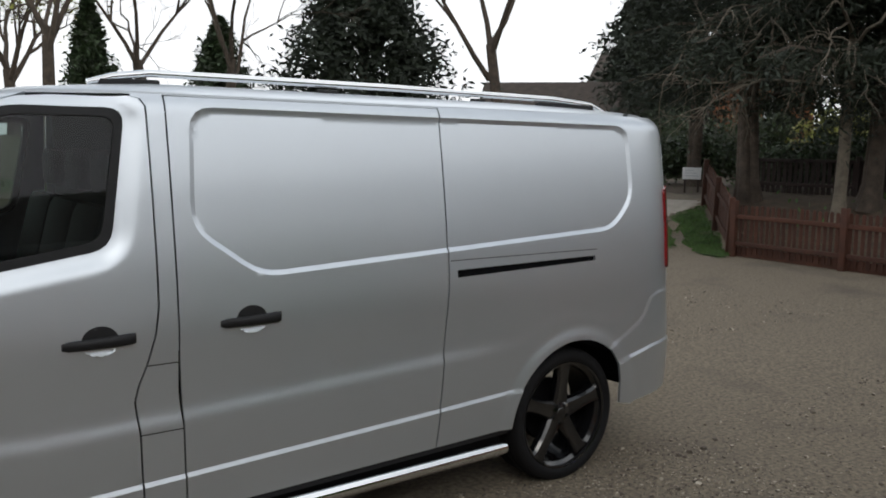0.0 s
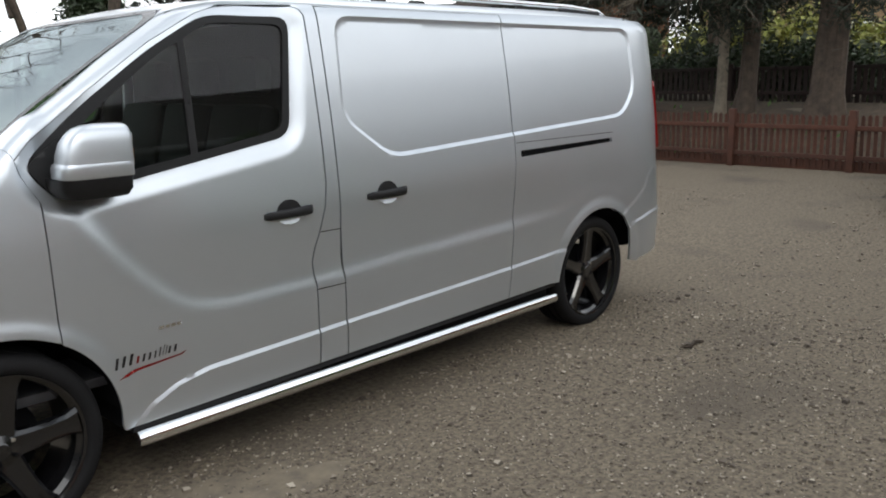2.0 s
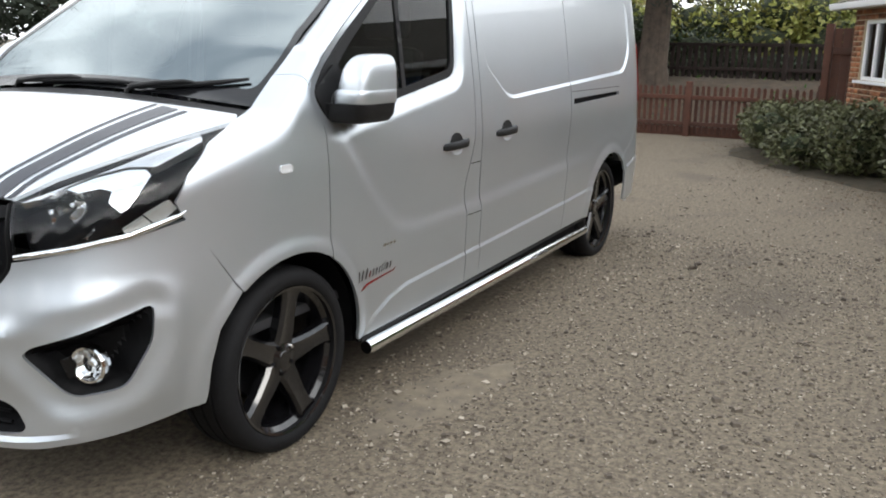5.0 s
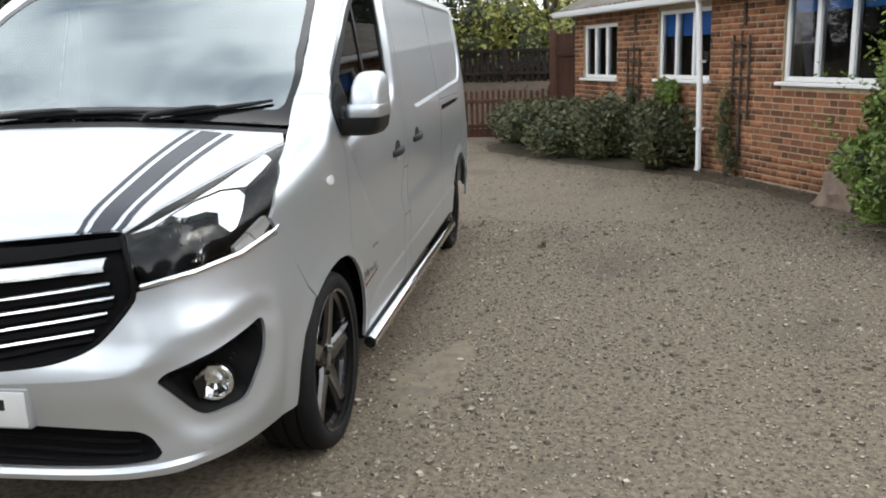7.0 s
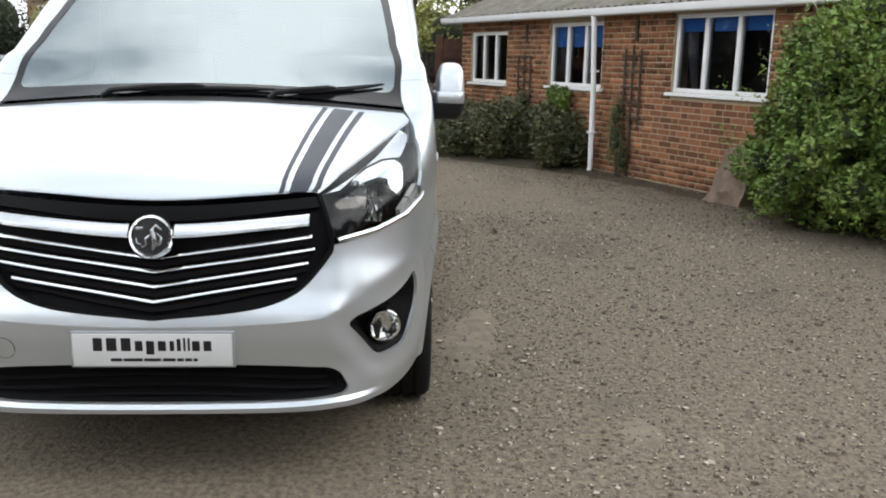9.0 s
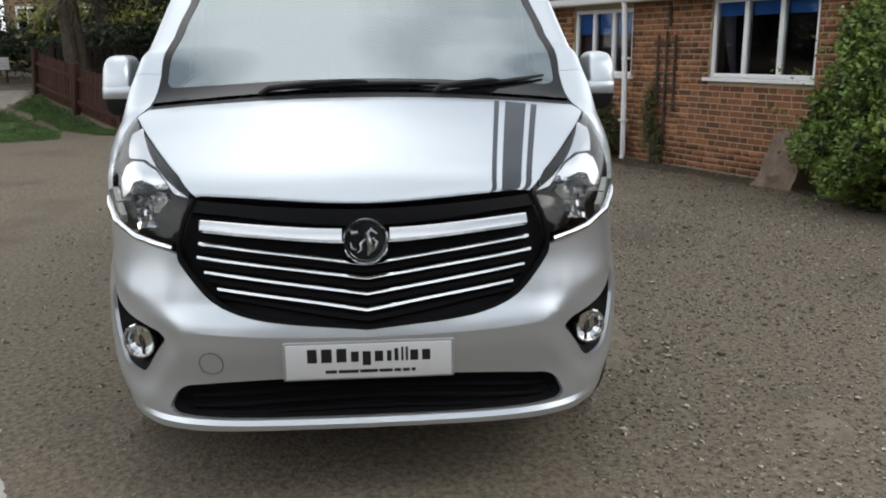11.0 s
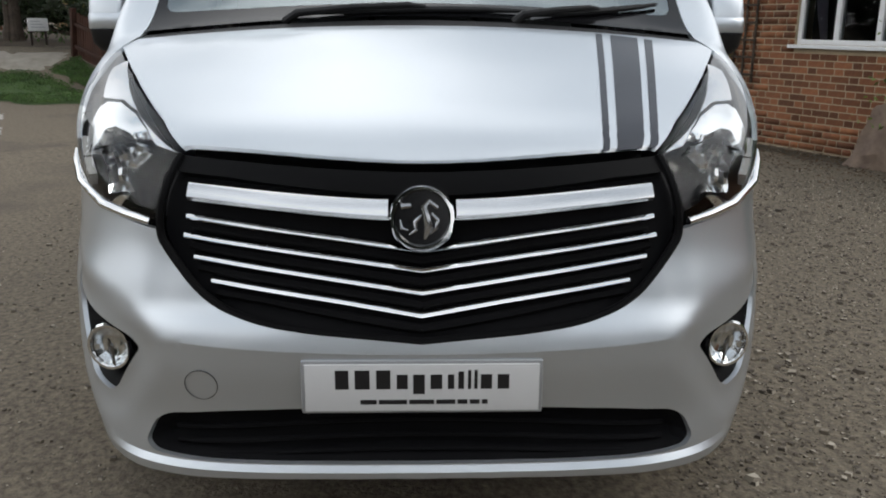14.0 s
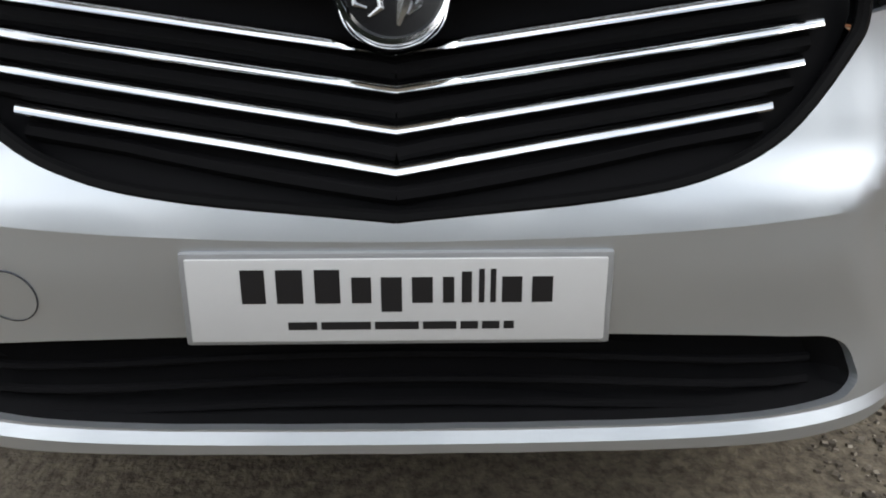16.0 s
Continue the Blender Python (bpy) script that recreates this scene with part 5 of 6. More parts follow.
def branch_bm(bm, p, d, length, r, depth, spread, up, gravity, split=3, sides=5):
    """A limb that bends and divides."""
    pts, rad = [p.copy()], [r]
    q = p.copy()
    v = d.normalized()
    k = 4
    for i in range(k):
        v = (v + Vector(rng.normal(0, 0.14, 3)) + Vector((0, 0, up * 0.08 - gravity * 0.1))).normalized()
        q = q + v * length / k
        pts.append(q.copy())
        rad.append(r * (1 - 0.55 * (i + 1) / k))
    tube_bm(bm, pts, rad, sides if r > 0.02 else 3, cap=False)
    ends = [q]
    if depth > 0:
        for j in range(split):
            a = pts[rng.integers(2, k + 1)]
            nd = (v + Vector(rng.normal(0, spread, 3))).normalized()
            ends += branch_bm(bm, a, nd, length * rng.uniform(0.55, 0.8), r * rng.uniform(0.42, 0.6), depth - 1, spread, up, gravity, split, sides)
    return ends


def bare_tree(x, y, h, r, label, depth=4, split=3, buds=0, bud_mat=None, bud_size=0.12, z=0.0, material=None):
    t = empty("tree", Matrix.Translation((x, y, z)))
    tagged(t, label, "tree")
    bm = bmesh.new()
    pts = [Vector((0, 0, 0)), Vector((0.05 * h * rng.normal(0, 0.3), 0.05 * h * rng.normal(0, 0.3), h * 0.18)), Vector((rng.normal(0, 0.02) * h, rng.normal(0, 0.02) * h, h * 0.36))]
    tube_bm(bm, pts, [r * 1.35, r, r * 0.85], 10)
    ends = []
    for j in range(4):
        a = 2 * math.pi * (j + rng.uniform(-0.2, 0.2)) / 4
        ends += branch_bm(bm, pts[2] - Vector((0, 0, 0.1 * h * rng.uniform(0, 1))), Vector((math.cos(a) * 0.6, math.sin(a) * 0.6, 1.0)), h * 0.32, r * 0.55, depth, 0.45, 0.6, 0.0, split)
    part("trunk", bm, material or M_BARK, t)
    if buds:
        e = np.array([tuple(v) for v in ends])
        c = e[rng.integers(0, len(e), buds)] + rng.normal(0, 0.03 * h, (buds, 3))
        quads("crown", leaf_quads(c, bud_size, 0.1, 1.4), bud_mat, t)
    return t


def conifer(x, y, h, w, label, n, size, material, z=0.0, trunk_r=0.25, low=0.08):
    t = empty("tree", Matrix.Translation((x, y, z)))
    tagged(t, label, "tree")
    tube("trunk", [(0, 0, 0), (0, 0, h * 0.5), (0, 0, h * 0.96)], [trunk_r, trunk_r * 0.6, 0.02], M_BARK, t, 9)
    k = rng.uniform(low, 1.0, n) ** 0.8
    a = rng.uniform(0, 2 * math.pi, n)
    lob = 0.75 + 0.18 * np.sin(a * 5 + k * 9) + 0.15 * np.sin(a * 3 - k * 21)
    rad = w * (1 - k) ** 0.75 * lob * np.sqrt(rng.uniform(0.25, 1.0, n)) * np.where(rng.uniform(0, 1, n) < 0.15, rng.uniform(1.0, 1.35, n), 1.0) * (1 + 0.22 * np.sin(a * 11 + k * 37))
    pts = np.stack([np.cos(a) * rad, np.sin(a) * rad, k * h - rad * 0.22], 1)
    quads("crown", leaf_quads(pts, size, -0.1, 2.2), material, t)
    return t


# loose stones on the drive, thickest near the camera's way
n = 62000
sx = rng.uniform(-9.5, 3.2, n)
sy = rng.uniform(-2.6, 5.2, n)
n_near = 34000
sx[:n_near], sy[:n_near] = rng.uniform(-4.5, 2.6, n_near), rng.uniform(0.6, 4.2, n_near)
keep = (np.abs(sy) > 0.75) | (sx > 1.0)
wall_y = 2.97 + (sx + 8.95) * 0.4405
keep &= sy < wall_y - 0.1
sx, sy = sx[keep], sy[keep]
n = len(sx)
base8 = np.array([(-1, -0.7, -0.5), (0.8, -1, -0.5), (1.1, 0.6, -0.5), (-0.6, 1, -0.5), (-0.7, -0.5, 0.45), (0.5, -0.65, 0.6), (0.75, 0.45, 0.5), (-0.45, 0.65, 0.55)])
face6 = np.array([(4, 5, 6, 7), (0, 1, 5, 4), (1, 2, 6, 5), (2, 3, 7, 6), (3, 0, 4, 7)])
sz = (0.0042 * np.exp(rng.normal(0.06, 0.5, n))).clip(0.0025, 0.022)
ang = rng.uniform(0, 2 * math.pi, n)
vv = base8[None] * sz[:, None, None] * rng.uniform(0.7, 1.3, (n, 8, 3))
ca, sa = np.cos(ang)[:, None], np.sin(ang)[:, None]
vx = vv[..., 0] * ca - vv[..., 1] * sa + sx[:, None]
vy = vv[..., 0] * sa + vv[..., 1] * ca + sy[:, None]
vz = vv[..., 2] + (ground_z(sx, sy) + sz * 0.2)[:, None]
allv = np.stack([vx, vy, vz], -1)
peb = quads("gravel_stones", allv[:, face6].reshape(-1, 4, 3), M_STONE)
tagged(peb, "loose pale and brown gravel stones on the drive", "gravel", kind="stuff")
# randomise the stones by island
nt = M_STONE.node_tree
geo_n = nt.nodes.new("ShaderNodeNewGeometry")
st_r = nt.nodes.new("ShaderNodeValToRGB")
st_r.color_ramp.elements[0].color, st_r.color_ramp.elements[1].color = (0.062, 0.051, 0.040, 1), (0.47, 0.42, 0.335, 1)
st_r.color_ramp.elements.new(0.7).color = (0.168, 0.138, 0.104, 1)
nt.links.new(geo_n.outputs["Random Per Island"], st_r.inputs[0])
nt.links.new(st_r.outputs[0], nt.nodes["Principled BSDF"].inputs["Base Color"])

# smooth worn mud patches
M_MUD = mat("worn_mud", (0.215, 0.178, 0.126), 0.9, color2=(0.12, 0.10, 0.076), scale=9, bump=0.25, bump_scale=50)
for cx, cy, rx, ry in ((-0.62, 1.16, 0.36, 0.17), (0.48, 1.80, 0.13, 0.08), (-0.95, 1.28, 0.22, 0.10), (0.60, 2.05, 0.06, 0.04)):
    k = 48
    lim = [(cx + rx * math.cos(a) * (1 + 0.5 * noise.noise(Vector((math.cos(a) * 2.5, math.sin(a) * 2.5, cx))) + 0.2 * noise.noise(Vector((math.cos(a) * 9, math.sin(a) * 9, cx)))), cy + ry * math.sin(a) * (1 + 0.4 * noise.noise(Vector((math.cos(a) * 3, math.sin(a) * 3, cy))))) for a in np.linspace(0, 2 * math.pi, k, endpoint=False)]
    vs = [(x, y, 0.001) for x, y in lim] + [(cx + (x - cx) * 0.75, cy + (y - cy) * 0.75, 0.004 + 0.004 * (cx < -0.7)) for x, y in lim]
    fc = [(i, (i + 1) % k, k + (i + 1) % k, k + i) for i in range(k)] + [tuple(range(k, 2 * k))]
    tagged(link_mesh("mud_patch", vs, fc, M_MUD, None, True), "smooth dried mud patch in the gravel", "mud", group="mud patches")
# twig
tw = empty("fallen_twig", Matrix.Translation((-3.5, 1.615, 0.0)))
tagged(tw, "dark curled dead leaf and twig on the gravel", "twig")
tube("twig", [(-0.09, 0.02, 0.012), (-0.02, 0.0, 0.022), (0.05, 0.02, 0.016), (0.1, -0.02, 0.01)], [0.008, 0.011, 0.009, 0.004], M_TRELLIS, tw, 6)
quads("dead_leaf", np.array([[(-0.02, -0.03, 0.012), (0.05, -0.05, 0.02), (0.07, 0.01, 0.035), (0.0, 0.02, 0.012)]]), M_TRELLIS, tw)
# worn dashed line beside the van
for k in range(7):
    s0 = -0.25 + 1.80 * k + (0.05 if k % 2 else 0)
    m = Matrix.Translation((0.69 - 0.913 * s0, -1.31 - 0.408 * s0, 0)) @ Matrix.Rotation(math.atan2(-0.408, -0.913), 4, "Z")
    bm = bmesh.new()
    us = np.linspace(0, 0.95 - 0.2 * (k > 3), 25)
    row = [(bm.verts.new(m @ Vector((u + rng.normal(0, 0.008), -0.050 + abs(rng.normal(0, 0.026)), 0.004))), bm.verts.new(m @ Vector((u + rng.normal(0, 0.008), 0.050 - abs(rng.normal(0, 0.026)), 0.004)))) for u in us]
    for (a0, a1), (b0, b1) in zip(row, row[1:]):
        bm.faces.new((a0, b0, b1, a1))
    tagged(part("line_dash", bm, M_LINE), "worn white paint dash on the drive", "road marking", group="dashes of the line")

# ---- lawns ----
def lawn(name, poly, label, blades, h=0.016, material=None, cut=0.6, category="lawn", rough=0.03):
    p = dense(rounded(poly, cut), 0.35)
    p = p + rng.normal(0, 0.05, p.shape)
    lo, hi = p.min(0), p.max(0)
    g = rng.uniform(lo, hi, (min(9000, int((hi - lo).prod() * 9)), 2))
    g = g[edge_dist(p, g) > 0.15]
    k = len(p)
    vs, _, fc, _, _, _ = geometry.delaunay_2d_cdt([Vector(v) for v in p] + [Vector(v) for v in g[:1500]], [(i, (i + 1) % k) for i in range(k)], [], 1, 1e-6)
    q = np.array([tuple(v) for v in vs])
    e = edge_dist(p, q)
    zz = ground_z(q[:, 0], q[:, 1]) + np.where(e > 0.02, 0.03 + rng.uniform(0, rough, len(q)), 0.002)
    ob = link_mesh(name, np.column_stack([q, zz]), [tuple(f) for f in fc], material or M_GRASS, None, True)
    tagged(ob, label, category, kind="structure")
    if blades:
        g = rng.uniform(lo, hi, (blades * 2, 2))
        g = g[edge_dist(p, g) > -0.03][:blades]
        pts = np.column_stack([g, ground_z(g[:, 0], g[:, 1]) + 0.03])
        b = quads("grass_blades", leaf_quads(pts, h, 1.6, 2.4), M_BLADE)
        tagged(b, "short green grass blades on the lawn", "grass", kind="stuff")


lawn("lawn_verge", [(-11.95, -4.30), (-12.20, -4.85), (-12.70, -5.42), (-13.55, -6.28), (-14.20, -7.00), (-14.62, -6.86), (-14.70, -6.72), (-13.6, -5.62), (-12.6, -4.62), (-12.35, -4.42)], "mown grass verge along the fence", 16000, cut=0.12)
lawn("lawn_island", [(-11.40, -5.25), (-12.35, -5.62), (-13.45, -6.50), (-14.05, -7.25), (-14.12, -7.95), (-14.0, -10.5), (-12.6, -9.2), (-11.70, -7.0), (-11.0, -6.05)], "mown grass island beside the drive", 24000, cut=0.25)
lawn("pavement", [(-14.22, -7.2), (-14.20, -8.0), (-14.3, -10.8), (-15.5, -10.8), (-15.12, -8.2), (-15.08, -7.1), (-14.8, -6.95)], "pale worn path beyond the lawns", 0, material=M_PATH, cut=0.2, category="path", rough=0.004)
lawn("lawn_bank", [(12.0, -6.5), (-9.0, -14.0), (-14.0, -22.0), (12.0, -26.0), (16.0, -12.0)], "grassy churchyard bank", 9000, 0.06)
lawn("lawn_far", [(-15.6, -11.5), (-15.5, -7.6), (-15.2, -6.6), (-12.75, -4.2), (-12.75, 1.6), (-13.5, 3.4), (-36, 6.0), (-36, -22), (-20, -16)], "leaf-strewn rough ground under the yews", 1500, 0.06, M_LITTER)


# ---- picket fences ----
def picket_fence(name, label, p0, p1, h, pitch, width, material, posts, rail_h, cap=0.0, board=True):
    p0, p1 = Vector(p0), Vector(p1)
    d = (p1 - p0)
    L = d.length
    root = empty(name, Matrix.Translation((p0.x, p0.y, p0.z)) @ Matrix.Rotation(math.atan2(d.y, d.x), 4, "Z") @ Matrix.Rotation(-math.asin(d.z / L), 4, "Y"))
    tagged(root, label, "fence")
    bm = bmesh.new()
    top = [(0, 0.0), (width, 0.0), (width, h - width * 0.5), (width / 2, h), (0, h - width * 0.5)]
    a = [bm.verts.new((x, -0.009, z + 0.05)) for x, z in top]
    b = [bm.verts.new((x, 0.009, z + 0.05)) for x, z in top]
    bm.faces.new(a)
    bm.faces.new(b[::-1])
    for i in range(5):
        bm.faces.new((a[(i + 1) % 5], a[i], b[i], b[(i + 1) % 5]))
    first = part("picket", bm, material, root, smooth=False)
    first.location = (0.03, 0.03, 0)
    k = int((L - 0.05) / pitch)
    for i in range(1, k):
        ob = new("picket", first.data)
        ob.parent = root
        ob.location = (0.03 + i * pitch, 0.03 + rng.normal(0, 0.003), rng.normal(0, 0.006))
        ob.rotation_euler = (0, rng.normal(0, 0.008), 0)
    for z in rail_h:
        box("rail", (0, -0.02, z), (L, 0.02, z + 0.07), material, root, 0.006)
    if board:
        box("gravel_board", (0, 0.042, 0.0), (L, 0.066, 0.16), material, root, 0.005)
    for s in posts:
        box("post", (s - 0.05, -0.06, -0.05), (s + 0.05, 0.04, h + 0.12), material, root, 0.01)
    return root


picket_fence("picket_fence", "red-brown stained picket fence with pointed slats", (-12.45, -4.45, 0), (-12.25, 1.75, 0), 0.80, 0.098, 0.054, M_FENCE, (0.05, 1.95, 3.85, 5.9), (0.18, 0.62))
picket_fence("picket_fence", "red-brown picket fence running back along the verge", (-14.95, -6.9, 0.60), (-12.5, -4.5, 0), 0.84, 0.098, 0.07, M_FENCE, (0.05, 1.75, 3.4), (0.18, 0.62))
picket_fence("picket_fence", "dark weathered picket fence before the hedge", (-16.9, -7.2, 0.8), (-16.4, 3.0, 0.8), 0.72, 0.13, 0.085, M_FENCE2, (0.05, 2.5, 5.0, 7.5, 10.0), (0.2, 0.7), board=False)

# tall closed gate by the house corner
gate = empty("garden_gate", Matrix.Translation((-12.15, 1.55, 0)) @ Matrix.Rotation(radians(84), 4, "Z"))
tagged(gate, "tall red-brown boarded garden gate by the house", "gate")
for i in range(8):
    box("board", (i * 0.125, -0.012, 0.03), (i * 0.125 + 0.12, 0.012, 1.78 + 0.004 * (i % 3)), M_FENCE, gate, 0.004)
box("ledge", (0.0, -0.05, 0.4), (1.0, -0.012, 0.5), M_FENCE, gate, 0.006)
box("ledge", (0.0, -0.05, 1.4), (1.0, -0.012, 1.5), M_FENCE, gate, 0.006)
box("gate_post", (-0.12, -0.06, 0.0), (-0.01, 0.06, 1.85), M_FENCE, gate, 0.01)
box("gate_post", (1.0, -0.06, 0.0), (1.11, 0.06, 1.85), M_FENCE, gate, 0.01)


# ---- the brick house ----
HA = math.atan2(0.4031, 0.9152)
HM = Matrix.Translation((-8.95, 2.97, 0)) @ Matrix.Rotation(HA, 4, "Z")
S0, S1, EAVE = -2.75, 16.0, 2.06
WINS = [(-2.40, -1.22, 1.06, 1.87), (0.0, 1.26, 1.085, 1.96), (2.64, 4.12, 1.10, 2.0), (5.6, 7.0, 1.10, 2.0), (8.0, 9.4, 1.10, 2.0), (10.6, 12.0, 1.10, 2.0)]
house = empty("wall_house", HM)
tagged(house, "red-brick single-storey cottage wall with stretcher-bond bricks", "wall", kind="structure")
# mortar core in pieces round the openings
bm = bmesh.new()
edges = [S0] + [v for w in WINS for v in w[:2]] + [S1]
for a, b in zip(edges[::2], edges[1::2]):
    box_bm(bm, (a, 0.0, -0.1), (b, 0.24, EAVE))
for s0, s1, z0, z1 in WINS:
    box_bm(bm, (s0, 0.0, -0.1), (s1, 0.24, z0))
    box_bm(bm, (s0, 0.0, z1), (s1, 0.24, EAVE))
part("wall_core", bm, M_MORTAR, house, smooth=False)
bm = bmesh.new()
box_bm(bm, (S0, 0.24, -0.1), (S0 + 0.24, 5.5, EAVE))
box_bm(bm, (S1 - 0.24, 0.24, -0.1), (S1, 5.5, EAVE))
box_bm(bm, (S0, 5.5, -0.1), (S1, 5.74, EAVE))
part("wall_back", bm, M_MORTAR, house, smooth=False)
# plain inner shell in near-black: the dimness indoors is put into its colour
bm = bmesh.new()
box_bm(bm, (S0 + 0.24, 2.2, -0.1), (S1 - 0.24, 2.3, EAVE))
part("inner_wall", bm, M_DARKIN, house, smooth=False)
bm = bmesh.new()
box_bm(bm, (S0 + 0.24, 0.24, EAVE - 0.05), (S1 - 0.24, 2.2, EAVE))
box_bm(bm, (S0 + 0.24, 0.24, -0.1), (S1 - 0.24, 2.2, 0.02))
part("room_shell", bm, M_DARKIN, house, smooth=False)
# roof: corrugated sheets on a low pitch, white gutter under the edge
bm = bmesh.new()
ns = 420
rows = []
for i in range(ns + 1):
    s = S0 - 0.25 + (S1 - S0 + 0.5) * i / ns
    wv = 0.018 * math.sin(s * 2 * math.pi / 0.146)
    rows.append([bm.verts.new((s, y, z + wv)) for y, z in ((-0.24, EAVE + 0.06), (1.0, EAVE + 0.58), (2.75, EAVE + 1.32), (5.95, EAVE + 0.02))])
for r0, r1 in zip(rows, rows[1:]):
    for i in range(3):
        bm.faces.new((r0[i], r1[i], r1[i + 1], r0[i + 1]))
roof_h = part("roof", bm, M_ROOF, None)
roof_h.matrix_world = HM
tagged(roof_h, "mossy grey corrugated cottage roof", "roof", kind="structure")
for s in (S0, S1):
    bm = bmesh.new()
    v = [bm.verts.new((s, y, z)) for y, z in ((0.0, EAVE), (5.74, EAVE), (2.75, EAVE + 1.28))]
    bm.faces.new(v)
    part("gable", bm, M_BRICK, house, smooth=False)
box("fascia", (S0 - 0.22, -0.20, EAVE - 0.04), (S1 + 0.22, -0.18, EAVE + 0.05), M_WHITE, house)
box("soffit", (S0 - 0.22, -0.18, EAVE - 0.012), (S1 + 0.22, 0.0, EAVE + 0.0), M_WHITE, house)
bm = bmesh.new()
pr = [(-0.31, EAVE + 0.045), (-0.31, EAVE), (-0.295, EAVE - 0.035), (-0.26, EAVE - 0.05), (-0.225, EAVE - 0.035), (-0.205, EAVE), (-0.205, EAVE + 0.045)]
a = [bm.verts.new((S0 - 0.24, y, z)) for y, z in pr]
b = [bm.verts.new((S1 + 0.24, y, z)) for y, z in pr]
for i in range(6):
    bm.faces.new((a[i], b[i], b[i + 1], a[i + 1]))
bm.faces.new(a)
gut = part("gutter", bm, M_WHITE, None)
gut.matrix_world = HM
tagged(gut, "white plastic half-round gutter along the eaves", "gutter")
pipe = empty("downpipe", HM)
tagged(pipe, "white plastic downpipe on the brick wall", "downpipe")
tube("pipe", [(1.36, -0.255, EAVE - 0.03), (1.36, -0.235, EAVE - 0.10), (1.36, -0.19, 1.0), (1.36, -0.175, 0.06), (1.36, -0.20, 0.0)], 0.036, M_WHITE, pipe, 12)
for z in (0.5, 1.3):
    box("pipe_clip", (1.318, -0.232, z), (1.402, -0.14, z + 0.03), M_WHITE, pipe, 0.005)

for wi, (s0, s1, z0, z1) in enumerate(WINS):
    w = empty("window_%d" % (wi + 1), HM)
    tagged(w, "white plastic three-light casement window in brick", "window", kind="structure")
    t = 0.05
    box("window_frame", (s0, 0.03, z0), (s0 + t, 0.10, z1), M_WHITE, w, 0.006)
    box("window_frame", (s1 - t, 0.03, z0), (s1, 0.10, z1), M_WHITE, w, 0.006)
    box("window_frame", (s0 + t, 0.03, z0), (s1 - t, 0.10, z0 + t), M_WHITE, w, 0.006)
    box("window_frame", (s0 + t, 0.03, z1 - t), (s1 - t, 0.10, z1), M_WHITE, w, 0.006)
    box("window_sill", (s0 - 0.05, -0.06, z0 - 0.04), (s1 + 0.05, 0.06, z0 - 0.002), M_WHITE, w, 0.008)
    third = (s1 - s0) / 3
    for k in (1, 2):
        box("mullion", (s0 + k * third - 0.03, 0.025, z0 + t), (s0 + k * third + 0.03, 0.10, z1 - t), M_WHITE, w, 0.006)
    for k in range(3):
        bm = bmesh.new()
        bm.faces.new([bm.verts.new((u, 0.06, v)) for u, v in ((s0 + k * third + 0.03, z0 + t), (s0 + (k + 1) * third - 0.03, z0 + t), (s0 + (k + 1) * third - 0.03, z1 - t), (s0 + k * third + 0.03, z1 - t))])
        p = part("pane", bm, M_PANE, w, smooth=False)
        p.visible_shadow = False
        if wi in (1, 2):
            box("blind", (s0 + k * third + 0.04, 0.104, z1 - (0.33 if wi == 1 else 0.20)), (s0 + (k + 1) * third - 0.04, 0.112, z1 - 0.03), M_BLIND, w)
    # a drawn-back curtain
    bm = bmesh.new()
    rows = []
    for i in range(13):
        u = i / 12
        rows.append([bm.verts.new((s0 + 0.06 + u * 0.16 + (0.16 - 0.10 * u) * q * q, 0.145 + 0.02 * math.sin(i * 2.2), z1 - 0.04 - (z1 - z0 - 0.05) * q)) for q in (0, 0.33, 0.66, 1.0)])
    for r0, r1 in zip(rows, rows[1:]):
        for i in range(3):
            bm.faces.new((r0[i], r0[i + 1], r1[i + 1], r1[i]))
    part("curtain", bm, M_CURTAIN, w)

# trellises
for s0, s1, z0, z1 in ((-0.80, -0.46, 0.45, 1.50), (1.80, 2.10, 0.66, 1.60)):
    t = empty("trellis", HM)
    tagged(t, "weathered dark wooden wall trellis", "trellis", group="wall trellises")
    for i in range(3):
        u = s0 + (s1 - s0) * i / 2
        box("upright", (u - 0.012, -0.045, z0), (u + 0.012, -0.025, z1 + 0.05 * (i % 2)), M_TRELLIS, t, 0.003)
    k = int((z1 - z0) / 0.19)
    for i in range(k + 1):
        z = z0 + 0.08 + i * 0.19
        box("rung", (s0 - 0.04, -0.062, z), (s1 + 0.04, -0.046, z + 0.024), M_TRELLIS, t, 0.003)
    for i in (0, 2):
        u = s0 + (s1 - s0) * i / 2
        box("bracket", (u - 0.01, -0.03, z0 + 0.3), (u + 0.01, 0.0, z0 + 0.32), M_TRELLIS, t)
box("trellis_stake", (1.93, -0.045, 0.0), (1.965, -0.022, 0.72), M_TRELLIS, t, 0.003)
hang = empty("wall_bracket", HM)
tagged(hang, "dark wooden hanging bracket high on the brick wall", "bracket")
for s in (-0.62, 1.97):
    box("bracket_bar", (s - 0.02, -0.03, 1.70), (s + 0.02, 0.0, 1.95), M_TRELLIS, hang, 0.004)


def hw(s, off, z):
    return tuple(HM @ Vector((s, off, z)))


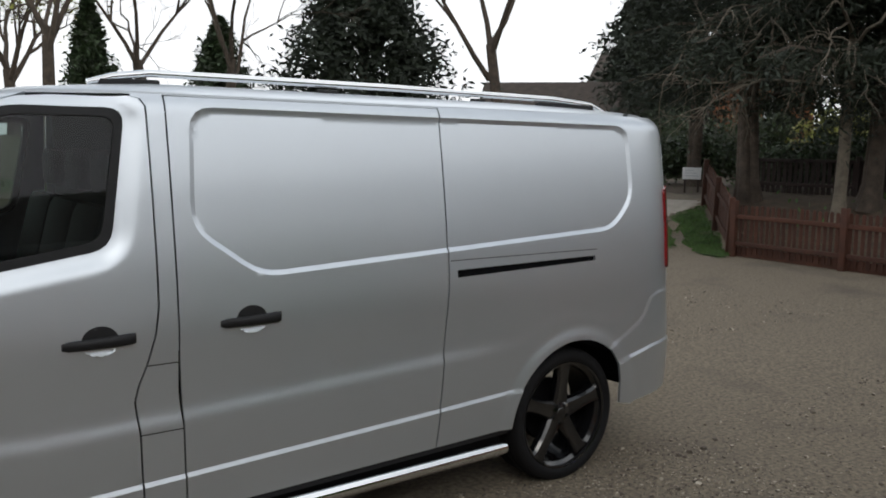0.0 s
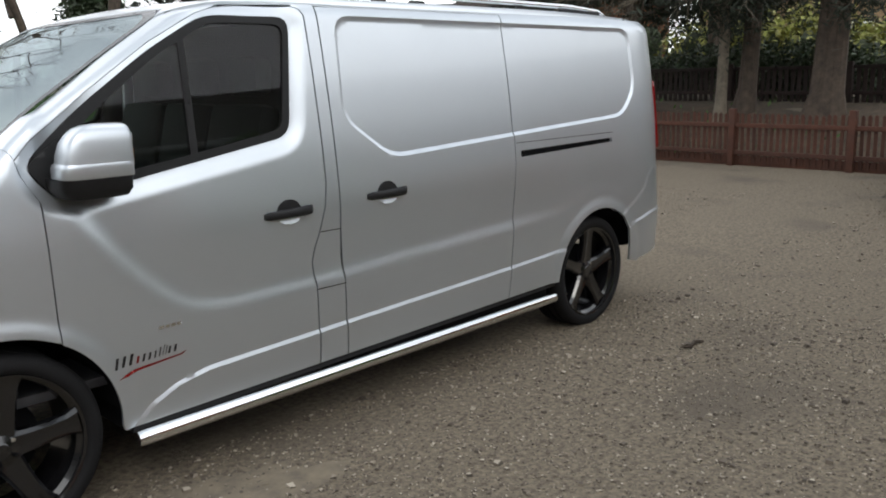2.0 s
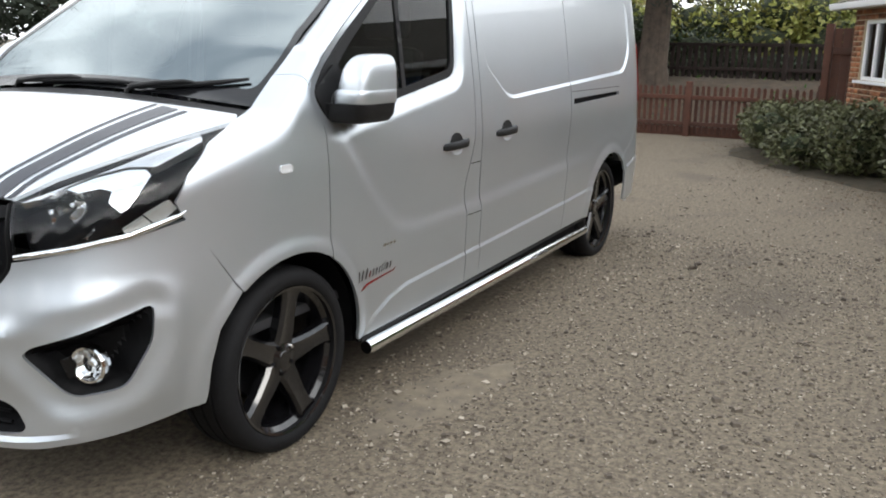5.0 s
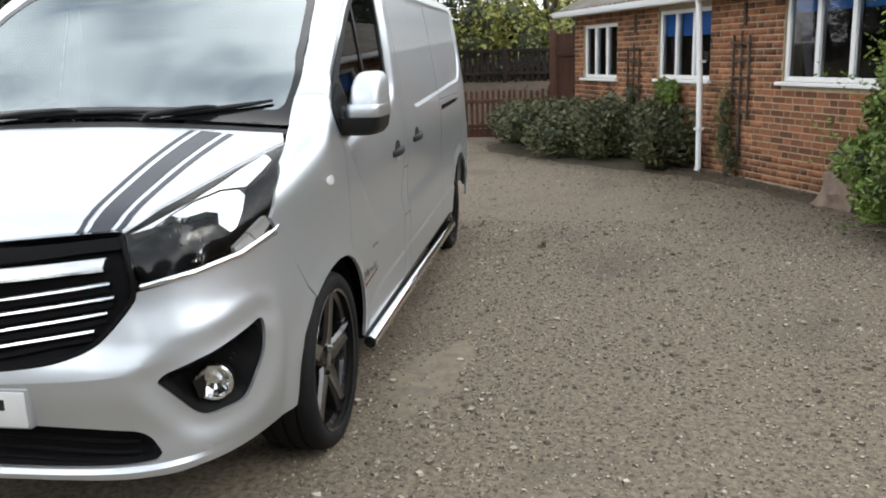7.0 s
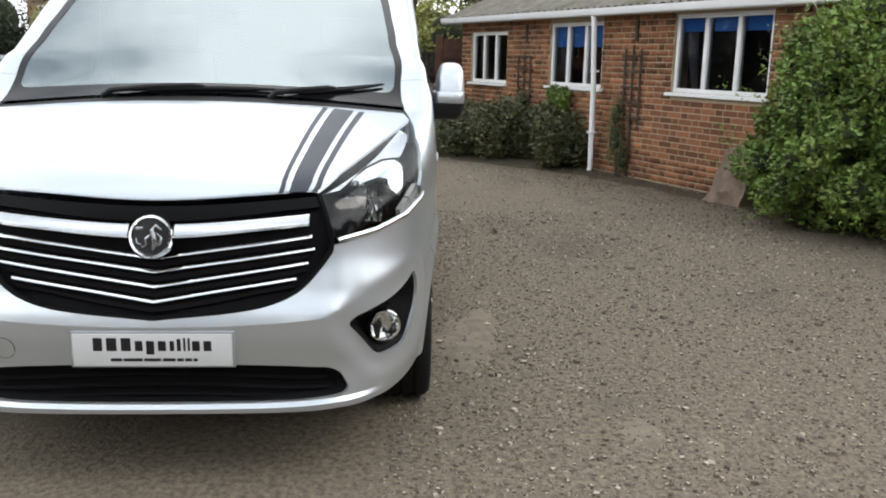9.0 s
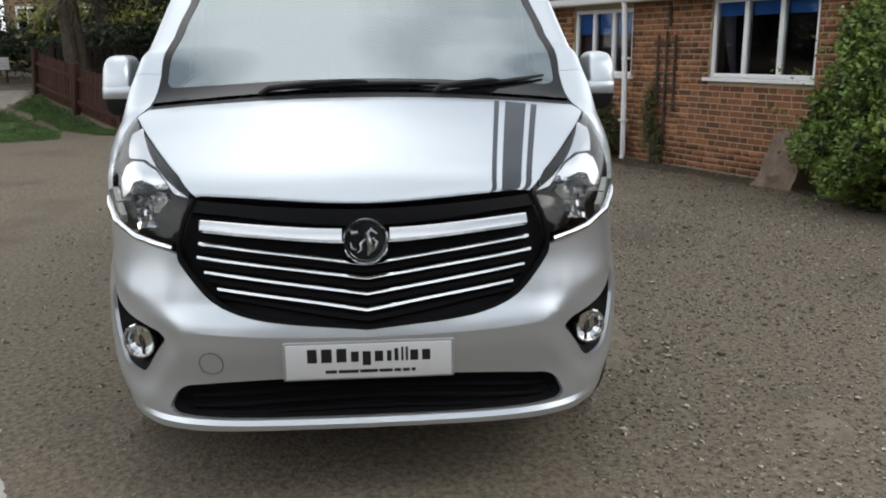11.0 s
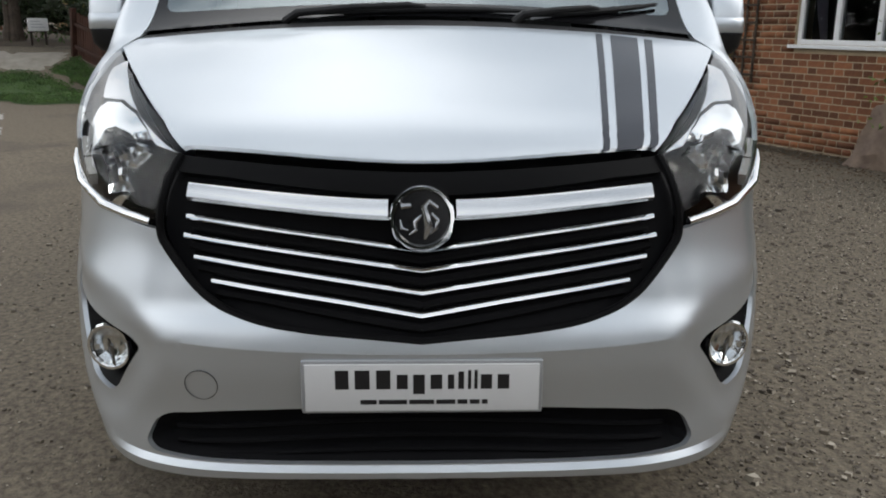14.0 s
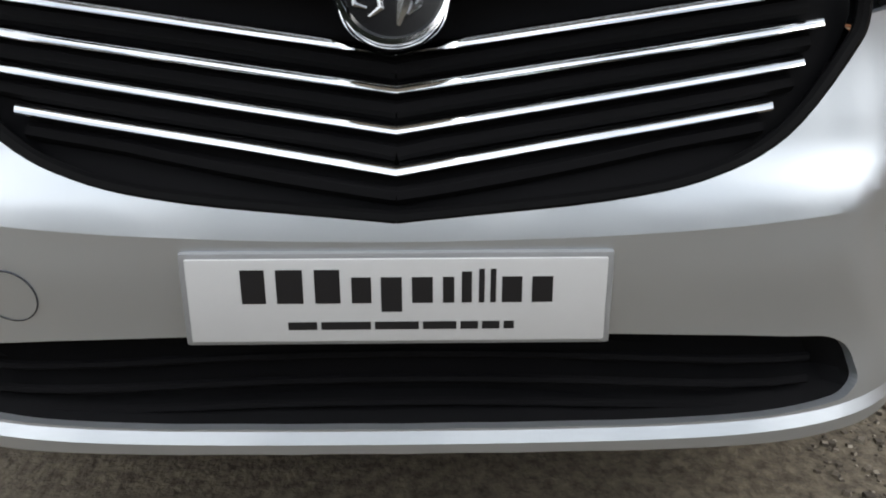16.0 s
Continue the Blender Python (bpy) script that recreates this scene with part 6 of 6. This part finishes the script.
# planting along the wall
M_DRYLEAF = mat("dry_creeper", (0.17, 0.15, 0.05), 0.8, color2=(0.07, 0.07, 0.03), scale=5)
shrub("creeper", "sparse yellowing climber on a wall trellis", "climber", hw(1.9, -0.15, 0), [(hw(1.78, -0.12, 0.45), (0.14, 0.12, 0.35)), (hw(1.75, -0.1, 0.78), (0.12, 0.10, 0.25)), (hw(1.93, -0.1, 0.2), (0.08, 0.08, 0.25))], 1100, 0.022, M_DRYLEAF, 3)
shrub("creeper", "green climber below the blue-blind window", "climber", hw(0.45, -0.2, 0), [(hw(0.30, -0.10, 0.95), (0.22, 0.09, 0.14)), (hw(0.55, -0.10, 0.92), (0.20, 0.09, 0.16)), (hw(0.45, -0.12, 0.72), (0.30, 0.12, 0.24))], 3200, 0.024, M_LEAFG, 3)
shrub("creeper", "thin climber on the far trellis", "climber", hw(-0.6, -0.15, 0), [(hw(-0.55, -0.1, 0.75), (0.12, 0.1, 0.3)), (hw(-0.5, -0.1, 0.45), (0.16, 0.12, 0.3))], 1200, 0.022, M_LEAFS, 2)
for (s, off, rx, hgt, n) in ((-2.55, -0.95, 0.65, 0.72, 4200), (-1.9, -0.95, 0.8, 0.78, 4200), (-0.9, -0.75, 0.75, 0.80, 4200), (-0.15, -0.6, 0.6, 0.85, 3600), (0.55, -0.5, 0.55, 0.92, 4200), (0.92, -0.40, 0.34, 0.72, 3000)):
    c = hw(s, off, 0)
    cl = [((c[0] + rng.normal(0, 0.25), c[1] + rng.normal(0, 0.18), hgt * rng.uniform(0.35, 0.62)), (rx * rng.uniform(0.5, 0.75), rx * rng.uniform(0.45, 0.65), hgt * rng.uniform(0.34, 0.46))) for _ in range(6)]
    shrub("shrub", "low evergreen shrub at the foot of the wall", "shrub", c, cl, int(n * 1.5), 0.040, M_LEAFS, 5)
# the big bright bush and the boulder
c = (-3.86, 4.92, 0)
cl = []
for i in range(40):
    u, a = (i + 0.5) / 40, i * 2.39996
    rr = math.sqrt(max(0.02, 1 - u ** 1.9)) * rng.uniform(0.62, 0.95)
    q = rng.uniform(0.18, 0.34)
    cl.append(((c[0] + 1.05 * rr * math.cos(a) + 0.15 * u, c[1] + 0.85 * rr * math.sin(a), 0.20 + 1.70 * u), (q * rng.uniform(0.8, 1.2), q * rng.uniform(0.8, 1.2), q * rng.uniform(0.7, 1.0))))
for i in range(34):
    u, a = rng.uniform(0.05, 1.0), rng.uniform(0, 2 * math.pi)
    rr = math.sqrt(max(0.05, 1 - u ** 1.9)) * rng.uniform(1.0, 1.22)
    q = rng.uniform(0.08, 0.17)
    cl.append(((c[0] + 1.05 * rr * math.cos(a) + 0.15 * u, c[1] + 0.85 * rr * math.sin(a), 0.16 + 1.78 * u), (q, q, q)))
for u in (0.3, 0.8, 1.3):
    cl.append(((c[0], c[1], u), (0.75 - 0.25 * u, 0.65 - 0.2 * u, 0.5)))
bush = shrub("bush", "large bright green leafy bush beside the wall", "bush", c, cl, 62000, 0.034, M_LEAFG, 9, up=0.2)
# leafy shoots that break the outline
tips = clump_points(cl, 420)
out = tips - np.array([c[0], c[1], 0.6])
out /= np.linalg.norm(out, axis=1)[:, None]
out += rng.normal(0, 0.35, out.shape) + np.array([0, 0, 0.35])
steps = rng.uniform(0.0, 1.0, (len(tips), 26))
sp = tips[:, None] + out[:, None] * (steps * rng.uniform(0.08, 0.42, (len(tips), 1)))[..., None] + rng.normal(0, 0.018, (len(tips), 26, 3))
sp = sp.reshape(-1, 3)
sp = sp[sp[:, 2] > 0.02]
quads("outer_foliage", leaf_quads(sp, 0.024, 0.2, 1.9) - np.array(c), M_LEAFG, bush)
bm = bmesh.new()
bmesh.ops.create_cube(bm, size=1.0)
bmesh.ops.subdivide_edges(bm, edges=bm.edges[:], cuts=7, use_grid_fill=True)
for v in bm.verts:
    p = v.co.copy()
    h = p.z + 0.5
    # a wedge-shaped slab: broad foot, sloping shoulder, blunt top
    x = p.x * (0.50 - 0.14 * h) + 0.12 * h
    y = p.y * (0.40 - 0.10 * h) + 0.04 * h
    z = 0.66 * h - 0.16 * max(0.0, -p.x) * h
    q = Vector((x, y, z))
    v.co = q * 1.0 + Vector(noise.noise_vector(q * 5)) * 0.06 + Vector(noise.noise_vector(q * 16)) * 0.016
bmesh.ops.recalc_face_normals(bm, faces=bm.faces[:])
boul = part("boulder", bm, M_BOULDER, None, sharp=28)
boul.matrix_world = Matrix.Translation((-5.12, 4.36, -0.03)) @ Matrix.Rotation(0.42, 4, "Z")
tagged(boul, "wedge-shaped rough brown boulder against the wall", "boulder")
# soil bed and leaf litter along the wall
lawn("soil_bed", [hw(s, o, 0)[:2] for s, o in ((-3.2, -0.05), (-3.2, -1.5), (-2.0, -1.75), (-0.8, -1.45), (0.4, -1.1), (1.3, -0.62), (2.4, -0.42), (4.2, -0.36), (5.6, -0.9), (5.6, -0.05))], "brown soil bed strewn with dead leaves along the wall", 0, material=M_SOIL)
lp = np.column_stack([rng.uniform(-3.5, 5.5, 5200), -np.abs(rng.normal(0.25, 0.75, 5200)) - 0.05, np.full(5200, 0.012)])
lw = np.array([tuple(HM @ Vector(v)) for v in lp])
lit = quads("leaf_litter", leaf_quads(lw, 0.026, 0.02, 1.3) * np.array([1, 1, 0.4]) + np.array([0, 0, 0.004]), mat("dead_leaf", (0.14, 0.085, 0.04), 0.9, color2=(0.06, 0.04, 0.022), scale=4))
tagged(lit, "dead brown leaves strewn along the flower bed", "leaf litter", kind="stuff")

# ---- trees and distance behind the fence ----
def yew(x, y, trunk_r, lean, label, seed_n, low, pale=False, dead=0, h=9.0, spread=3.4):
    t = empty("yew_tree", Matrix.Translation((x, y, float(ground_z(np.array(x), np.array(y))) - 0.05)))
    tagged(t, label, "tree")
    bm = bmesh.new()
    for k in range(3 if not pale else 1):
        off = Vector((rng.normal(0, 0.06), rng.normal(0, 0.09), 0)) if not pale else Vector((0, 0, 0))
        tube_bm(bm, [off * 1.6, off * 1.2 + Vector((0, lean * 0.3, 0.5)), off + Vector((0, lean, 2.2)), off * 2 + Vector((0, lean * 1.5, 5.5)), off * 3 + Vector((0, lean * 1.8, h * 0.95))], [trunk_r * 1.0, trunk_r * 0.66, trunk_r * 0.56, trunk_r * 0.36, 0.03], 10)
    part("trunk", bm, M_BARKP if pale else M_BARK, t)
    pts = []
    bm = bmesh.new()
    for i in range(34):
        z = low + (h - low) * (i / 34) ** 0.85
        a = rng.uniform(0, 2 * math.pi)
        L = spread * (1.05 - 0.75 * (z / h)) * rng.uniform(0.7, 1.15)
        v = Vector((math.cos(a), math.sin(a), 0.18))
        p0 = Vector((0, lean, z))
        ps = [p0 + v * L * u + Vector((0, 0, 0.25 * L * u - 0.42 * L * u * u)) for u in (0, 0.33, 0.66, 1.0)]
        tube_bm(bm, ps, [0.06, 0.045, 0.03, 0.012], 4, cap=False)
        m = seed_n * 6 // 34
        u = rng.uniform(0.15, 1.05, m)
        base = np.array([tuple(p0)]) + np.array([tuple(v)]) * (L * u)[:, None]
        base[:, 2] += 0.25 * L * u - 0.42 * L * u * u - np.abs(rng.normal(0, 0.32, m))
        base[:, :2] += rng.normal(0, 0.26, (m, 2))
        pts.append(base)
    part("branchwork", bm, M_BARK, t)
    quads("crown", leaf_quads(np.concatenate(pts), 0.040, -0.5, 4.0), M_YEW, t)
    if dead:
        bm = bmesh.new()
        for i in range(dead):
            a = rng.uniform(-0.9, 0.9)
            z = rng.uniform(2.3, 4.2)
            branch_bm(bm, Vector((0, lean, z)), Vector((math.cos(a), math.sin(a) * 1.6, 0.25)), rng.uniform(1.2, 2.0), 0.045, 3, 0.5, 0.0, 0.9, 3, 4)
        part("dead_wood", bm, M_BARKP, t)
    return t


yew(-15.2, -6.05, 0.17, -0.12, "dark yew tree with bare hanging lower branches behind the fence", 9000, 1.9, dead=6)
yew(-14.6, -3.85, 0.16, 0.05, "pale-trunked tall tree behind the picket fence", 4200, 2.6, pale=True, dead=5, h=10)
yew(-15.3, -3.55, 0.20, 0.08, "dark fluted yew trunk behind the picket fence", 9000, 2.2)
yew(-15.0, -2.00, 0.27, 0.08, "broad dark yew with a fluted trunk behind the fence", 10000, 2.1)
yew(-17.6, -9.2, 0.18, 0.0, "dense dark yew further along the drive", 8000, 2.5, spread=2.7)
yew(-17.5, 3.6, 0.12, 0.3, "dark feathery tree overhanging by the house", 4200, 2.4, h=6.5, spread=3.4)
yew(-20.5, -7.0, 0.2, 0.0, "dark yew behind the hedge", 8000, 2.6, h=9, spread=3.6)
# hedge, shrubs, sign, houses
for (x, y, rx, ry, h, lab, mt, n) in ((-18.3, -6.5, 0.8, 4.6, 1.35, "clipped dark hedge behind the dark fence", M_LEAFD, 6000), (-18.0, 0.6, 0.8, 2.9, 0.55, "low dark hedge beyond the fence", M_LEAFD, 4200), (-26.5, -16.5, 1.2, 4.6, 2.6, "clipped dark hedge at the end of the drive", M_LEAFD, 5000), (-26, -1.0, 2.2, 5.5, 2.5, "soft yellow-green spring shrubs", M_LEAFY, 5000), (-30, 3.0, 2.5, 4.5, 2.9, "soft yellow-green spring thicket", M_LEAFY, 5000), (-34, -1.0, 2.5, 10.0, 2.3, "pale green far thicket", M_LEAFY, 7000), (-25, -8.0, 1.5, 2.5, 2.6, "flowering yellow shrub before the far houses", M_LEAFY, 3400)):
    soft = mt is M_LEAFY
    k = 34 if soft else 18
    cl = [((x + rng.normal(0, rx * 0.3), y + ry * (-1 + 2 * (i + 0.5) / k) + rng.normal(0, 0.1 * ry), 0.8 + h * rng.uniform(0.2 if soft else 0.32, 0.68)), (rx * rng.uniform(0.6, 0.9), ry * rng.uniform(0.12, 0.24), h * rng.uniform(0.30, 0.5))) for i in range(k)]
    shrub("hedge" if "hedge" in lab else "shrub", lab, "hedge" if "hedge" in lab else "shrub", (x, y, 0.8), cl, n * 3, 0.11 if soft else 0.07, mt, 3)
sign = empty("notice_board", Matrix.Translation((-15.87, -7.94, 0.78)) @ Matrix.Rotation(radians(34), 4, "Z"))
tagged(sign, "small white notice board on a dark post", "sign")
box("post", (-0.03, -0.16, 0.0), (0.02, -0.12, 0.36), M_FENCE2, sign, 0.005)
box("post", (-0.03, 0.12, 0.0), (0.02, 0.16, 0.36), M_FENCE2, sign, 0.005)
box("board", (0.021, -0.20, 0.30), (0.04, 0.20, 0.56), M_WHITEPL, sign, 0.006)
for i in range(3):
    box("writing_bar", (0.040, -0.14, 0.37 + i * 0.06), (0.042, 0.14 - 0.05 * i, 0.385 + i * 0.06), mat("grey_ink", (0.35, 0.37, 0.4), 0.6, var=0.1), sign)


def cottage(x, y, rz, w, d, h, wall_m, label, wins):
    c = empty("far_house", Matrix.Translation((x, y, 0.5)) @ Matrix.Rotation(radians(rz), 4, "Z"))
    tagged(c, label, "house")
    box("wall", (0, -w / 2, 0), (d, w / 2, h), wall_m, c)
    bm = bmesh.new()
    a = [bm.verts.new((-0.3, yy, zz)) for yy, zz in ((-w / 2 - 0.3, h - 0.1), (w / 2 + 0.3, h - 0.1))]
    m = [bm.verts.new((d / 2, yy, h + 2.2)) for yy in (-w / 2 - 0.3, w / 2 + 0.3)]
    b = [bm.verts.new((d + 0.3, yy, h - 0.1)) for yy in (-w / 2 - 0.3, w / 2 + 0.3)]
    bm.faces.new((a[0], a[1], m[1], m[0]))
    bm.faces.new((m[0], m[1], b[1], b[0]))
    bm.faces.new((a[0], m[0], b[0]))
    bm.faces.new((a[1], b[1], m[1]))
    part("roof", bm, M_ROOFD, c, smooth=False)
    for (yy, zz) in wins:
        wn_ = box("window", (d, yy - 0.45, zz), (d + 0.06, yy + 0.45, zz + 1.1), M_WHITE, c, 0.01)
        for k in (-0.2, 0.2):
            box("pane", (d + 0.062, yy + k - 0.17, zz + 0.1), (d + 0.075, yy + k + 0.17, zz + 1.0), M_GLOSSBLK, wn_)
    return c


cottage(-43.6, -14.2, 18, 7.6, 7, 4.4, M_SAND, "sandy brick two-storey house behind the trees", [(-2.9, 1.75), (-0.9, 1.75), (1.2, 1.75), (2.9, 1.75)])
cottage(-46, -30, 30, 12, 7, 5.0, M_BRICK, "red-brick house behind the evergreens", [(-4, 3.0), (0, 3.0), (4, 3.0), (0, 0.9)])
cottage(-36, 6.5, 0, 5, 4, 2.4, M_SAND, "low outbuilding with a pale grey roof", [(0, 0.8)])
cottage(-30, -24.5, 40, 9, 6, 1.9, M_BRICK, "long low brick building with a dark roof beyond the drive", [(-2, 1.0), (2, 1.0)])
# trees on the skyline beyond the van
bare_tree(-4.7, -17.7, 9.0, 0.15, "tall bare forked tree on the churchyard bank", 5, 3, z=1.1)
bare_tree(-7.6, -19.5, 8.0, 0.12, "slender bare tree against the sky", 5, 3, z=1.0)
bare_tree(-9.2, -18.0, 8.5, 0.12, "bare tree with a forked trunk on the skyline", 5, 3, z=0.9)
bare_tree(-16.5, -16.0, 11, 0.18, "big bare forked tree beyond the van", 5, 3, z=0.8)
bare_tree(-5.5, -27, 8.0, 0.2, "pale twiggy tree far off", 4, 3, 1800, M_LEAFY, 0.10, z=1.1)
bare_tree(3, -26, 9, 0.22, "twiggy tree with first leaves", 4, 3, 1800, M_LEAFY, 0.10, z=1.1)
bare_tree(-22, 5, 7, 0.2, "twiggy tree behind the garden", 4, 3, 1500, M_LEAFY, 0.10)
bare_tree(-27, 1, 8, 0.22, "budding tree over the thicket", 4, 3, 1500, M_LEAFY, 0.12)
conifer(-6.1, -19.4, 4.2, 1.25, "dark green pointed conifer", 16000, 0.07, M_LEAFD, 1.1)
conifer(-14.4, -19.6, 7.6, 5.2, "broad dark evergreen behind the van", 36000, 0.11, M_YEW, 0.8, low=0.05)
conifer(-11.0, -23.0, 4.6, 2.2, "small dark pointed conifer", 12000, 0.09, M_LEAFD, 1.1)
conifer(-33, -24, 11.0, 5.0, "tall dark evergreen at the end of the drive", 20000, 0.17, M_YEW, 0.0)
conifer(-29, -19.5, 8.0, 3.5, "dark evergreen by the end hedge", 15000, 0.15, M_YEW, 0.0)
for (x, y) in ((-1.6, -11.6), (-3.0, -12.3), (0.3, -11.8), (1.8, -12.9), (-4.6, -14.0), (-0.6, -13.9), (3.2, -11.4)):
    bm = bmesh.new()
    hgt, wd = rng.uniform(0.7, 1.0), rng.uniform(0.26, 0.36)
    out = [(-wd, 0), (wd, 0), (wd, hgt * 0.75)] + [(wd * math.cos(a), hgt * 0.75 + hgt * 0.28 * math.sin(a)) for a in np.linspace(0, math.pi, 9)[1:-1]] + [(-wd, hgt * 0.75)]
    a = [bm.verts.new((u, -0.05, v)) for u, v in out]
    b = [bm.verts.new((u, 0.05, v)) for u, v in out]
    bm.faces.new(a)
    bm.faces.new(b[::-1])
    for i in range(len(out)):
        bm.faces.new((a[(i + 1) % len(out)], a[i], b[i], b[(i + 1) % len(out)]))
    hs_ = part("headstone", bm, M_GREYST, None, smooth=False)
    hs_.matrix_world = Matrix.Translation((x, y, float(ground_z(np.array(x), np.array(y))) - 0.03)) @ Matrix.Rotation(rng.normal(0, 0.15), 4, "Z") @ Matrix.Rotation(rng.normal(0, 0.05), 4, "X")
    tagged(hs_, "weathered grey headstone with a rounded top", "headstone", group="headstones on the bank")
# unseen trees added behind the camera: they block low sky from the van's paint
for (x, y, h, w) in ((14, -16, 8, 5), (17, -9, 8, 5), (19, -2, 9, 5.5), (20, 5, 8, 5), (18, 11, 9, 5.5), (14, 17, 8, 5), (7, 19, 7, 5)):
    conifer(x, y, h, w, "unseen dark evergreen added to block the low sky", 5000, 0.42, M_YEW, 0.0)

# ---- bricks of the wall, course by course: long and short bricks in turn ----
brick_mesh = {}
for length in (0.213, 0.102):
    bm = bmesh.new()
    box_bm(bm, (0, -0.0035, 0), (length, 0.03, 0.060), 0.002)
    me = bpy.data.meshes.new("brick")
    bm.to_mesh(me)
    bm.free()
    me.materials.append(M_BRICK)
    brick_mesh[length] = me
rest, count = [], 0
JT, PC = 0.012, 0.072
for r in range(int(EAVE / PC)):
    z = 0.01 + r * PC
    s = S0 - (0.0 if r % 2 else 0.1695) - 0.02 * (r % 3)
    k = 0
    while s < 15.9:
        length = 0.213 if k % 2 == 0 else 0.102
        k += 1
        a, b = max(s, S0), s + length
        s += length + JT
        if b - a < 0.02:
            continue
        cut = [(a, b)]
        for s0, s1, z0, z1 in WINS:
            if z + 0.05 > z0 - 0.04 and z < z1 - 0.005:
                cut = [(u, v) for lo, hi in cut for u, v in ((lo, min(hi, s0 - 0.004)), (max(lo, s1 + 0.004), hi)) if v - u > 0.02]
        for u, v in cut:
            off = float(np.clip(rng.normal(0, 0.001), -0.0015, 0.0015))
            if 2.15 < u < 4.6 and 0.25 < z < 1.10 and abs(v - u - length) < 1e-6 and count < 300:
                ob = new("brick", brick_mesh[length])
                ob.parent = house
                ob.location = (u, off, z)
                count += 1
            else:
                rest.append(((u, -0.0035 + off, z), (v, 0.03, z + 0.060)))
lo = np.array([a for a, b in rest])
hi = np.array([b for a, b in rest])
sel = np.array([[(0, 0, 0), (1, 0, 0), (1, 0, 1), (0, 0, 1)], [(0, 0, 1), (1, 0, 1), (1, 1, 1), (0, 1, 1)], [(0, 1, 0), (1, 1, 0), (1, 0, 0), (0, 0, 0)], [(1, 0, 0), (1, 1, 0), (1, 1, 1), (1, 0, 1)], [(0, 1, 0), (0, 0, 0), (0, 0, 1), (0, 1, 1)]])
v4 = lo[:, None, None, :] + (hi - lo)[:, None, None, :] * sel[None]
M_BRICKJ = M_BRICK.copy()
nb_ = M_BRICKJ.node_tree
oi = [q for q in nb_.nodes if q.bl_idname == "ShaderNodeObjectInfo"][0]
mr_ = oi.outputs["Random"].links[0].to_node
gn = nb_.nodes.new("ShaderNodeNewGeometry")
joined = quads("brickwork", v4.reshape(-1, 4, 3), M_BRICKJ, house)
joined["kind"] = "stuff"
# weld each brick's faces so that it is one island
bm = bmesh.new()
bm.from_mesh(joined.data)
bmesh.ops.remove_doubles(bm, verts=bm.verts[:], dist=0.0004)
bm.to_mesh(joined.data)
bm.free()
nb_.links.new(gn.outputs["Random Per Island"], mr_.inputs[0])
